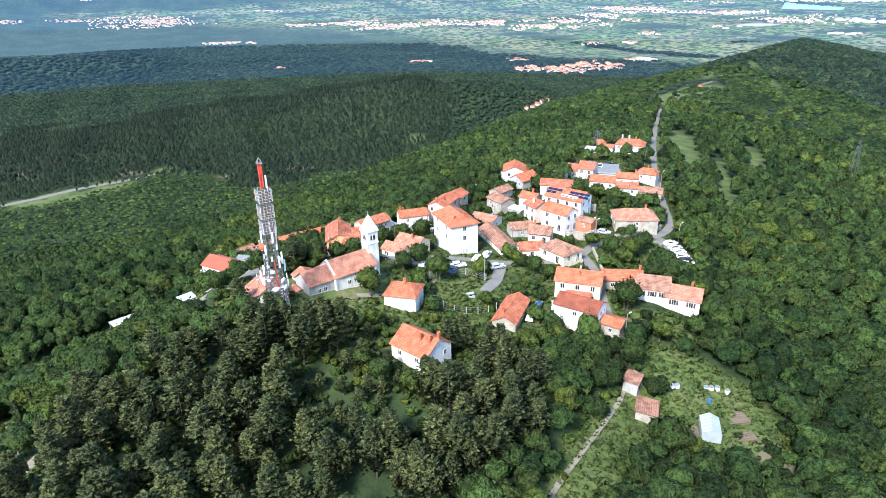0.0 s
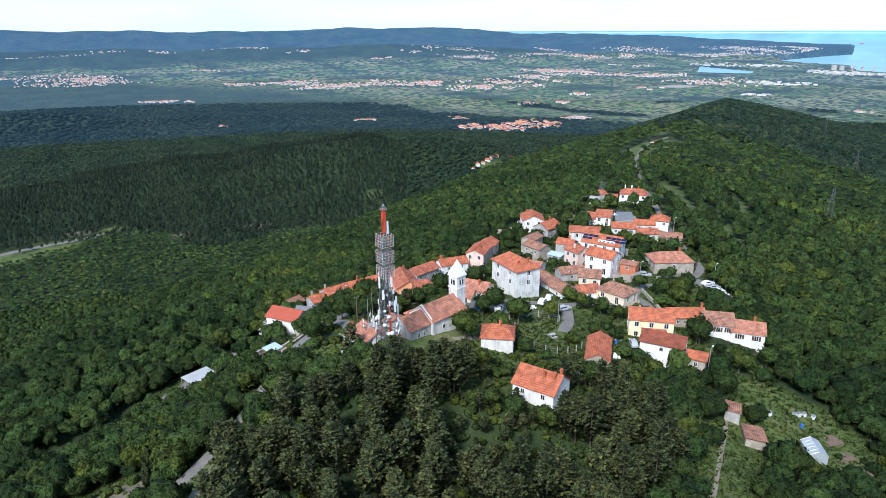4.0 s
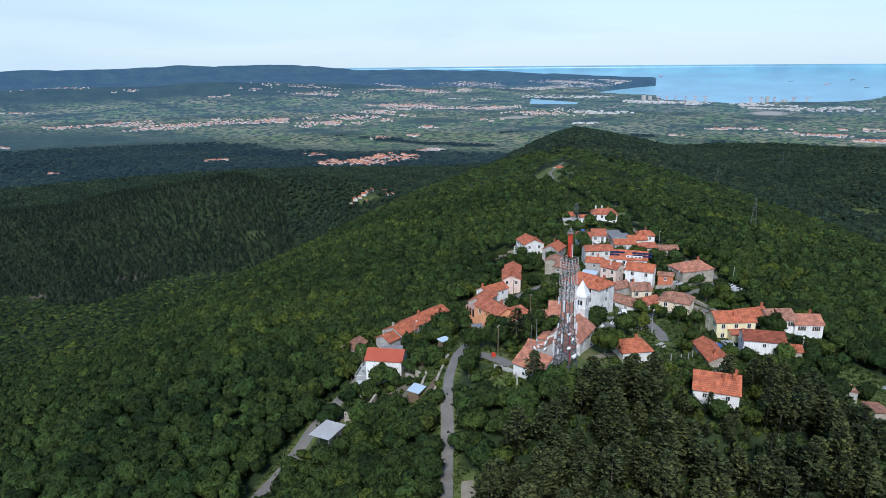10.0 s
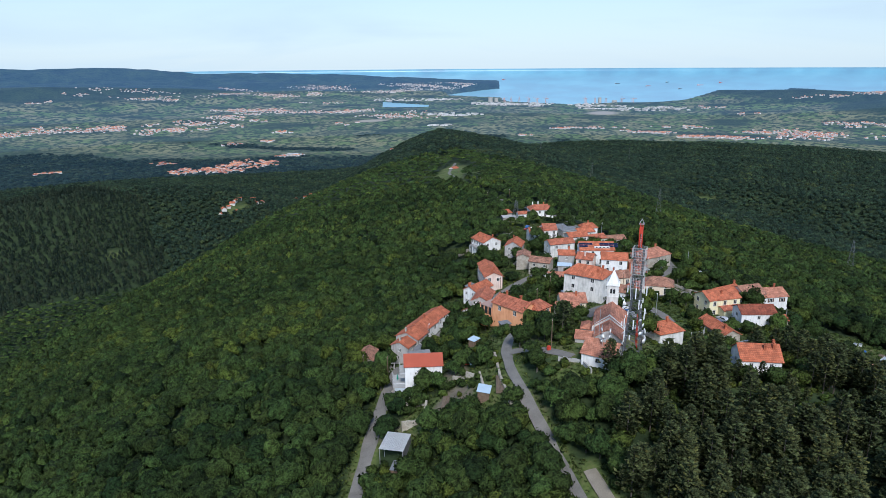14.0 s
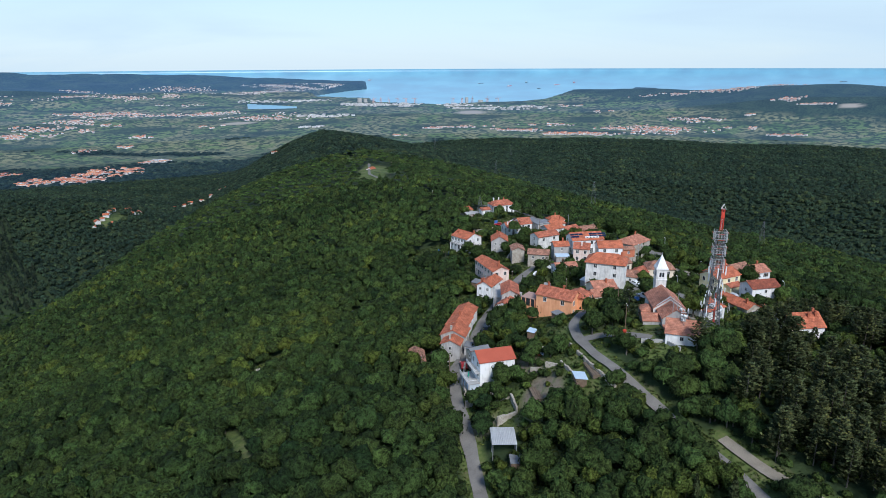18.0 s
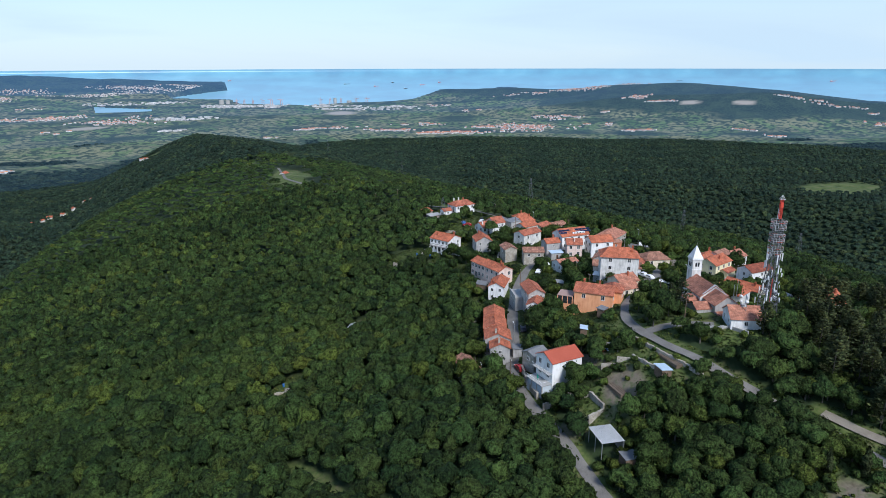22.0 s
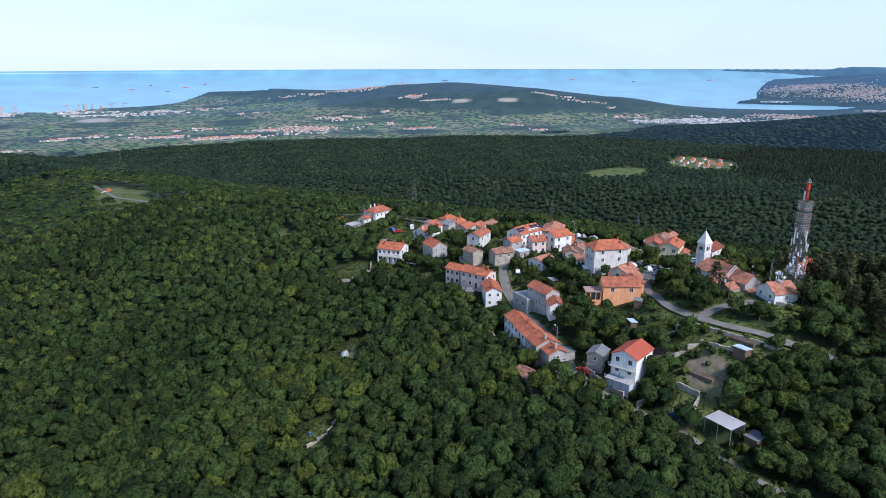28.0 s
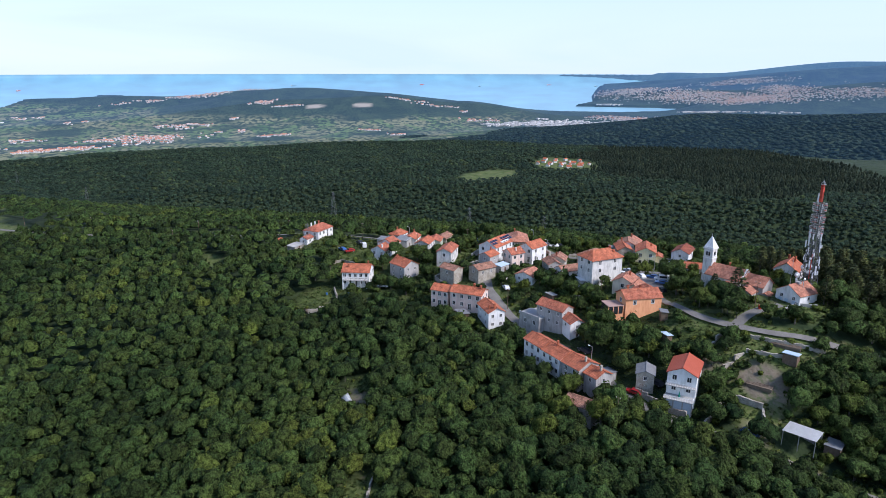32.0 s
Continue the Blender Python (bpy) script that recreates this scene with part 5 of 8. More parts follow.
def far_houses(name, label, spots, big=1.0, flat=0.0, rise=0.4):
    """Many small houses: spots of bearing, distance, half spread in both, and how many."""
    quads, slot = [], []
    for az, dist, da, dd, count in spots:
        count = int(count * 1.8)
        knots = rg.normal(0, 0.36, (2, max(4, count // 7)))  # they gather in small clusters
        at_ = rg.integers(0, knots.shape[1], count)
        a = az + (knots[0][at_] + rg.normal(0, 0.13, count)) * da
        d = dist + (knots[1][at_] + rg.normal(0, 0.13, count)) * dd
        x, y = CX + d * np.sin(np.radians(a)), CY + d * np.cos(np.radians(a))
        h = land(x, y)
        k = ~water(a, d)
        x, y, h, d = x[k], y[k], h[k], d[k]
        s = drawn_in(d) / d * big
        X, Y, Z = laid(x, y, h)
        for i in range(len(X)):
            L, W, H = rg.uniform(5, 9) * s[i], rg.uniform(4, 6) * s[i], rg.uniform(4, 7) * s[i] * rise / 0.4
            t = rg.uniform(0, 3.14)
            c, sn = math.cos(t), math.sin(t)
            def P_(u, v, w):
                return (X[i] + u * c - v * sn, Y[i] + u * sn + v * c, Z[i] + w)
            low = rg.uniform(0, 1) < flat
            R = H if low else H + W * 0.45
            b0, b1, b2, b3 = P_(-L, -W, -3), P_(L, -W, -3), P_(L, W, -3), P_(-L, W, -3)
            e0, e1, e2, e3 = P_(-L, -W, H), P_(L, -W, H), P_(L, W, H), P_(-L, W, H)
            r0, r1 = P_(-L, 0, R), P_(L, 0, R)
            quads += [(b0, b1, e1, e0), (b1, b2, e2, e1), (b2, b3, e3, e2), (b3, b0, e0, e3), (e0, e1, r1, r0), (e2, e3, r0, r1), (e1, e2, r1, r1), (e3, e0, r0, r0)]
            slot += [0, 0, 0, 0, 0 if low else 1, 0 if low else 1, 0, 0]
    me = quad_mesh(name, np.array(quads), [FARWHITE, FARRED])
    me.polygons.foreach_set("material_index", np.array(slot, np.int32))
    return tagged(new(name, me), label, "town", kind="stuff")


# rows of bearing, true distance, width in degrees, depth in metres, and number
VALLEY = [(14.1, 2080, 2.0, 152, 45), (16.8, 2190, 3.3, 148, 60), (18.8, 2240, 1.5, 83, 25), (20.7, 2520, 2.0, 96, 14), (20.3, 4000, 1.2, 182, 18), (18.9, 3530, 0.8, 135, 10), (15.8, 3450, 2.1, 174, 8), (14.4, 2020, 3.0, 102, 30), (11.4, 2050, 2.0, 109, 14), (10.7, 2440, 2.0, 118, 10), (1.8, 2350, 2.4, 60, 12), (-10.3, 2250, 0.6, 39, 5)]
PLAIN = [(16.8, 6180, 1.7, 293, 40), (18.9, 6100, 3.3, 319, 90), (22.3, 5750, 3.6, 188, 60), (26.5, 5840, 3.0, 384, 60), (30.3, 5200, 4.9, 395, 70), (15.5, 5420, 1.7, 258, 20), (25.3, 4530, 1.7, 146, 9), (18.3, 5060, 1.5, 248, 14), (20.4, 8340, 1.9, 502, 50), (22.9, 8490, 1.5, 457, 45), (16.0, 9070, 2.0, 351, 24), (24.1, 6910, 2.1, 327, 16), (16.3, 4520, 2.1, 262, 10)]
NORTHWEST = [(-14.9, 3870, 2.5, 159, 35), (-8.7, 4890, 3.6, 146, 30), (-5.3, 4970, 3.4, 294, 60), (-0.5, 4600, 5.0, 312, 100), (2.7, 4750, 2.8, 306, 40), (6.9, 4720, 3.3, 345, 90), (10.8, 4440, 3.5, 215, 70), (13.8, 4820, 2.5, 431, 50), (17.2, 5570, 2.5, 484, 40), (-21.0, 5500, 5.0, 420, 170), (-26.4, 5900, 4.0, 250, 40), (-30.5, 5800, 3.0, 200, 24)]
HILLSIDE = [(8.0, 8600, 4.0, 500, 40), (17.5, 8300, 4.0, 500, 60), (24.0, 9300, 4.0, 500, 70), (-9.0, 8300, 5.0, 400, 30), (-10.9, 6250, 3.0, 111, 14), (-4.7, 7840, 1.7, 293, 14), (2.7, 7380, 1.4, 237, 18), (5.0, 8060, 1.3, 202, 16), (11.2, 7470, 3.8, 421, 60), (-17, 7800, 5.0, 300, 24), (-23, 7600, 4.0, 300, 16)]
FRONT = [(44.8, 4030, 2.0, 77, 20), (48.0, 4090, 2.9, 92, 22), (52.2, 3900, 2.9, 114, 40), (55.7, 3730, 2.4, 107, 36), (57.9, 3740, 4.4, 150, 80), (60.6, 4060, 1.9, 109, 16), (63.9, 4090, 4.7, 295, 120), (66.6, 4720, 2.7, 180, 40), (55.0, 4370, 3.0, 116, 20), (73.6, 4030, 2.4, 99, 26), (82.1, 4100, 1.4, 68, 14), (70.6, 4290, 1.7, 74, 12), (71.0, 4850, 1.0, 48, 12), (41.2, 3660, 0.9, 61, 6)]
HEADLAND = [(73.4, 5350, 1.6, 99, 40), (75.4, 5150, 1.6, 48, 25), (67.8, 6620, 3.1, 200, 80), (64.3, 6590, 3.2, 135, 20), (72.1, 6410, 4.0, 120, 40), (56.1, 6300, 1.4, 309, 14), (59.4, 5470, 1.4, 169, 10), (85.2, 5280, 2.0, 63, 24), (88.1, 5170, 2.5, 59, 20), (90.8, 5040, 1.0, 47, 16), (83.6, 3800, 2.0, 104, 12), (92.7, 4670, 2.5, 128, 26)]
CITY = [(33.0, 9500, 4.1, 336, 160), (36.2, 9960, 3.3, 400, 130), (29.0, 8780, 3.0, 247, 70), (37.1, 9410, 1.8, 752, 70), (30.7, 8970, 2.7, 199, 70), (106.2, 9140, 5.4, 856, 230), (110.7, 8250, 5.5, 625, 360), (115.3, 7490, 5.1, 605, 360), (114.2, 10020, 4.4, 700, 130), (117.2, 8830, 2.8, 902, 140), (105.2, 5310, 3.5, 274, 120), (109.5, 5660, 2.5, 197, 40), (122, 7800, 6.0, 700, 240)]
HARBOUR = [(32.8, 7580, 5.0, 341, 60), (37.9, 6700, 2.8, 400, 45), (40.7, 6590, 2.9, 400, 70), (42.4, 6700, 1.9, 300, 40), (35.8, 5290, 3.3, 191, 45), (46.6, 6460, 2.9, 300, 40), (49.5, 5960, 4.9, 290, 45), (52.9, 6180, 2.4, 191, 25), (34.2, 4250, 1.8, 76, 10), (20.7, 2520, 1.4, 50, 8)]
WORKS = [(94.3, 4440, 3.4, 246, 60), (97.2, 4460, 2.9, 265, 70), (98.8, 3950, 2.8, 300, 60), (101.3, 4100, 2.8, 260, 60), (102.7, 3700, 2.7, 160, 30), (104.1, 4240, 2.4, 260, 50), (99.5, 4700, 3.4, 300, 50), (103.2, 7400, 2.7, 60, 30), (114.6, 6270, 5.6, 83, 40), (110.7, 6340, 2.4, 135, 20)]
far_houses("valley_town", "white houses with red roofs in the valley below the ridge", VALLEY, 1.0)
far_houses("plain_towns", "white and red houses of many small towns on the plain", PLAIN, 1.0)
far_houses("plain_towns", "long pale town between woods and fields", NORTHWEST, 1.0)
far_houses("hill_villages", "scattered white hillside villages far off", HILLSIDE, 1.0)
far_houses("foot_villages", "red roofed villages at the foot of the wooded plateau", FRONT, 1.0)
far_houses("headland_villages", "white villages along the wooded headland", HEADLAND, 1.0)
far_houses("coast_city", "dense pale city on the coast with red roofs", CITY + CITY[5:], 0.9, 0.55)
far_houses("harbour_sheds", "white and grey sheds and yards of the harbour", HARBOUR, 1.7, 1.0, 0.3)
far_houses("factory_sheds", "white factory halls by the bay", WORKS, 1.7, 1.0, 0.3)

# cranes and silos of the harbour
CRANE = noisy("crane_paint", (0.5, 0.28, 0.26), (0.65, 0.5, 0.48), 0.3, 2.0, bump=0)
for i, az in enumerate((39.6, 40.2, 40.9, 41.7, 42.4, 43.2, 46.5, 47.3, 48.2, 49.5, 50.4)):
    x, y, z = (float(q[0]) for q in laid(*(np.array([v]) for v in polar(az, 7050, SEA))))
    cr = thing("harbour_crane", "pale red ship-to-shore harbour crane by the bay", "crane", pose(x, y, z, 0, 0, 30 * i), "harbour cranes")
    bm = bmesh.new()
    for u in (-5, 5):
        for v in (-4, 4):
            rod(bm, (u, v, -2), (u * 0.7, v * 0.7, 22), 0.9, sides=4)
    part("legs", bm, CRANE, cr)
    part("boom", rod(bmesh.new(), (-14, 0, 22), (20, 0, 26), 1.1, sides=4), CRANE, cr)
    part("mast", rod(bmesh.new(), (0, 0, 20), (0, 0, 34), 0.8, sides=4), CRANE, cr)
for az, d, r, hgt in ((38.4, 7150, 13, 26), (38.9, 7150, 11, 22), (47.7, 7000, 9, 30), (48.9, 7000, 14, 16)):
    x, y, z = (float(q[0]) for q in laid(*(np.array([v]) for v in polar(az, d, SEA))))
    part("tank", rod(bmesh.new(), (0, 0, -3), (0, 0, hgt), r, r * 0.9, 14), CONCRETE, thing("silo", "large pale harbour silo", "silo", pose(x, y, z), "harbour silos"))
# ships at anchor
for i, (az, d, s) in enumerate(((49, 13500, 1), (51.5, 12200, 1.1), (53, 14500, 1.2), (55.5, 12800, 1.1), (54, 11000, 0.8), (57, 14500, 1), (77, 16000, 1.1), (88, 17000, 1.2), (93, 15500, 0.9), (99, 17000, 1.0), (103, 16000, 1.0), (39.5, 17000, 1.1))):
    x, y, z = (float(q[0]) for q in laid(*(np.array([v]) for v in polar(az, d, SEA - d * d / 1.49e7))))
    sh = thing("cargo_ship", "cargo ship lying at anchor in the bay", "ship", pose(x, y, z + 0.3, 0, 0, 20 - az + 17 * (i % 3)), "ships at anchor")
    L = 17 * s
    bm = bmesh.new()
    lo = [bm.verts.new(p) for p in ((-L, -2.2, -1.5), (L * 0.85, -2.0, -1.5), (L, 0, -1.5), (L * 0.85, 2.0, -1.5), (-L, 2.2, -1.5))]
    hi = [bm.verts.new((p.co.x * 1.03, p.co.y * 1.15, 1.8)) for p in lo]
    for a in range(5):
        bm.faces.new((lo[a], lo[(a + 1) % 5], hi[(a + 1) % 5], hi[a]))
    bm.faces.new(hi)
    part("hull", bm, REDMETAL if i % 2 else noisy("dark_hull", (0.03, 0.04, 0.06), (0.07, 0.08, 0.1), 0.3, 2.0), sh)
    part("bridge", boxed(-L * 0.9, -1.8, 1.8, -L * 0.68, 1.8, 5.5), WHITEMETAL, sh, "white superstructure")

# hamlets on the near hills
HAM_WALL, HAM_ROOF = mesh_of("wall", walls(10, 8, -7, 2), OLDWHITE), mesh_of("roof", gable_roof(10, 8, 2.6, 0.6), T_NEW)


def hamlet(spots, group):
    for i, (x, y) in enumerate(spots):
        s = 0.65 + 0.08 * (i * 7 % 5)
        h = thing("house", "white hamlet house with clay tile roof among trees", "house", pose(x, y, ground_z(x, y) + 3.6, 0, 0, 37.0 * i) @ Matrix.Diagonal((s, s, s, 1)), group)
        part("wall", HAM_WALL, None, h)
        part("roof", HAM_ROOF, None, h)
        FOOT.append((x, y, 7, 6, 0))


hamlet([(1118 + 12 * math.sqrt(i) * math.cos(2.4 * i), -58 + 13 * math.sqrt(i) * math.sin(2.4 * i)) for i in range(20)], "hamlet on the plateau")
hamlet([(437, 1262), (444, 1300), (420, 1296), (397, 1292), (380, 1306), (359, 1290), (331, 1272), (235, 1188), (221, 1178), (175, 1166), (163, 1150), (184, 1180), (152, 1140), (173, 1130), (224, 1204), (196, 1194), (141, 1119)], "hamlet in the valley")
for x, y in ((604, 1354), (585, 1312), (565, 1270)):
    hamlet([(x, y)], "houses on the far ridge")

# ---- cars ----


def car_meshes(paint, van=False):
    L, W = (4.3, 1.76) if not van else (4.9, 1.9)
    top = 1.45 if not van else 2.0
    if van:
        prof = [(-L / 2, 0.3), (L / 2, 0.3), (L / 2, 0.8), (L / 2 - 0.15, 1.0), (L / 2 - 0.9, 1.15), (L / 2 - 1.5, top), (-L / 2 + 0.05, top), (-L / 2, 1.0)]
    else:
        prof = [(-L / 2, 0.35), (L / 2, 0.35), (L / 2, 0.65), (L / 2 - 0.2, 0.82), (L / 2 - 1.15, 0.93), (L / 2 - 1.85, top), (-L / 2 + 0.95, top), (-L / 2 + 0.25, 1.0), (-L / 2, 0.9)]
    bm = bmesh.new()
    sides = []
    for s in (-1, 1):
        sides.append([bm.verts.new((x, s * W / 2 * (1.0 if z < 1.0 else 0.84), z)) for x, z in prof])
    bm.faces.new(sides[0][::-1])
    bm.faces.new(sides[1])
    for i in range(len(prof)):
        j = (i + 1) % len(prof)
        bm.faces.new((sides[0][i], sides[0][j], sides[1][j], sides[1][i]))
    bmesh.ops.recalc_face_normals(bm, faces=bm.faces)
    bmesh.ops.bevel(bm, geom=bm.edges[:], offset=0.05, segments=1, affect="EDGES")
    body = mesh_of("body", bm, paint)
    gl = bmesh.new()
    x0, x1 = -L / 2 + 0.75, L / 2 - 1.75
    for s in (-1, 1):
        box(gl, x0, s * W / 2 * 0.90 - 0.05, 1.0 if not van else 1.2, x1, s * W / 2 * 0.90 + 0.05, top - 0.12)
    side = mesh_of("side_window", gl, DARKGLASS)
    ws = bmesh.new()
    i = 4
    (xa, za), (xb, zb) = prof[i], prof[i + 1]
    v = [ws.verts.new(p) for p in ((xa - 0.08, -W * 0.4, za + 0.08), (xa - 0.08, W * 0.4, za + 0.08), (xb + 0.1, W * 0.37, zb + 0.0), (xb + 0.1, -W * 0.37, zb + 0.0))]
    ws.faces.new(v)
    bmesh.ops.solidify(ws, geom=ws.faces[:], thickness=-0.05)
    return body, side, mesh_of("windscreen", ws, DARKGLASS), L, W


TYRE = noisy("tyre_rubber", (0.015, 0.015, 0.015), (0.035, 0.035, 0.035), 2.0, 9.0)
WHEEL = mesh_of("wheel", rod(bmesh.new(), (0, -0.1, 0), (0, 0.1, 0), 0.32, sides=12), TYRE)
RIM = mesh_of("rim", rod(bmesh.new(), (0, -0.11, 0), (0, 0.11, 0), 0.19, sides=10), STEEL)
LAMP = mesh_of("headlight", boxed(-0.05, -0.18, -0.07, 0.05, 0.18, 0.07), noisy("lamp_glass", (0.6, 0.6, 0.6), (0.8, 0.8, 0.8), 2.0, 9.0, 0.2, bump=0))


def paint(name, c):
    return noisy(name, tuple(v * 0.9 for v in c), c, 0.5, 3.0, 0.3, bump=0)


CARS = {"white": car_meshes(paint("white_car_paint", (0.78, 0.78, 0.78))), "silver": car_meshes(paint("silver_car_paint", (0.45, 0.47, 0.5))), "blue": car_meshes(paint("blue_car_paint", (0.05, 0.13, 0.32))), "dark": car_meshes(paint("dark_car_paint", (0.025, 0.027, 0.035))), "red": car_meshes(paint("red_car_paint", (0.42, 0.03, 0.03))), "white van": car_meshes(paint("white_van_paint", (0.76, 0.76, 0.75)), True)}
SQUARE_CARS = [(9.5, 162.5, 60, "white"), (12.2, 165.5, 65, "white"), (14.5, 158, 20, "silver"), (4, 156.8, 10, "white"), (2.0, 153.5, 60, "blue"), (69.5, 181.5, 15, "white"), (70, 178.9, 12, "silver"), (70.3, 176.4, 10, "white"), (70.3, 173.8, 12, "white"), (70.5, 171.2, 8, "dark"), (51.5, 197.5, 20, "white"), (54, 196.2, 110, "dark"), (47.5, 196, 30, "dark"), (50.2, 186.8, -20, "silver"), (75, 204.5, 75, "dark"), (74.5, 208.5, 80, "blue"), (22.5, 137.4, 70, "blue")]
LANE_CARS = [(20.2, 132.5, 72, "white"), (26.8, 138.2, 80, "silver"), (-28.5, 204.5, 100, "white"), (-27, 207, 20, "blue"), (-40.5, 187.2, 30, "dark"), (-60.2, 179.0, 50, "red"), (-58.8, 172.8, 40, "dark"), (-78.0, 156.5, 40, "blue"), (64, 269, 40, "blue"), (61.5, 265.5, 120, "red"), (65.5, 259.5, 10, "white van"), (23.5, 249, 80, "white"), (16.5, 204.5, 60, "white"), (9.0, 203.8, 10, "white"), (-17, 157.6, 30, "dark"), (-5, 153, 70, "white van"), (-9.5, 154.6, 60, "blue"), (70, 262, 30, "dark")]
for x, y, hd, col in SQUARE_CARS + LANE_CARS:
    body, side, screen, L, W = CARS[col]
    c = thing("van" if "van" in col else "car", f"parked {col} {'' if 'van' in col else 'car '}beside the village lane", "car", pose(x, y, ground_z(x, y) + 0.12, 0, 0, hd), "parked cars")
    part("body", body, None, c)
    part("side_window", side, None, c)
    part("windscreen", screen, None, c)
    for u in (-L * 0.31, L * 0.31):
        for v in (-W * 0.46, W * 0.46):
            wh = part("wheel", WHEEL, None, c, at=Matrix.Translation((u, v, 0.32)))
            part("rim", RIM, None, wh)
    for v in (-W * 0.35, W * 0.35):
        part("headlight", LAMP, None, c, at=Matrix.Translation((L / 2 - 0.02, v, 0.7)))

# ---- poles, lamps, pylons ----


def pole(x, y, h=7.0, lamp=False):
    t_ = thing("street_lamp" if lamp else "utility_pole", "grey steel street lamp beside the lane" if lamp else "wooden utility pole beside the lane", "lamp" if lamp else "pole", pose(x, y, ground_z(x, y), 0, 0, 40), "street lamps" if lamp else "utility poles")
    part("shaft", rod(bmesh.new(), (0, 0, -0.5), (0, 0, h), 0.13, 0.08, 7), STEEL if lamp else WOOD, t_)
    if lamp:
        part("arm", rod(bmesh.new(), (0, 0, h), (1.1, 0, h + 0.15), 0.05), STEEL, t_)
        part("lamp_head", boxed(0.8, -0.14, h + 0.05, 1.5, 0.14, h + 0.2), WHITEMETAL, t_)
    else:
        part("crossarm", rod(bmesh.new(), (-0.7, 0, h - 0.4), (0.7, 0, h - 0.4), 0.06, sides=4), WOOD, t_)
        for u in (-0.6, 0, 0.6):
            part("insulator", rod(bmesh.new(), (u, 0, h - 0.35), (u, 0, h - 0.1), 0.05), WHITEMETAL, t_)


for p in ((-47.5, 187.0), (72.5, 183.5), (46.5, 182.2), (85, 240), (10.5, 150), (41, 126.8)):
    pole(*p, 6.5, True)
for p in ((20, 171), (1, 186), (-28, 150), (-5, 205), (-70, 186), (-66, 179), (-42, 140), (55, 236), (85, 262), (104, 300), (120, 350), (150, 420), (171, 470), (190, 505), (235, 540), (38, 250), (-14, 176), (65, 214), (110, 360)):
    pole(*p, 7.5)


DULLSTEEL = noisy("weathered_pylon_steel", (0.10, 0.105, 0.11), (0.22, 0.225, 0.23), 1.2, 8.0, 0.6, 0.3, bump=0)


def pylon(x, y, h):
    z = ground_z(x, y)
    t_ = thing("pylon", "grey lattice power pylon rising from the woods", "pylon", pose(x, y, z, 0, 0, 35), "power pylons")
    for sx in (-1, 1):
        for sy in (-1, 1):
            part("leg", rod(bmesh.new(), (sx * 2.0, sy * 2.0, -1), (sx * 0.35, sy * 0.35, h), 0.06, 0.045, 4), DULLSTEEL, t_)
    bm = bmesh.new()
    for i in range(8):
        q = i / 8
        w0, w1 = 2.0 - 1.65 * q, 2.0 - 1.65 * (q + 0.125)
        for s in range(4):
            p = [(-1, -1), (1, -1), (1, 1), (-1, 1)]
            a, c = p[s], p[(s + 1) % 4]
            rod(bm, (a[0] * w0, a[1] * w0, q * h), (c[0] * w1, c[1] * w1, (q + 0.125) * h), 0.022, sides=3, caps=False)
            rod(bm, (c[0] * w0, c[1] * w0, q * h), (a[0] * w1, a[1] * w1, (q + 0.125) * h), 0.022, sides=3, caps=False)
    part("bracing", bm, DULLSTEEL, t_)
    for k, (zz, r) in enumerate(((0.72, 3.4), (0.84, 3.0), (0.95, 2.4))):
        part("crossarm", rod(rod(bmesh.new(), (-r, 0, h * zz), (r, 0, h * zz), 0.06, sides=4), (-r, 0, h * zz), (0, 0, h * zz + 1), 0.05, sides=3), DULLSTEEL, t_)


for x, y, h in ((192, 290, 22), (252, 200, 22), (330, 130, 22), (420, 560, 22), (560, 800, 24), (950, 951, 30), (70, 285, 11)):
    pylon(x, y, h)

# ---- walls, fences, sheds and clutter ----


def stone_wall(line, h=1.2, t=0.5, label="dry stone wall along the terrace", mat=None):
    o = thing("stone_wall", label, "wall", Matrix.Identity(4), "garden walls")
    rr = random.Random(len(line) + int(line[0][0]))
    for (ax, ay), (bx_, by_) in zip(line, line[1:]):
        n_ = max(1, int(math.hypot(bx_ - ax, by_ - ay) / 3.0))
        for i in range(n_):
            p, q = i / n_, (i + 1) / n_
            x0, y0, x1, y1 = ax + (bx_ - ax) * p, ay + (by_ - ay) * p, ax + (bx_ - ax) * q, ay + (by_ - ay) * q
            a = math.atan2(y1 - y0, x1 - x0)
            ln = math.hypot(x1 - x0, y1 - y0)
            bm = bmesh.new()
            zz = ground_z((x0 + x1) / 2, (y0 + y1) / 2)
            m_ = 5
            for k in range(m_):
                u0, u1 = -ln / 2 + ln * k / m_, -ln / 2 + ln * (k + 1) / m_
                box(bm, u0, -t / 2 + rr.uniform(-0.05, 0.05), -1.2, u1, t / 2 + rr.uniform(-0.05, 0.05), h + rr.uniform(-0.15, 0.12))
            part("wall_length", bm, mat or STONE, o, at=pose((x0 + x1) / 2, (y0 + y1) / 2, zz, 0, 0, math.degrees(a)))


stone_wall([(-74, 166), (-70, 161), (-68, 156), (-72, 151), (-77, 153)], 1.6)
stone_wall([(-70.5, 169), (-66, 174), (-60, 178.5)], 1.8)
stone_wall([(-55, 160), (-50, 152), (-57, 141), (-62, 131)], 0.9)
stone_wall([(-60, 156), (-57, 149), (-62, 140)], 0.8)
stone_wall([(-72, 188), (-66, 186), (-61, 184)], 2.2, 0.4, "grey concrete retaining wall beside the row", CONCRETE)
stone_wall([(39, 165), (37, 158), (36, 152)], 1.2, 0.45)
stone_wall([(44, 174), (43.5, 163), (43, 153)], 1.1, 0.4)
stone_wall([(14, 268), (20, 266), (27, 268)], 1.6, 0.4)
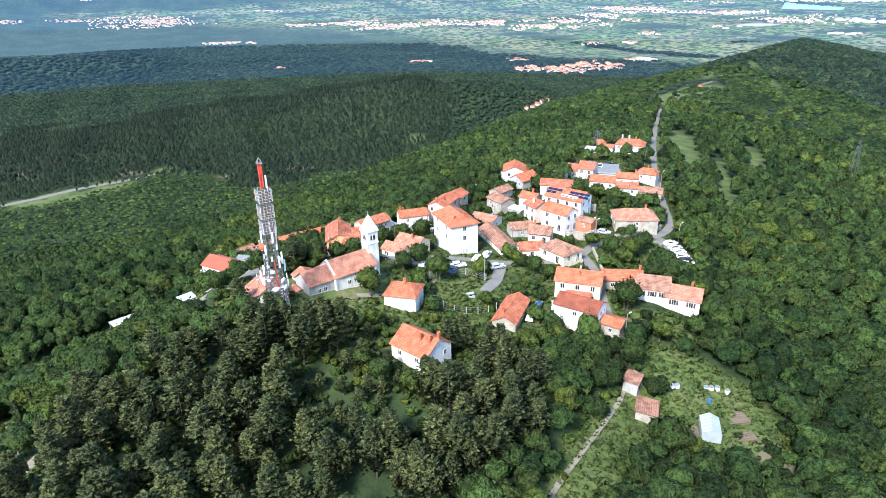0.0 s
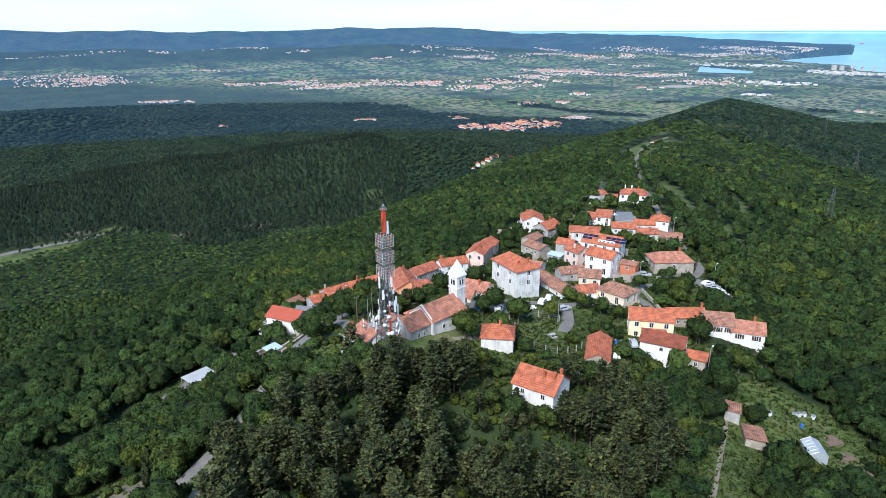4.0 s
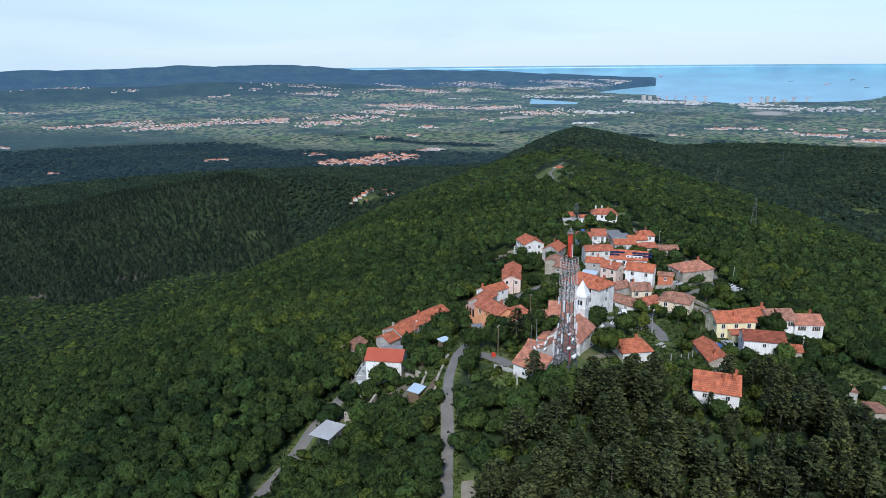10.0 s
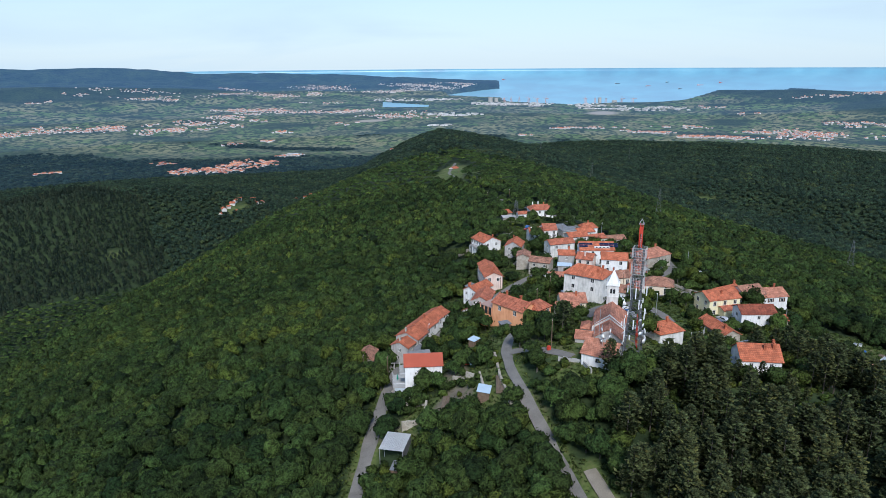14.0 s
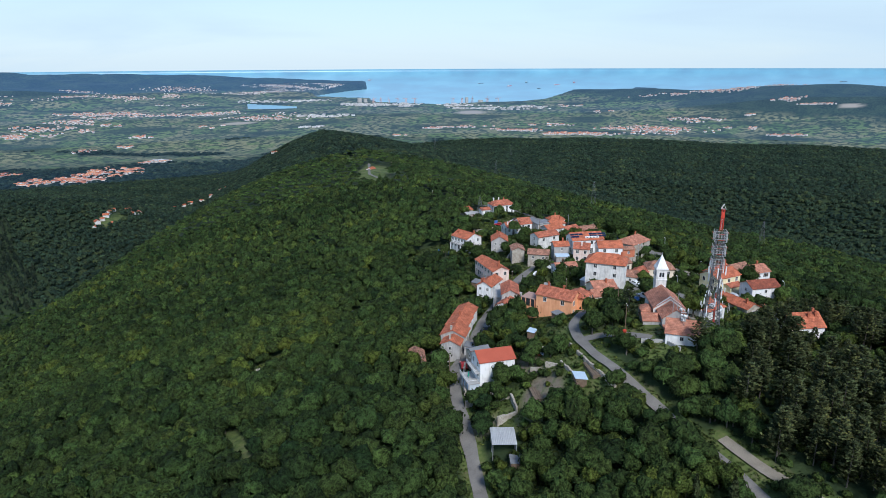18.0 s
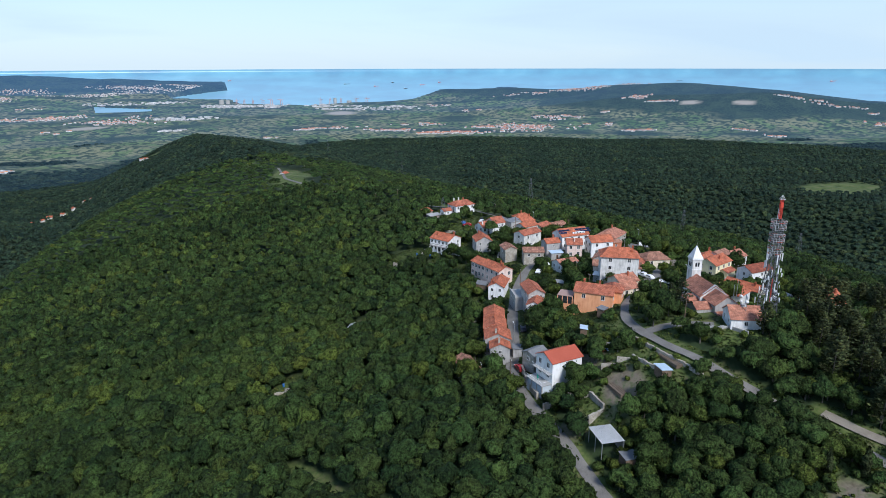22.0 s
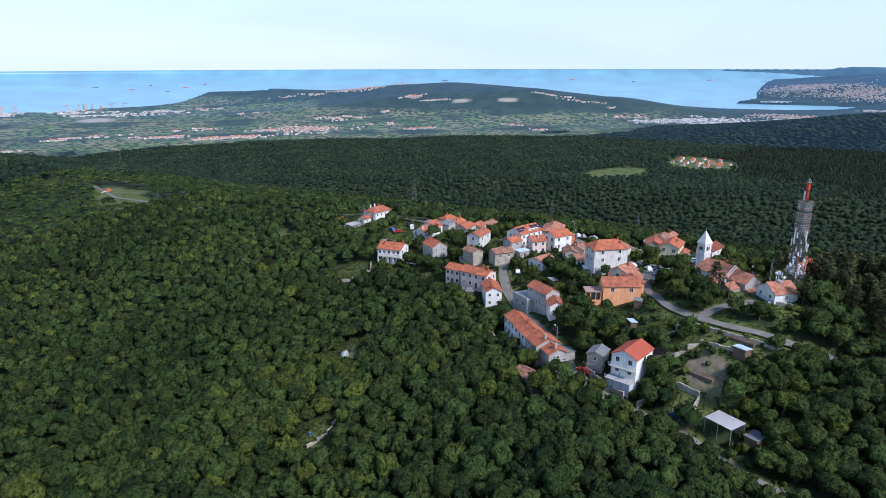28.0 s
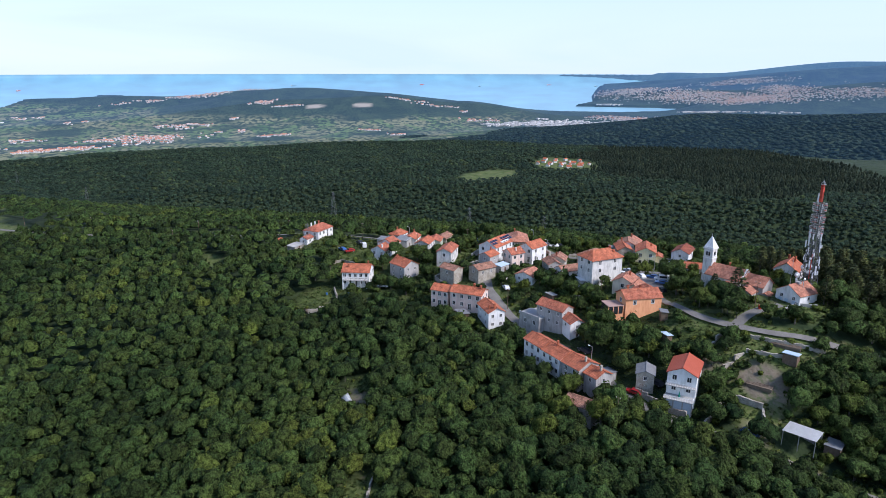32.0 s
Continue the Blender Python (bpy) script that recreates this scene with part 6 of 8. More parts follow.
stone_wall([(14, 268), (13, 276)], 1.6, 0.4)
stone_wall([(53, 184), (58, 185.5), (66, 188.5), (70, 193)], 1.3, 0.5)
stone_wall([(38, 183), (43, 181.5), (47, 184)], 2.6, 0.5)
stone_wall([(47, 262), (52, 268), (50, 276)], 1.3, 0.3)
stone_wall([(40, 214), (46, 211), (52, 206)], 2.4, 0.5)
stone_wall([(-44, 204), (-37, 207), (-30, 209)], 1.3, 0.5)
stone_wall([(-10, 187), (-8, 180), (-14, 174)], 1.6, 0.4)
stone_wall([(-85, 251), (-80, 247), (-74, 246)], 0.8, 0.5, "low bank of pale stones in a clearing")
stone_wall([(-46, 133.5), (-43, 129), (-45, 124)], 0.9, 0.35, "low pale wall around the churchyard drive", CONCRETE)
stone_wall([(18, 226), (24, 229), (28, 226)], 1.5, 0.5)

# the fenced green
fence = thing("fence", "wire fence on pale concrete posts round the green", "fence", Matrix.Identity(4))
ringp = [(5 + 9.5 * math.cos(a), 142 + 10.5 * math.sin(a)) for a in np.linspace(0.9, 5.6, 17)]
for i, (x, y) in enumerate(ringp):
    part("post", boxed(-0.08, -0.08, -0.4, 0.08, 0.08, 2.0), CONCRETE, fence, at=pose(x, y, ground_z(x, y)))
for (x, y), (u, v) in zip(ringp, ringp[1:]):
    bm = bmesh.new()
    for h in (0.3, 0.9, 1.4, 1.9):
        rod(bm, (x, y, ground_z(x, y) + h), (u, v, ground_z(u, v) + h), 0.02, sides=3, caps=False)
    part("wire", bm, STEEL, fence)
tb = thing("stone_table", "stone table with benches on the green", "table", pose(6.5, 141, ground_z(6.5, 141), 0, 0, 20))
part("tabletop", boxed(-0.9, -0.5, 0.7, 0.9, 0.5, 0.82), CONCRETE, tb)
for u in (-0.5, 0.5):
    part("leg", boxed(u - 0.12, -0.3, -0.2, u + 0.12, 0.3, 0.7), CONCRETE, tb)
for v in (-0.9, 0.9):
    part("bench", boxed(-0.8, v - 0.16, -0.1, 0.8, v + 0.16, 0.42), CONCRETE, tb)

# white canopy beside the lower lane
FOOT.extend([(-82.3, 146.9, 5.5, 5, 0), (-84.5, 140.5, 4, 4, 0)])
sh = thing("carport", "white corrugated canopy on posts beside the lane", "shed", pose(-82.3, 146.9, -3.6, 0, 0, -46))
bm = bmesh.new()
edge = [[bm.verts.new((-2.8 + i * 0.2, v, 0.05 * (i % 2))) for i in range(29)] for v in (-3.6, 3.6)]
for i in range(28):
    bm.faces.new((edge[0][i], edge[0][i + 1], edge[1][i + 1], edge[1][i]))
bmesh.ops.solidify(bm, geom=bm.faces[:], thickness=-0.04)
part("roof", bm, WHITEMETAL, sh, "white corrugated sheet roof")
for u in (-2.6, 2.6):
    for v in (-3.4, 0, 3.4):
        part("post", boxed(u - 0.07, v - 0.07, -4.2, u + 0.07, v + 0.07, 0), STEEL, sh)
part("back_wall", boxed(2.6, -3.4, -4.0, 2.7, 3.4, 0), SLATE, sh)
ln = thing("shed", "low shed with grey sheet roof", "shed", pose(-84.5, 140.5, -5.6, 0, 0, -46))
part("roof", boxed(-2.2, -1.8, 0, 2.2, 1.8, 0.12), SLATE, ln)
part("wall", boxed(-2.0, -1.6, -2.6, 2.0, 1.6, 0), WOOD, ln)


def hut(x, y, L, W, h, turn, roof_mat, wall_mat, label, tilt=6, name="shed"):
    z = ground_z(x, y)
    o = thing(name, label, "shed", pose(x, y, z, 0, 0, turn), "sheds and huts")
    part("wall", boxed(-L / 2, -W / 2, -0.8, L / 2, W / 2, h), wall_mat, o)
    part("roof", boxed(-L / 2 - 0.25, -W / 2 - 0.25, 0.0, L / 2 + 0.25, W / 2 + 0.25, 0.12), roof_mat, o, at=pose(0, 0, h + 0.1, tilt, 0, 0))
    part("door", boxed(-0.4, -W / 2 - 0.04, 0, 0.4, -W / 2, 1.8), DARKWOOD, o)
    FOOT.append((x, y, L / 2, W / 2, turn))


BLUEROOF = noisy("pale_blue_sheet", (0.4, 0.52, 0.62), (0.55, 0.66, 0.74), 0.8, 6.0, 0.5)
hut(-6, 220.5, 4.5, 3.6, 2.3, 20, SLATE, WOOD, "wooden garden hut with grey sheet roof")
hut(-62.5, 140, 3.4, 2.6, 2.0, 45, BLUEROOF, WOOD, "small hut with pale sheet roof on the terrace")
hut(-46, 166, 2.6, 1.8, 1.6, 20, BLUEROOF, WOOD, "low shelter with pale sheet roof on grass")
hut(-37, 163.8, 2.6, 2.0, 2.0, -10, SLATE, WOOD, "small shelter with grey roof beside the orange house")
hut(2, 178.5, 4.0, 2.4, 2.3, 10, WHITEMETAL, CONCRETE, "white roofed shed in a garden")
hut(-4, 190, 3.6, 2.2, 2.0, 30, CONCRETE, WOOD, "pale roofed shed below the trees")
hut(-13, 196, 4.0, 2.2, 2.0, 35, CONCRETE, GREY, "grey flat shed beside a house")
hut(25, 203.5, 5.0, 3.0, 2.6, -45, BLUEROOF, GREY, "lean-to with pale blue sheet roof")
hut(69, 165.4, 4.5, 3.0, 2.2, -30, WHITEMETAL, WOOD, "white roofed shed at the wood's edge")
hut(65, 242, 8.0, 5.0, 3.6, -16, SLATE, CONCRETE, "long shed with grey sheet roof")
hut(68, 251, 6.0, 4.0, 3.0, -16, SLATE, CONCRETE, "shed with grey sheet roof behind houses")
hut(8.5, 119.5, 4.5, 3.0, 2.2, -10, CONCRETE, STONE, "ruined stone shed with grey roof")
hut(38.5, 111, 4.0, 3.0, 2.4, 60, T_OLD, GREY, "ruined grey shed with old roof in the trees")
hut(39.5, 104, 5.0, 4.0, 1.8, 70, T_OLD, STONE, "collapsing tiled shed overgrown by trees")
hut(-52.5, 183.5, 3.2, 2.6, 2.4, 30, SLATE, GREY, "grey lean-to at the end of the row")
hut(55, 152.5, 4.0, 2.4, 2.2, -10, SLATE, STONE, "low shed with dark roof behind a house")
hut(70, 290.5, 7.0, 4.0, 2.0, -25, CONCRETE, STONE, "long low stone shed by the hilltop house")

# greenhouses
GLASSY = noisy("greenhouse_film", (0.26, 0.30, 0.32), (0.44, 0.48, 0.50), 0.8, 5.0, 0.35, bump=0)
for x, y, turn, L, W, label in ((51.2, 101.0, 75, 5.2, 3.6, "greenhouse of clouded panes on a steel frame"), (-41, 256, 20, 5.0, 3.0, "small tunnel greenhouse of clouded film")):
    g = thing("greenhouse", label, "greenhouse", pose(x, y, ground_z(x, y), 0, 0, turn), "greenhouses")
    bm = bmesh.new()
    prof = [(W / 2 * math.cos(a), 2.0 * math.sin(a) + 0.3) for a in np.linspace(0, math.pi, 9)] if L < 5.1 else [(W / 2 * u, q) for u, q in ((1, -0.2), (1, 1.0), (1, 1.9), (0.5, 2.35), (0, 2.8), (-0.5, 2.35), (-1, 1.9), (-1, 1.0), (-1, -0.2))]
    rows_ = [[bm.verts.new((u, p, q)) for p, q in prof] for u in np.linspace(-L / 2, L / 2, 6)]
    for a, c in zip(rows_, rows_[1:]):
        for i in range(8):
            bm.faces.new((a[i], a[i + 1], c[i + 1], c[i]))
    bm.faces.new(rows_[0][::-1])
    bm.faces.new(rows_[-1])
    part("cover", bm, GLASSY, g)
    for u in np.linspace(-L / 2, L / 2, 6):
        bm = bmesh.new()
        for (p, q), (r_, s_) in zip(prof, prof[1:]):
            rod(bm, (u, p * 1.01, q * 1.01), (u, r_ * 1.01, s_ * 1.01), 0.04, sides=4, caps=False)
        part("hoop", bm, STEEL, g)

SOIL = noisy("tilled_soil", (0.10, 0.07, 0.05), (0.22, 0.17, 0.12), 0.8, 6.0)


def bed(x, y, L, W, turn, label="tilled vegetable bed with earth ridges"):
    o = thing("vegetable_bed", label, "garden bed", pose(x, y, ground_z(x, y) + 0.05, 0, 0, turn), "vegetable beds")
    part("soil", boxed(-L / 2, -W / 2, -0.8, L / 2, W / 2, 0.06), SOIL, o)
    for i in range(int(W / 0.6)):
        part("furrow", rod(bmesh.new(), (-L / 2, -W / 2 + 0.3 + i * 0.6, 0.05), (L / 2, -W / 2 + 0.3 + i * 0.6, 0.05), 0.16, sides=6), SOIL, o)


bed(58.6, 106.0, 4.5, 3.4, 10)
bed(58.3, 100.8, 4.0, 2.4, 10)
bed(47.2, 101.0, 3.0, 3.5, 75)
bed(-66, 149, 6, 3.5, 50)
bed(-58, 139, 7, 3.0, 52)
bed(16, 276, 4, 3, 20)

# heaps of timber and rubble, hives, barrels
rk = random.Random(3)


def heap(x, y, r, count, mats, label, name="rubble_heap"):
    o = thing(name, label, "heap", pose(x, y, ground_z(x, y)))
    for i in range(count):
        a, q = rk.uniform(0, 6.28), r * math.sqrt(rk.random())
        bm = boxed(-rk.uniform(0.15, 0.9), -rk.uniform(0.08, 0.3), -0.06, rk.uniform(0.15, 0.9), rk.uniform(0.08, 0.3), rk.uniform(0.05, 0.2))
        part("plank" if i % 3 else "block", bm, mats[i % len(mats)], o, at=pose(q * math.cos(a), q * math.sin(a), 0.1 + (1 - q / r) * rk.uniform(0.2, 0.9), rk.uniform(-20, 20), rk.uniform(-20, 20), rk.uniform(0, 180)))


TIMBER = noisy("bleached_timber", (0.32, 0.27, 0.24), (0.58, 0.52, 0.47), 1.5, 8.0)
heap(33, 83.5, 4.0, 70, (TIMBER, WOOD, WHITEMETAL, CONCRETE), "heap of bleached planks and rubble on grass")
heap(28.5, 79.5, 2.6, 40, (TIMBER, WHITEMETAL, BLUE, CONCRETE), "heap of broken boards and scrap on grass")
heap(27.5, 126.0, 3.4, 50, (BRICKRED, T_NEW, TIMBER, CONCRETE), "stacked tiles and red scrap beside a white house")
heap(34, 124.0, 3.0, 40, (BRICKRED, T_NEW, TIMBER), "scattered red tiles and boards beside a house")
heap(18.5, 139.5, 1.8, 24, (T_NEW, BRICKRED), "broken roof tiles in a yard")
heap(-66.5, 189.5, 3.0, 40, (TIMBER, WOOD), "stacked pale firewood below a wall")
heap(-62, 187.5, 2.0, 22, (REDMETAL, BLUE, TIMBER), "colourful yard clutter beside the row")
heap(-53.5, 157.5, 1.4, 16, (BLUE, REDMETAL, WHITEMETAL), "blue tarpaulin and red crates on the terrace")
heap(30, 214, 3.4, 40, (STONE, STONE, TIMBER), "collapsed stone ruin with rubble")
heap(36, 212, 2.6, 30, (STONE, STONE), "pile of fallen wall stones")
for x, y in ((47.5, 112.5), (48.6, 112.8), (55, 113.2), (56.2, 113.4), (57.6, 113.6), (59.5, 113)):
    o = thing("beehive", "white painted beehive box on grass", "beehive", pose(x, y, ground_z(x, y), 0, 0, 10), "beehives")
    part("body", boxed(-0.35, -0.35, 0, 0.35, 0.35, 0.9), WHITEMETAL, o)
    part("lid", boxed(-0.42, -0.42, 0.9, 0.42, 0.42, 1.0), STEEL, o)
for x, y in ((54.3, 109.5), (33, 117.5), (-80, 252), (24, 270.5), (22, 262)):
    o = thing("barrel", "blue plastic water barrel on grass", "barrel", pose(x, y, ground_z(x, y)), "water barrels")
    part("body", rod(bmesh.new(), (0, 0, -0.1), (0, 0, 0.95), 0.33, sides=12), BLUE, o)
    part("rim", rod(bmesh.new(), (0, 0, 0.93), (0, 0, 1.0), 0.36, sides=12), BLUE, o)
# two small red things of unknown kind, built as lidded boxes
for x, y in ((-43.5, 139.3), (36.8, 168.0)):
    o = thing("bin", "small unidentified red box beside the lane", "bin", pose(x, y, ground_z(x, y) + 0.1))
    part("body", boxed(-0.4, -0.3, 0, 0.4, 0.3, 0.9), REDMETAL, o)
    part("lid", boxed(-0.43, -0.33, 0.9, 0.43, 0.33, 1.0), REDMETAL, o)

# ---- trees ----


def foliage(name, dark, light, rough=0.75, clump=0.95, relief=0.9, haze_light=0.0):
    """Leaves: tone varies from tree to tree, from clump to clump and from spray to spray; gaps between clumps are
    painted dark as self-shadow.
    """
    m, n, l, b = material(name, rough)
    at_ = n.new("ShaderNodeAttribute")
    at_.attribute_name = "tone"
    geo = n.new("ShaderNodeNewGeometry")
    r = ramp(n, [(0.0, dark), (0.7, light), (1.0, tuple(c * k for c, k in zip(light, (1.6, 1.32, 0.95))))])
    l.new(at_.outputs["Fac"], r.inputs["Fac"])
    big = tex(n, l, "ShaderNodeTexNoise", clump, geo.outputs["Position"], 2)
    fine = tex(n, l, "ShaderNodeTexNoise", clump * 2.7, geo.outputs["Position"], 3)
    both_n = n.new("ShaderNodeMath")
    both_n.operation = "ADD"
    l.new(big.outputs["Fac"], both_n.inputs[0])
    l.new(fine.outputs["Fac"], both_n.inputs[1])
    # the relief's noise also sets the colour, so hollows carry painted shade
    mr = n.new("ShaderNodeMapRange")
    mr.inputs["From Min"].default_value, mr.inputs["From Max"].default_value = 0.78, 1.22
    mr.inputs["To Min"].default_value, mr.inputs["To Max"].default_value = 0.34, 1.72
    l.new(both_n.outputs[0], mr.inputs["Value"])
    own = n.new("ShaderNodeMapRange")
    own.inputs["To Min"].default_value, own.inputs["To Max"].default_value = 0.76, 1.22
    l.new(geo.outputs["Random Per Island"], own.inputs["Value"])
    val = n.new("ShaderNodeMath")
    val.operation = "MULTIPLY"
    l.new(mr.outputs[0], val.inputs[0])
    l.new(own.outputs[0], val.inputs[1])
    hue = n.new("ShaderNodeMapRange")
    hue.inputs["To Min"].default_value, hue.inputs["To Max"].default_value = 0.488, 0.512
    l.new(geo.outputs["Random Per Island"], hue.inputs["Value"])
    hsv = n.new("ShaderNodeHueSaturation")
    l.new(hue.outputs[0], hsv.inputs["Hue"])
    l.new(val.outputs[0], hsv.inputs["Value"])
    l.new(r.outputs["Color"], hsv.inputs["Color"])
    l.new(hsv.outputs["Color"], b.inputs["Base Color"])
    b.inputs["Specular IOR Level"].default_value = 0.12
    # blue emission stands in for the haze before remote woods
    b.inputs["Emission Color"].default_value, b.inputs["Emission Strength"].default_value = (0.13, 0.33, 0.62, 1), haze_light
    bp = n.new("ShaderNodeBump")
    bp.inputs["Strength"].default_value, bp.inputs["Distance"].default_value = 1.0, relief / clump
    l.new(both_n.outputs[0], bp.inputs["Height"])
    l.new(bp.outputs["Normal"], b.inputs["Normal"])
    thin, both = n.new("ShaderNodeBsdfTranslucent"), n.new("ShaderNodeMixShader")
    both.inputs[0].default_value = 0.3
    l.new(hsv.outputs["Color"], thin.inputs["Color"])
    l.new(bp.outputs["Normal"], thin.inputs["Normal"])
    l.new(b.outputs[0], both.inputs[1])
    l.new(thin.outputs[0], both.inputs[2])
    l.new(both.outputs[0], n["Material Output"].inputs["Surface"])
    return m


# haze is painted into these two: bluer leaf colours, and a glow on REMOTE
DISTANT = foliage("haze_tinted_leaves", (0.018, 0.036, 0.024), (0.046, 0.074, 0.040), clump=0.4)
REMOTE = foliage("hazed_remote_leaves", (0.014, 0.031, 0.028), (0.042, 0.066, 0.042), clump=0.2, haze_light=0.04)
LEAF = foliage("broad_leaves", (0.022, 0.042, 0.013), (0.066, 0.102, 0.026))
HILL_LEAF = foliage("hill_leaves", (0.022, 0.042, 0.013), (0.066, 0.102, 0.026), clump=0.5)
NEEDLE = foliage("pine_needles", (0.034, 0.048, 0.019), (0.105, 0.125, 0.050))
DARKPINE = foliage("distant_pine_needles", (0.016, 0.028, 0.018), (0.044, 0.058, 0.032))
GRASS = foliage("rough_grass", (0.044, 0.066, 0.018), (0.098, 0.132, 0.036), clump=2.2, relief=0.4)
BARK = noisy("bark", (0.06, 0.05, 0.04), (0.16, 0.14, 0.115), 1.5, 9.0)
rg = np.random.default_rng(12)


def ico(sub):
    bm = bmesh.new()
    bmesh.ops.create_icosphere(bm, subdivisions=sub, radius=1.0)
    bm.verts.ensure_lookup_table()
    v, f = np.array([p.co[:] for p in bm.verts]), np.array([[p.index for p in q.verts] for q in bm.faces])
    bm.free()
    return v, f


def leaves_at(points, normals, size, r):
    """Small three-cornered leaf sprays at points, turned roughly along the given normals."""
    k = len(points)
    nn = normals + r.normal(0, 0.6, (k, 3))
    nn /= np.linalg.norm(nn, axis=1, keepdims=True)
    a = np.cross(nn, r.normal(0, 1, (k, 3)))
    a /= np.linalg.norm(a, axis=1, keepdims=True)
    c = np.cross(nn, a)
    s = size * r.uniform(0.6, 1.4, (k, 1))
    w = r.uniform(0.6, 1.0, (k, 1))
    return np.stack([points - a * s - c * s * w * 0.7, points + a * s - c * s * w * 0.6, points + c * s * w * 1.3], 1)


def sprays(points, normals, size, r):
    """Small leaf quads at points, turned roughly along the given normals."""
    k = len(points)
    nn = normals + r.normal(0, 0.55, (k, 3))
    nn /= np.linalg.norm(nn, axis=1, keepdims=True)
    a = np.cross(nn, r.normal(0, 1, (k, 3)))
    a /= np.linalg.norm(a, axis=1, keepdims=True)
    c = np.cross(nn, a)
    s = size * r.uniform(0.6, 1.35, (k, 1))
    w = r.uniform(0.55, 1.0, (k, 1))
    lift = nn * s * 0.22
    return np.stack([points - a * s - c * s * w - lift, points + a * s - c * s * w * 0.8, points + a * s * 0.9 + c * s * w - lift, points - a * s + c * s * w], 1)


def broad_crown(seed, sub=3, leaves=0, size=0.1, lobes=9, low=-0.45, rough=0.06):
    """A crown 1 wide in radius, its foot at z 0: swelling boughs over a round heart, open below, with loose sprays of leaves on it.
    Gives corners, triangles and normals."""
    r = np.random.default_rng(seed)
    d, f = ico(sub)
    f = f[d[f].mean(1)[:, 2] > low]
    c = r.normal(0, 1, (lobes, 3))
    c[:, 2] = np.abs(c[:, 2]) * 0.9 - 0.15
    c = c / np.linalg.norm(c, axis=1, keepdims=True) * r.uniform(0.42, 0.66, (lobes, 1))
    q = r.uniform(0.26, 0.42, lobes)
    dot = d @ c.T
    under = q[None] ** 2 - (c ** 2).sum(1)[None] + dot ** 2
    reach_ = np.where((under > 0) & (dot > 0), dot + np.sqrt(np.maximum(under, 0)), 0.0)
    rad = np.maximum(reach_.max(1), 0.62) * (1 + r.normal(0, rough, len(d)))
    v = d * rad[:, None] * (1, 1, 0.85) + (0, 0, 0.45)
    tri = v[f]
    fn = np.cross(tri[:, 1] - tri[:, 0], tri[:, 2] - tri[:, 0])
    nv = np.zeros_like(v)
    for k in range(3):
        np.add.at(nv, f[:, k], fn)
    nv /= np.maximum(np.linalg.norm(nv, axis=1, keepdims=True), 1e-9)
    used = np.unique(f)
    new_at = np.zeros(len(v), int)
    new_at[used] = np.arange(len(used))
    v, nv, f = v[used], nv[used], new_at[f]
    if leaves:
        at_ = r.choice(len(v), leaves)
        p = leaves_at((v[at_] - (0, 0, 0.45)) * r.uniform(0.98, 1.16, (leaves, 1)) + (0, 0, 0.45) + r.normal(0, 0.05, (leaves, 3)), nv[at_], size, r)
        ln = np.repeat(nv[at_], 3, 0) + 0.35 * r.normal(0, 1, (leaves * 3, 3))
        f = np.concatenate([f, len(v) + np.arange(leaves * 3).reshape(-1, 3)])
        v, nv = np.concatenate([v, p.reshape(-1, 3)]), np.concatenate([nv, ln / np.linalg.norm(ln, axis=1, keepdims=True)])
    return v, f, nv


def pine_crown(whorls, arms, seed, size):
    """A pine 1 high from the foot of its trunk: loose tiers of reaching boughs, flat brushes of needles along each."""
    r = np.random.default_rng(seed)
    quads, tone = [], []
    lean = r.uniform(-0.03, 0.03, 2)
    for w in range(whorls):
        t = w / (whorls - 1)
        z, reach = 0.24 + 0.75 * t, (0.25 * (1 - t ** 1.5) ** 0.8 * (0.7 + min(t * 1.4, 0.35)) + 0.025) * r.uniform(0.75, 1.15)
        for a in np.linspace(0, 6.28, arms + 1)[:-1] + r.uniform(0, 1.2):
            a = a + r.normal(0, 0.2)
            rr, rise = reach * r.uniform(0.6, 1.2), r.uniform(0.02, 0.3)
            for u in (0.3, 0.62, 0.92):
                for side in (-1, 1):
                    b_ = a + side * r.uniform(0.25, 0.7)
                    c = np.array([rr * u * math.cos(a) + lean[0] * z, rr * u * math.sin(a) + lean[1] * z, z + rise * rr * u + r.normal(0, 0.008)])
                    d = np.array([math.cos(b_), math.sin(b_), r.uniform(-0.1, 0.5)]) * size * r.uniform(1.2, 2.2)
                    n_ = np.array([-math.sin(b_), math.cos(b_), r.normal(0, 0.5)]) * size * r.uniform(0.4, 0.75)
                    quads.append([c - n_ * 0.6, c + d * 0.6 - n_, c + d, c + d * 0.5 + n_])
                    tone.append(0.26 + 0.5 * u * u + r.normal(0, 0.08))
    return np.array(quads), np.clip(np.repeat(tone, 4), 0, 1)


def dressed(q, middle=(0.0, 0.0, 0.3), k=0.72, squash=1.0):
    """Leaf quads with their faces turned outwards, and normals that follow the round of the crown."""
    out = q - np.array(middle)
    out = out * (1, 1, squash)
    out = out / np.maximum(np.linalg.norm(out, axis=-1, keepdims=True), 1e-6)
    f = np.cross(q[:, 1] - q[:, 0], q[:, 3] - q[:, 0])
    f = f / np.maximum(np.linalg.norm(f, axis=-1, keepdims=True), 1e-9)
    back = (f * out.mean(1)).sum(-1) < 0
    q = np.where(back[:, None, None], q[:, ::-1], q)
    out = np.where(back[:, None, None], out[:, ::-1], out)
    f = np.where(back[:, None], -f, f)
    nn = out * k + f[:, None] * (1 - k)
    return q, nn / np.maximum(np.linalg.norm(nn, axis=-1, keepdims=True), 1e-6)


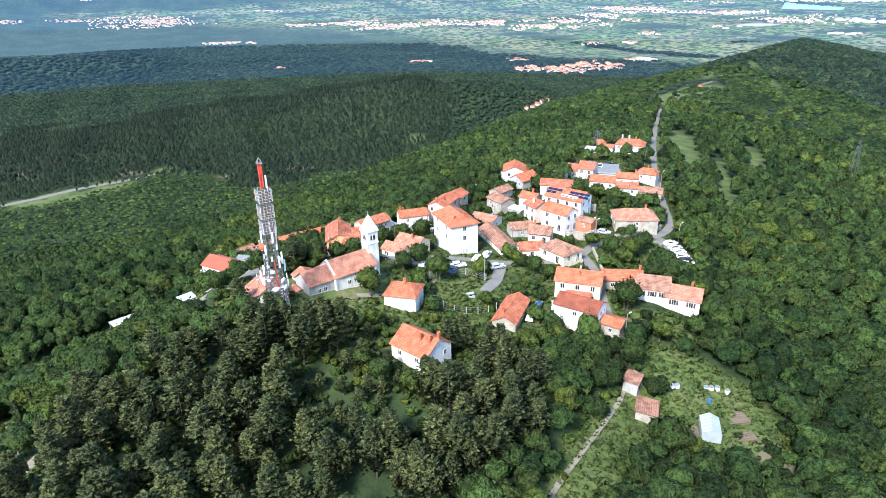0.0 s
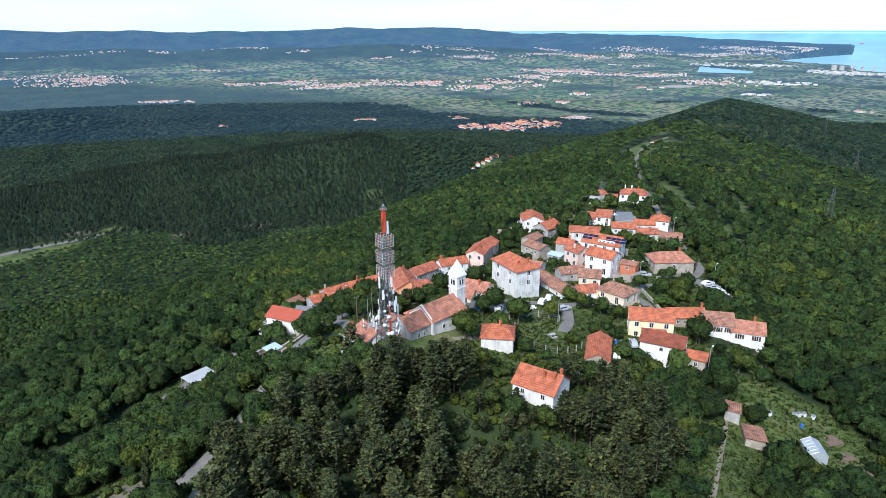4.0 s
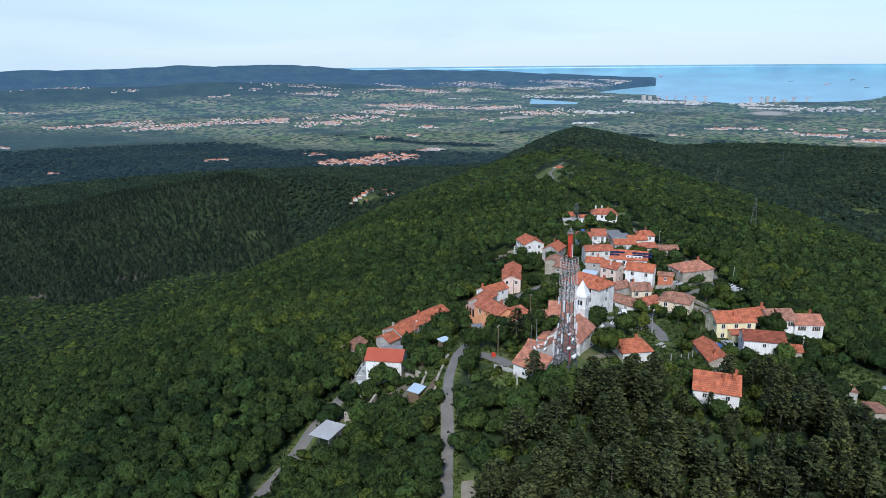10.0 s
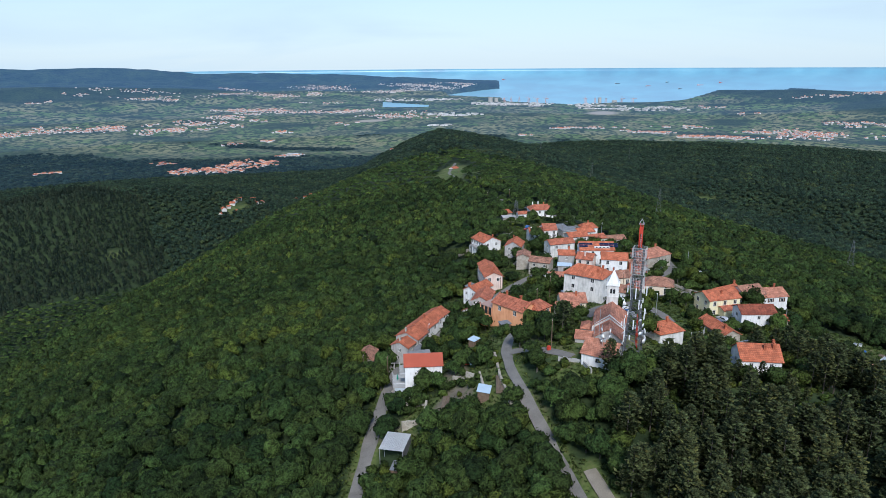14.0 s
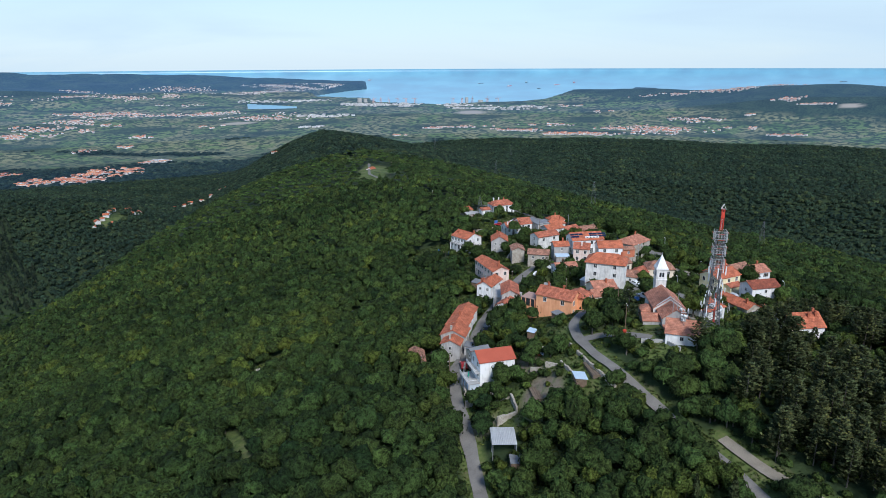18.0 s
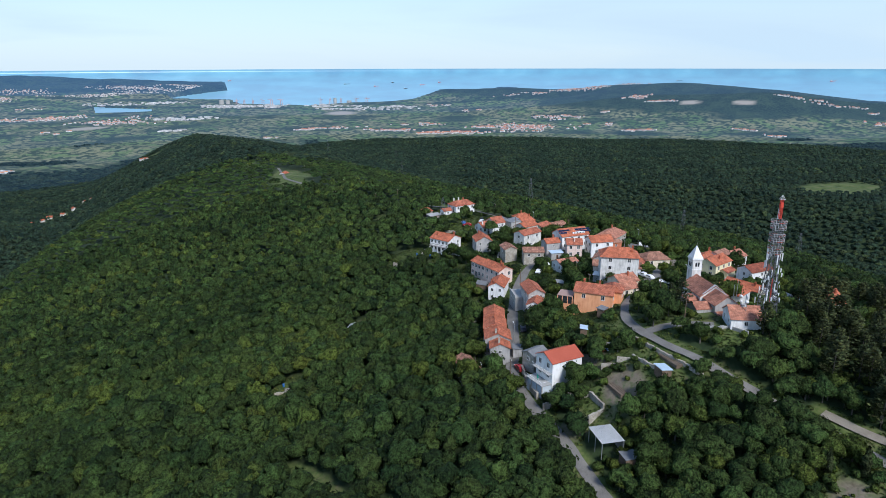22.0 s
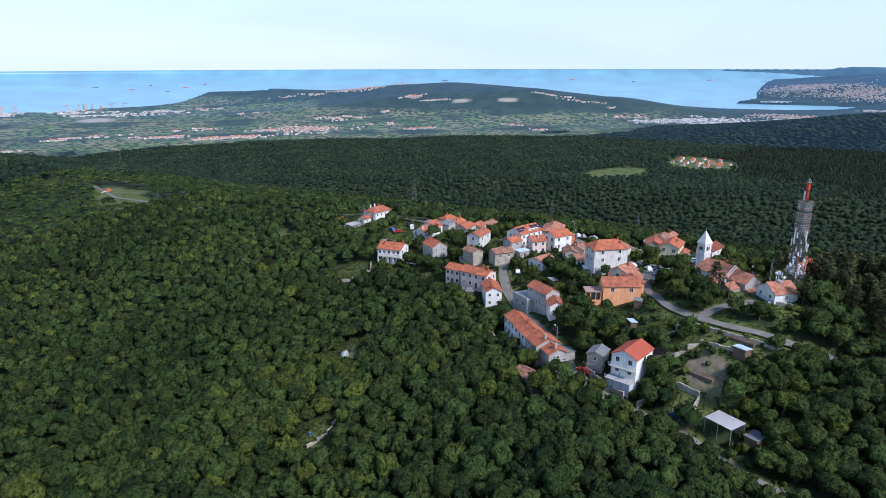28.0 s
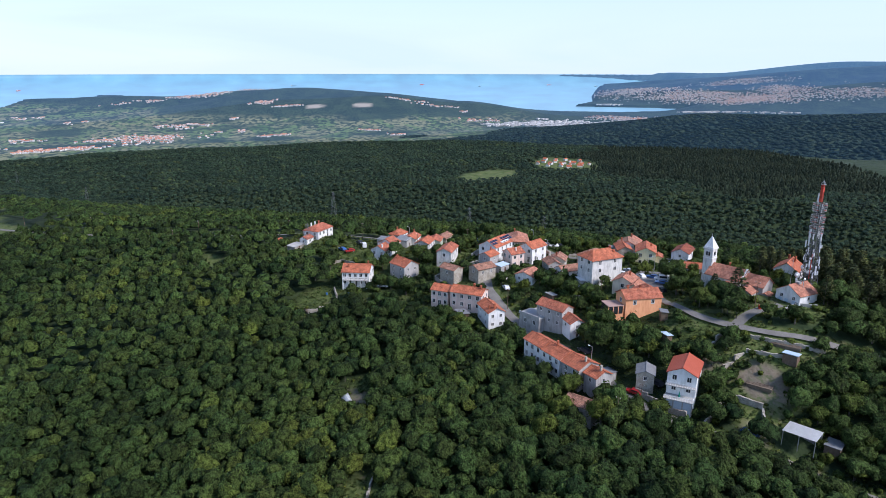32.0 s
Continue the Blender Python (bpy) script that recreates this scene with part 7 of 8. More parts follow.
def tri_mesh(name, v, f, nv, tone, mat):
    """A smooth mesh from corners, triangles, normals and a tone for each corner, quickly."""
    me = bpy.data.meshes.new(name)
    me.vertices.add(len(v))
    me.vertices.foreach_set("co", np.asarray(v, np.float32).ravel())
    me.loops.add(len(f) * 3)
    me.loops.foreach_set("vertex_index", np.asarray(f, np.int32).ravel())
    me.polygons.add(len(f))
    me.polygons.foreach_set("loop_start", np.arange(0, len(f) * 3, 3, dtype=np.int32))
    me.update(calc_edges=True)
    me.materials.append(mat)
    me.polygons.foreach_set("use_smooth", np.ones(len(f), bool))
    me.attributes.new("tone", "FLOAT", "POINT").data.foreach_set("value", np.asarray(tone, np.float32))
    me.attributes.new("custom_normal", "FLOAT_VECTOR", "POINT").data.foreach_set("vector", np.asarray(nv, np.float32).ravel())
    me.update()
    return me


def planted(name, mat, variants, places, sizes, tones, turn):
    """Crowns set at places: rows of x, y, z with sizes (width, height) and a tone each, joined into one mesh."""
    vs_, fs_, ns_, ts_, base_ = [], [], [], [], 0
    pick = rg.integers(0, len(variants), len(places))
    for k, (v, f, nv) in enumerate(variants):
        i = np.where(pick == k)[0]
        c, s = np.cos(turn[i])[:, None], np.sin(turn[i])[:, None]
        w, h = sizes[i, 0][:, None], sizes[i, 1][:, None]
        vs_.append(np.stack([(v[None, :, 0] * c - v[None, :, 1] * s) * w + places[i, 0][:, None], (v[None, :, 0] * s + v[None, :, 1] * c) * w + places[i, 1][:, None], v[None, :, 2] * h + places[i, 2][:, None]], -1).reshape(-1, 3))
        ns_.append(np.stack([nv[None, :, 0] * c - nv[None, :, 1] * s, nv[None, :, 0] * s + nv[None, :, 1] * c, nv[None, :, 2] + 0 * c], -1).reshape(-1, 3))
        fs_.append((f[None] + base_ + (np.arange(len(i)) * len(v))[:, None, None]).reshape(-1, 3))
        ts_.append(np.repeat(tones[i], len(v)))
        base_ += len(i) * len(v)
    return tri_mesh(name, np.concatenate(vs_), np.concatenate(fs_), np.concatenate(ns_), np.concatenate(ts_), mat)


def built_over(x, y, grow=2.2):
    hit = np.zeros(np.shape(x), bool)
    for fx, fy, a, c, turn in FOOT:
        u, v = np.cos(radians(turn)) * (x - fx) + np.sin(radians(turn)) * (y - fy), -np.sin(radians(turn)) * (x - fx) + np.cos(radians(turn)) * (y - fy)
        hit |= (np.abs(u) < a + grow) & (np.abs(v) < c + grow)
    return hit


def pine_share(x, y):
    """Where the black pines stand: on the knoll before the mast, and on two far hills."""
    near = (in_oval(x, y, -26, 92, 46, 24, 12) < 1) & (along(x, y, [(a, c, 0) for a, c in UPPER[:9]])[1] > 0)
    d, az = np.hypot(x - CX, y - CY), np.degrees(np.arctan2(x - CX, y - CY))
    far = ((np.abs(d - 1050 + 70 * waves(x, y, 45, 6)) < 250) & (az + 3 * waves(x, y, 60, 2) > -34) & (az + 4 * waves(x, y, 50, 4) < 8)) | ((az + 4 * waves(x, y, 70, 5) > 99) & (d + 150 * waves(x, y, 60, 8) > 1060) & (d < 1900) & (az < 128))
    return near, far


def scatter(step, x0, x1, y0, y1, keep):
    gx_, gy_ = np.meshgrid(np.arange(x0, x1, step), np.arange(y0, y1, step))
    x = (gx_ + rg.uniform(-0.45, 0.45, gx_.shape) * step).ravel()
    y = (gy_ + rg.uniform(-0.45, 0.45, gy_.shape) * step).ravel()
    k = keep(x, y)
    return x[k], y[k]


FLIGHT = [(0, 0, 0), (-70, 2, 0), (-135, 28, 0), (-185, 72, 0), (-215, 125, 0), (-228, 175, 0), (-212, 235, 0)]


def reach(x, y):
    return along(x, y, FLIGHT)


def wooded(x, y, thin=0.14):
    o = openness(x, y)
    rdist = road_distance(x, y)
    ok = (rg.uniform(0, 1, x.shape) > o * (1 - thin)) & (rdist > 1.3) & ~built_over(x, y)
    green = np.zeros(x.shape, bool)
    for c in CLEAR:
        green |= in_oval(x, y, *c) < 0.8
    tidy = np.zeros(x.shape, bool)
    for c in MEADOWS:
        tidy |= in_oval(x, y, *c) < 0.8
    return ok & ~(green & (rg.uniform(0, 1, x.shape) > np.where(tidy, 0.07, 0.3)))


def view_side(x, y):
    """The side of the flight line that the place lies on."""
    d, side, _ = reach(x, y)
    return (side > 0) | (d < 25)


def ahead(x, y):
    az = np.degrees(np.arctan2(x - CX, y - CY))
    return ((az > -46) | ((az > -72) & (np.hypot(x - CX, y - CY) < 1000))) & (az < 128)


def low_growth(x, y):
    """Young growth below the two houses at the foot of the village."""
    return (in_oval(x, y, -15, 97, 13, 10, 45) < 1) | (in_oval(x, y, -14, 116, 7, 6, 0) < 1)


def tones_for(x, y):
    return np.clip(0.45 + 0.25 * waves(x, y, 23) + rg.normal(0, 0.22, x.shape), 0, 1)


# near woods
nx, ny = scatter(3.35, -260, 200, 20, 480, lambda x, y: (reach(x, y)[0] < 240) & view_side(x, y) & ~((x > 60) & (y < 60)))
k = wooded(nx, ny)
nx, ny = nx[k], ny[k]
pn, _ = pine_share(nx, ny)
near_d = reach(nx, ny)[0]
bx, by = nx[~pn], ny[~pn]
FINE = [broad_crown(s, 3, 56, 0.105, low=-0.12) for s in range(9)]
VAR = [broad_crown(30 + s, 2, 30, 0.13, low=-0.12) for s in range(7)]
THIN = [broad_crown(60 + s, 1, 10, 0.2, low=0.0) for s in range(6)]
SHRUB = [broad_crown(70 + s, 2, 26, 0.15, low=-0.5) for s in range(6)]
z = land(bx, by)
vil = openness(bx, by) > 0.3
w = (2.2 + 1.8 * rg.uniform(0, 1, len(bx)) ** 1.6) * np.where(vil, 0.8, 1.0)
h = w * rg.uniform(0.95, 1.45, len(bx))
foot = np.where(vil, 0.4, 0.7 + rg.uniform(0, 1.2, len(bx)))
h = np.where(low_growth(bx, by), np.minimum(h, 1.6), h)
dist_b = reach(bx, by)[0]
for sel, var in (((dist_b >= 70) & (dist_b < 170), FINE), (dist_b >= 170, VAR), (dist_b < 70, THIN)):
    me = planted("broadleaf_wood", LEAF, var, np.stack([bx, by, z + foot], -1)[sel], np.stack([w, h], -1)[sel], tones_for(bx[sel], by[sel]), rg.uniform(0, 6.28, sel.sum()))
    tagged(new("broadleaf_wood", me), "dense green oak and hornbeam wood on the slope", "woodland", kind="stuff")
# their trunks, where the wood opens
edge = np.where(openness(bx, by) > 0.05)[0]
tv = []
for i in edge[:900]:
    r0 = 0.14
    for a in range(3):
        p, q = 2.094 * a, 2.094 * (a + 1)
        tv.append([(bx[i] + r0 * math.cos(p), by[i] + r0 * math.sin(p), z[i] - 0.5), (bx[i] + r0 * math.cos(q), by[i] + r0 * math.sin(q), z[i] - 0.5), (bx[i] + r0 * 0.6 * math.cos(q), by[i] + r0 * 0.6 * math.sin(q), z[i] + foot[i] + h[i] * 0.5), (bx[i] + r0 * 0.6 * math.cos(p), by[i] + r0 * 0.6 * math.sin(p), z[i] + foot[i] + h[i] * 0.5)])
tagged(new("wood_trunks", quad_mesh("wood_trunks", np.array(tv), [BARK])), "grey brown trunks at the edge of the wood", "woodland", kind="stuff")

# single trees: pines on the knoll
PINES, PINE_RAW = [], []
for s in range(5):
    q, q_tone = pine_crown(12, 6, 40 + s, 0.048)
    tr_ = bmesh.new()
    rod(tr_, (0, 0, -0.06), (0, 0, 0.45), 0.017, 0.011, 6)
    rod(tr_, (0, 0, 0.45), (0, 0, 0.97), 0.011, 0.002, 6)
    q, q_nor = dressed(q, (0, 0, 0.45), 0.6, 0.6)
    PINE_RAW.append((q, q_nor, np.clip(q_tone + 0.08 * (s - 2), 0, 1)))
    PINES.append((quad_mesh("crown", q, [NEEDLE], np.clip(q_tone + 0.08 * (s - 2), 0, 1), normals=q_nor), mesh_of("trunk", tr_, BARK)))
px, py = nx[pn], ny[pn]
k = rg.uniform(0, 1, len(px)) < 0.62
px, py = px[k], py[k]
order = np.argsort(reach(px, py)[0])
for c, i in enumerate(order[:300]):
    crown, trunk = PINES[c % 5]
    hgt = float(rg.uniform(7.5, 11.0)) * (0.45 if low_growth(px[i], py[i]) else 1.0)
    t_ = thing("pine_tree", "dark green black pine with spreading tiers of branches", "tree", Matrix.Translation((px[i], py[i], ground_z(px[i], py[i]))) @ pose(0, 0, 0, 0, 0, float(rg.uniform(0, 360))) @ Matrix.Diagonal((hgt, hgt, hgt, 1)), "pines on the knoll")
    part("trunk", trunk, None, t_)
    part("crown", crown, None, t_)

# the rest of them, farther back
pq, pnor, ptone = [], [], []
for c, i in enumerate(order[300:]):
    q, q_nor, q_tone = PINE_RAW[c % 5]
    hgt, a = float(rg.uniform(7.5, 11.0)) * (0.45 if low_growth(px[i], py[i]) else 1.0), float(rg.uniform(0, 6.28))
    turn_ = np.array([[math.cos(a), math.sin(a), 0], [-math.sin(a), math.cos(a), 0], [0, 0, 1.0]])
    pq.append((q @ turn_) * hgt + (px[i], py[i], ground_z(px[i], py[i])))
    pnor.append(q_nor @ turn_)
    ptone.append(q_tone)
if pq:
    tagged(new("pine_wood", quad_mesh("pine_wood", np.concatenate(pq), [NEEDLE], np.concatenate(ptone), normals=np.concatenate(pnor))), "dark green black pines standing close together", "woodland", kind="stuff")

# single broadleaf trees and shrubs of the village
BROAD = []
for s in range(6):
    v, f, nv = broad_crown(90 + s, 3, 330, 0.085, 14, -0.6, 0.06)
    tr_ = bmesh.new()
    rod(tr_, (0, 0, -0.9), (0, 0, 0.45), 0.075, 0.05, 7)
    for a in range(4):
        rod(tr_, (0, 0, 0.1), (0.4 * math.cos(1.6 * a + s), 0.4 * math.sin(1.6 * a + s), 0.55), 0.035, 0.012, 5)
    BROAD.append((tri_mesh("crown", v, f, nv, np.full(len(v), 0.42 + 0.11 * s), LEAF), mesh_of("trunk", tr_, BARK)))


def tree(x, y, w, kind, label="round green broadleaf tree in the village", lift=0.75, group="village trees", name="tree"):
    crown, trunk = BROAD[kind % 6]
    t_ = thing(name, label, "tree", Matrix.Translation((x, y, ground_z(x, y) + w * lift)) @ pose(0, 0, 0, 0, 0, 57.0 * kind) @ Matrix.Diagonal((w, w, w * 1.15, 1)), group)
    part("trunk", trunk, None, t_)
    part("crown", crown, None, t_)


for x, y, w, kd in ((-6, 152, 3.2, 1), (-1, 147, 3.6, 3), (-10, 149, 2.6, 0), (-17, 133, 3.4, 4), (20, 160, 2.2, 5), (24, 155, 2.6, 2), (28, 152, 2.2, 3), (48, 170, 3.0, 2), (53, 168, 3.2, 5), (50, 163, 3.0, 4), (57, 172, 2.8, 1), (60, 177, 2.6, 0), (44, 176, 2.4, 3), (10, 136, 2.0, 4), (-18, 178, 3.0, 0), (-12, 180, 3.2, 2), (-6, 184, 3.2, 1), (0, 188, 3.3, 3), (-14, 188, 2.6, 4), (8, 192, 2.8, 0), (4, 198, 2.4, 5), (-40, 182, 3.4, 1), (-34, 180, 3.6, 0), (-46, 178, 3.2, 2)):
    tree(x, y, w, kd)
for x, y, w, kd in ((-36, 186, 3.0, 3), (-42, 174, 3.0, 4), (-50, 172, 2.6, 5), (-70, 176, 2.8, 4), (-60, 203, 3.4, 3), (-57, 195, 3.4, 4), (-70, 190, 3.8, 5), (-66, 199, 3.6, 5), (-72, 204, 3.6, 5), (-15, 222, 3.2, 5), (-8, 226, 3.0, 2), (12, 205, 2.4, 1), (36, 232, 3.4, 0), (44, 236, 3.2, 2), (26, 232, 3.0, 1), (46, 228, 2.8, 3), (22, 250, 3.0, 1), (16, 240, 3.4, 0), (48, 218, 2.8, 2), (55, 217, 3.0, 4), (61, 213, 2.8, 3), (84, 214, 4.6, 0), (86, 203, 4.2, 1), (80, 190, 3.2, 2)):
    tree(x, y, w, kd)
for x, y, w, kd in ((92, 228, 4.2, 3), (55, 276, 3.0, 2), (46, 272, 3.2, 1), (38, 277, 3.0, 0), (70, 296, 3.0, 3), (92, 291, 2.8, 4), (44, 139, 3.4, 0), (66, 148, 2.8, 5), (49, 127, 3.0, 4), (58, 130, 2.8, 2), (66, 134, 3.0, 3), (25, 122, 2.6, 5), (33, 121, 2.4, 2), (40, 118, 3.2, 0), (18, 118, 2.8, 4), (8, 116, 3.0, 1), (2, 121, 2.2, 3), (-15, 119, 2.4, 5), (-70, 158, 1.8, 3), (-53, 164, 2.0, 4), (-73, 141, 2.2, 3)):
    tree(x, y, w, kd)
for x, y, w, kd in ((-85, 137, 3.0, 1), (-77, 133, 3.0, 4), (-70, 126, 3.2, 2), (-52, 134, 2.6, 1), (-46, 147, 2.8, 0), (-36, 149, 2.8, 1), (-31, 147, 2.6, 3), (-33, 153, 2.2, 4), (-27, 151, 2.8, 0), (-23, 155, 3.0, 1), (-20, 152, 2.6, 3)):
    tree(x, y, w, kd)
for x, y, hgt in ((-36, 142.5, 9.5), (-30, 146.5, 6.5), (-43, 121, 8.5), (44.5, 138.5, 8.0)):
    crown, trunk = PINES[int(abs(x)) % 5]
    t_ = thing("pine_tree", "dark conifer standing alone beside the lane", "tree", Matrix.Translation((x, y, ground_z(x, y))) @ Matrix.Diagonal((hgt, hgt, hgt, 1)), "conifers in the village")
    part("trunk", trunk, None, t_)
    part("crown", crown, None, t_)

# the grove between the two lanes
for i in range(120):
    x, y = float(rg.uniform(-100, -58)), float(rg.uniform(98, 152))
    p = (np.array([x]), np.array([y]))
    if road_distance(*p)[0] > 2.2 and not built_over(*p, 2.0)[0] and in_oval(*p, -55, 147, 9, 20, -28)[0] > 1 and in_oval(*p, -66, 149, 11, 8, 30)[0] > 1 and in_oval(*p, -89, 99, 9, 6, 30)[0] > 1 and in_oval(*p, -84, 144, 5, 5, 45)[0] > 1:
        tree(x, y, float(rg.uniform(2.0, 3.1)), i, "leafy oak in the grove between the lanes", 0.6, "trees of the grove")
# small trees before the house beside the pines
for x, y, w, kd in ((-80.5, 137.5, 2.8, 1), (-77.5, 140.5, 2.6, 4), (-84, 135.5, 2.9, 2), (-88.5, 136.5, 2.8, 3)):
    tree(x, y, w, kd, "leafy oak in the grove between the lanes", 0.6, "trees of the grove")
for x, y, w, kd in ((-12, 100.5, 2.6, 1), (-6.5, 98.5, 2.5, 4), (-1, 99.5, 2.7, 2), (4.5, 103, 2.5, 0), (-16, 105, 2.4, 3), (6.5, 108, 2.3, 5)):
    tree(x, y, w, kd, "broadleaf tree below the steep-roofed house", 0.55)

for x, y, w in ((-88.5, 146.5, 1.5), (-87, 143.6, 1.7), (-85.8, 146, 1.2), (-83.2, 142.6, 1.6), (-80.4, 142.0, 1.5), (-78.2, 144.0, 1.7), (-80.5, 139, 2.2), (-85.5, 137.5, 2.0), (-88, 140, 1.9)):
    tree(x, y, w, int(w * 10), "leafy shrub beside the white canopy", 0.3, "shrubs by the canopy", "shrub")

# two cypresses by the gate
CYP = []
for s in range(2):
    r = np.random.default_rng(300 + s)
    k = 420
    zz, aa = r.uniform(0.03, 1, k), r.uniform(0, 6.28, k)
    rad = 0.13 * np.sin(np.clip(zz * 1.05, 0, 1) * math.pi) ** 0.55 * r.uniform(0.75, 1.1, k) * (1 - 0.35 * zz)
    q = sprays(np.stack([rad * np.cos(aa), rad * np.sin(aa), zz], -1), np.stack([np.cos(aa), np.sin(aa), 0.4 + 0 * aa], -1), 0.035, r)
    q, q_nor = dressed(q, (0, 0, 0.4), 0.7, 0.3)
    CYP.append(quad_mesh("crown", q, [NEEDLE], np.full(len(q) * 4, 0.22), normals=q_nor))
for s, (x, y, hgt) in enumerate(((-79, 98, 7.0), (-80.5, 104, 6.4))):
    t_ = thing("cypress", "slim dark green cypress beside the road", "tree", Matrix.Translation((x, y, ground_z(x, y))) @ Matrix.Diagonal((hgt, hgt, hgt, 1)), "cypresses by the gate")
    part("trunk", rod(bmesh.new(), (0, 0, -0.08), (0, 0, 0.7), 0.02, 0.008, 6), BARK, t_)
    part("crown", CYP[s], None, t_)

# shrubs on the terraces beside the lanes
for i in range(46):
    x, y = float(rg.uniform(-80, -38)), float(rg.uniform(126, 172))
    if road_distance(np.array([x]), np.array([y]))[0] > 1.2 and not built_over(np.array([x]), np.array([y]), 1.5)[0]:
        tree(x, y, float(rg.uniform(0.7, 1.5)), i, "low green shrub on the terraced slope", 0.1, "shrubs on the terraces", "shrub")

# hedges, shrubs and young trees of the gardens, too many to count
sx_, sy_ = scatter(2.3, -95, 80, 84, 285, lambda x, y: ((openness(x, y) > 0.25) | pine_share(x, y)[0]) & (road_distance(x, y) > 1.0) & ~built_over(x, y, 1.3))
lawn = np.zeros(sx_.shape, bool)
for c in MEADOWS + [(5, 143, 9, 9, 0), (64, 178, 9, 9, 0), (-22, 128, 7, 5, 40), (-70, 150, 6, 5, 0), (3, 158, 12, 5, 0)]:
    lawn |= in_oval(sx_, sy_, *c) < 0.85
k = rg.uniform(0, 1, sx_.shape) < np.where(lawn, np.where(sy_ < 126, 0.4, 0.13), np.where(low_growth(sx_, sy_) | (sy_ < 126), 0.8, 0.40 + 0.3 * waves(sx_, sy_, 7)))
sx_, sy_ = sx_[k], sy_[k]
w = rg.uniform(0.5, 1.5, len(sx_)) * np.where(lawn[k], 0.6, 1.0)
me = planted("garden_shrubs", LEAF, SHRUB, np.stack([sx_, sy_, land(sx_, sy_) - 0.1], -1), np.stack([w, w * rg.uniform(0.9, 1.4, len(sx_))], -1), np.clip(tones_for(sx_, sy_) + 0.3, 0, 1), rg.uniform(0, 6.28, len(sx_)))
tagged(new("garden_shrubs", me), "bright green shrubs and hedges between the houses", "shrubs", kind="stuff")

# tussocks and weeds on the open ground
tx_, ty_ = scatter(0.8, -100, 100, 78, 300, lambda x, y: ((openness(x, y) > 0.25) | built_over(x, y, 7.0)) & (road_distance(x, y) > 0.3) & ~built_over(x, y, 0.2) & (bare(x, y) < 0.4))
k = rg.uniform(0, 1, len(tx_)) < 0.75
tx_, ty_ = tx_[k], ty_[k]
TUFT = []
for q in range(5):
    r = np.random.default_rng(400 + q)
    p = leaves_at(np.stack([*r.normal(0, 0.5, (2, 7)), r.uniform(0.15, 0.5, 7)], -1), np.tile((0.0, 0.0, 1.0), (7, 1)), 0.5, r).reshape(-1, 3)
    nn = np.tile((0.0, 0.0, 1.0), (21, 1)) + r.normal(0, 0.4, (21, 3))
    TUFT.append((p, np.arange(21).reshape(-1, 3), nn / np.linalg.norm(nn, axis=1, keepdims=True)))
w = rg.uniform(0.25, 0.65, len(tx_))
me = planted("grass_tussocks", GRASS, TUFT, np.stack([tx_, ty_, land(tx_, ty_)], -1), np.stack([w, w], -1), np.clip(0.45 + 0.4 * waves(tx_, ty_, 6) + rg.normal(0, 0.2, len(tx_)), 0, 1), rg.uniform(0, 6.28, len(tx_)))
tagged(new("grass_tussocks", me), "rough grass and weeds of the gardens and meadows", "grass", kind="stuff")

# middle woods
MID = [broad_crown(20 + q, 2, 5, 0.18, low=0.0) for q in range(7)]
FAR = [broad_crown(40 + q, 2, 0, lobes=6, low=0.35) for q in range(6)]
for step, d0, d1, var, wide in ((4.7, 238, 430, MID, (2.4, 3.9)), (6.2, 425, 660, FAR, (3.2, 5.0))):
    mx, my = scatter(step, -760, 620, 60, 860, lambda x, y: (reach(x, y)[0] >= d0) & (reach(x, y)[0] < d1) & ahead(x, y))
    k = (rg.uniform(0, 1, mx.shape) > openness(mx, my)) & (road_distance(mx, my) > 2) & ~built_over(mx, my)
    mx, my = mx[k], my[k]
    k = ~pine_share(mx, my)[1]
    mx, my = mx[k], my[k]
    w = rg.uniform(*wide, len(mx))
    me = planted("hill_wood", HILL_LEAF, var, np.stack([mx, my, land(mx, my) + 1.5], -1), np.stack([w, w * rg.uniform(1.1, 1.6, len(mx))], -1), tones_for(mx, my), rg.uniform(0, 6.28, len(mx)))
    tagged(new("hill_wood", me), "green broadleaf wood covering the long ridge", "woodland", kind="stuff")

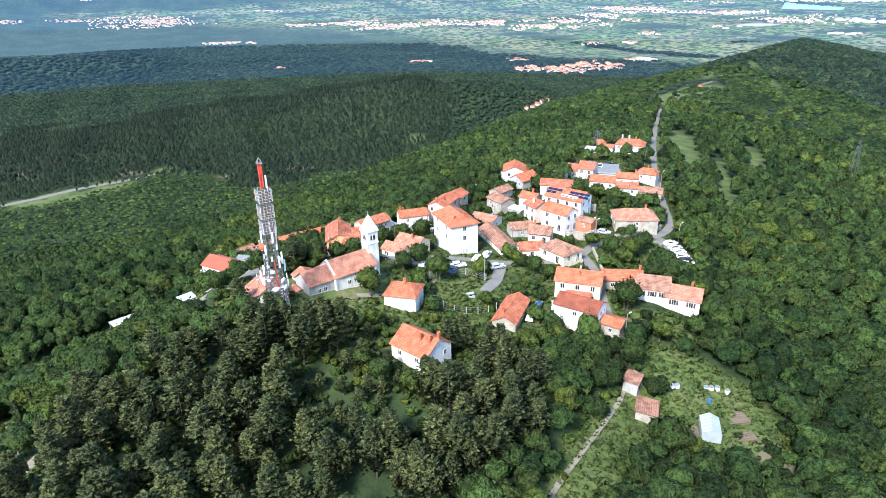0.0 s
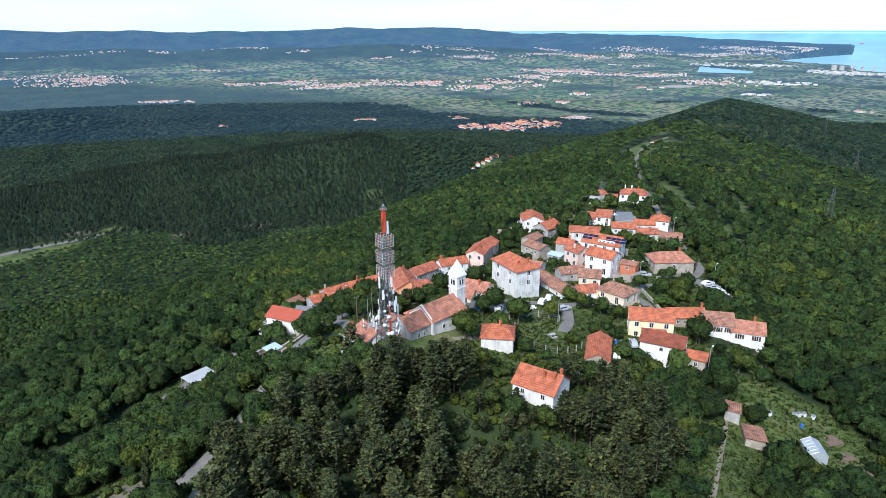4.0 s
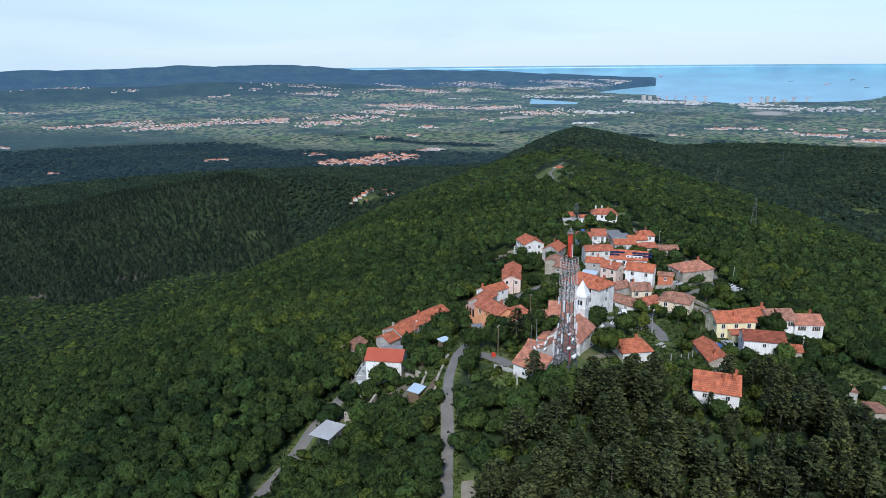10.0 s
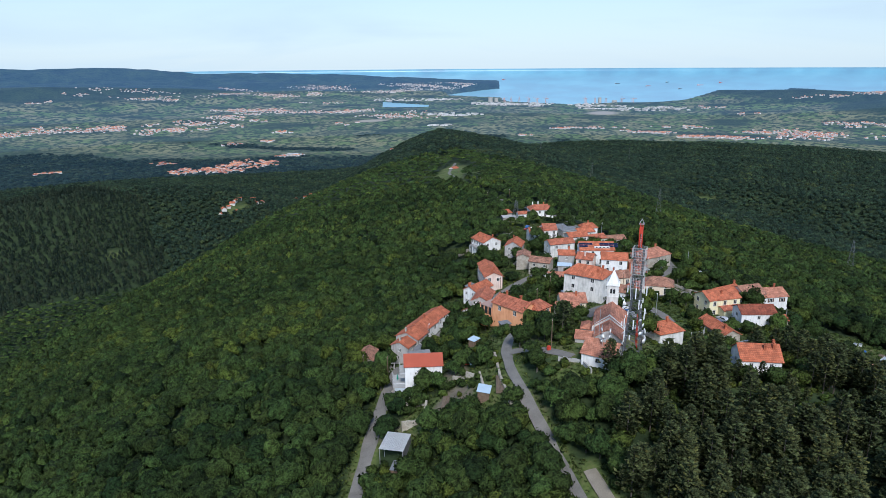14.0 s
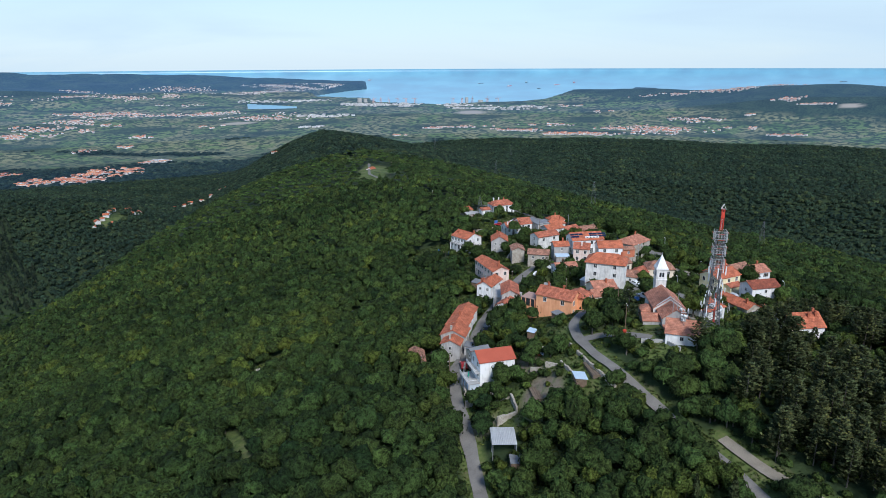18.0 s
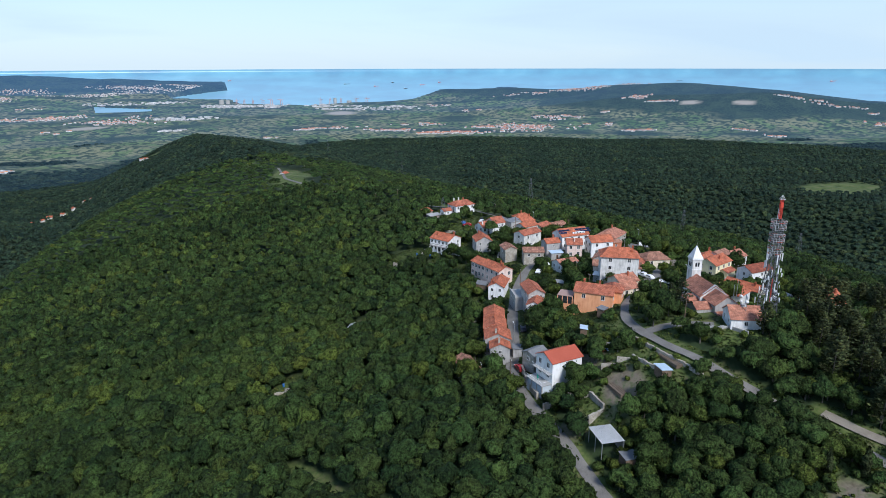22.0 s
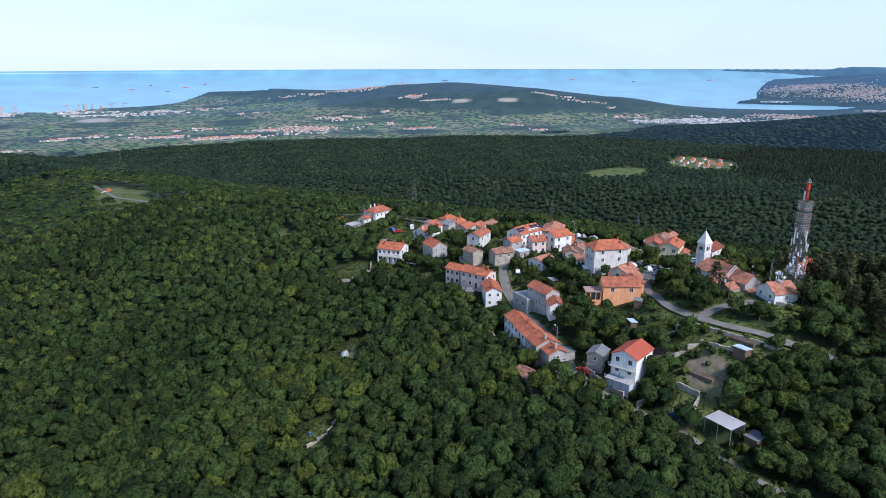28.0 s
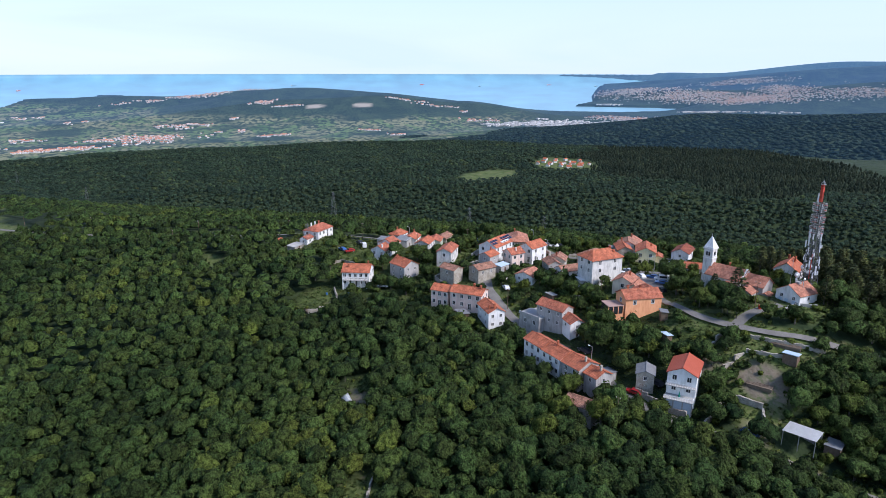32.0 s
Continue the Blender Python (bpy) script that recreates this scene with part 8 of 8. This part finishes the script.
# far woods, out to 1900 m
fx, fy = scatter(8.2, -1200, 1800, -800, 2000, lambda x, y: (reach(x, y)[0] >= 650) & (np.hypot(x - CX, y - CY) < 1900) & ahead(x, y))
k = (rg.uniform(0, 1, fx.shape) > np.maximum(openness(fx, fy) * (np.hypot(fx - CX, fy - CY) < 1750), fields(fx, fy) * 0.9))
fx, fy = fx[k], fy[k]
_, pf = pine_share(fx, fy)
DOME = [broad_crown(50 + q, 1, 0, lobes=5, low=0.0, rough=0.1) for q in range(6)]
CONE = [(v * (0.8, 0.8, 1.7), f, nv) for v, f, nv in (broad_crown(80 + q, 1, 0, lobes=3, low=0.0, rough=0.1) for q in range(4))]
qx, qy = scatter(6.6, -800, 1400, -600, 1500, lambda x, y: pine_share(x, y)[1] & (reach(x, y)[0] >= 300))
k = rg.uniform(0, 1, qx.shape) > np.maximum(openness(qx, qy), 0.06)
qx, qy = qx[k], qy[k]
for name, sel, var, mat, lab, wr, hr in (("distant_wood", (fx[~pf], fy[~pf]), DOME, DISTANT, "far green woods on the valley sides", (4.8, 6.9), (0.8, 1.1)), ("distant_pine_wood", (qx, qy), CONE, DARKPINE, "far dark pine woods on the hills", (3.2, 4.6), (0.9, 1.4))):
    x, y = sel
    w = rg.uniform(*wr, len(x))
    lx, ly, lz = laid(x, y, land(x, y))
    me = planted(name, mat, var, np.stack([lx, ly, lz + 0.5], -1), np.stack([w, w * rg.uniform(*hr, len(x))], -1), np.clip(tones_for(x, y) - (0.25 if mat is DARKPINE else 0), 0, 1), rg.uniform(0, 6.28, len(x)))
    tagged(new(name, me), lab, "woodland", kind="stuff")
# the woods of the valley beyond, 1900 to 3700 m off
ux, uy = scatter(22, -2700, 3600, -2200, 3600, lambda x, y: (np.hypot(x - CX, y - CY) >= 1880) & (np.hypot(x - CX, y - CY) < 3700) & ahead(x, y))
k = rg.uniform(0, 1, ux.shape) > np.minimum(fields(ux, uy) * 2.5, 1)
ux, uy = ux[k], uy[k]
w = rg.uniform(13, 18, len(ux)) * drawn_in(np.hypot(ux - CX, uy - CY)) / np.hypot(ux - CX, uy - CY)
lx, ly, lz = laid(ux, uy, land(ux, uy))
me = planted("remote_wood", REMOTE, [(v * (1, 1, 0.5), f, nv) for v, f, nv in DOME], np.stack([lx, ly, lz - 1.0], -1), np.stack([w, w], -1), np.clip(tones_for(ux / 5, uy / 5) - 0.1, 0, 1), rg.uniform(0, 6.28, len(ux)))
tagged(new("remote_wood", me), "dark woods of the broad valley under painted blue haze", "woodland", kind="stuff")
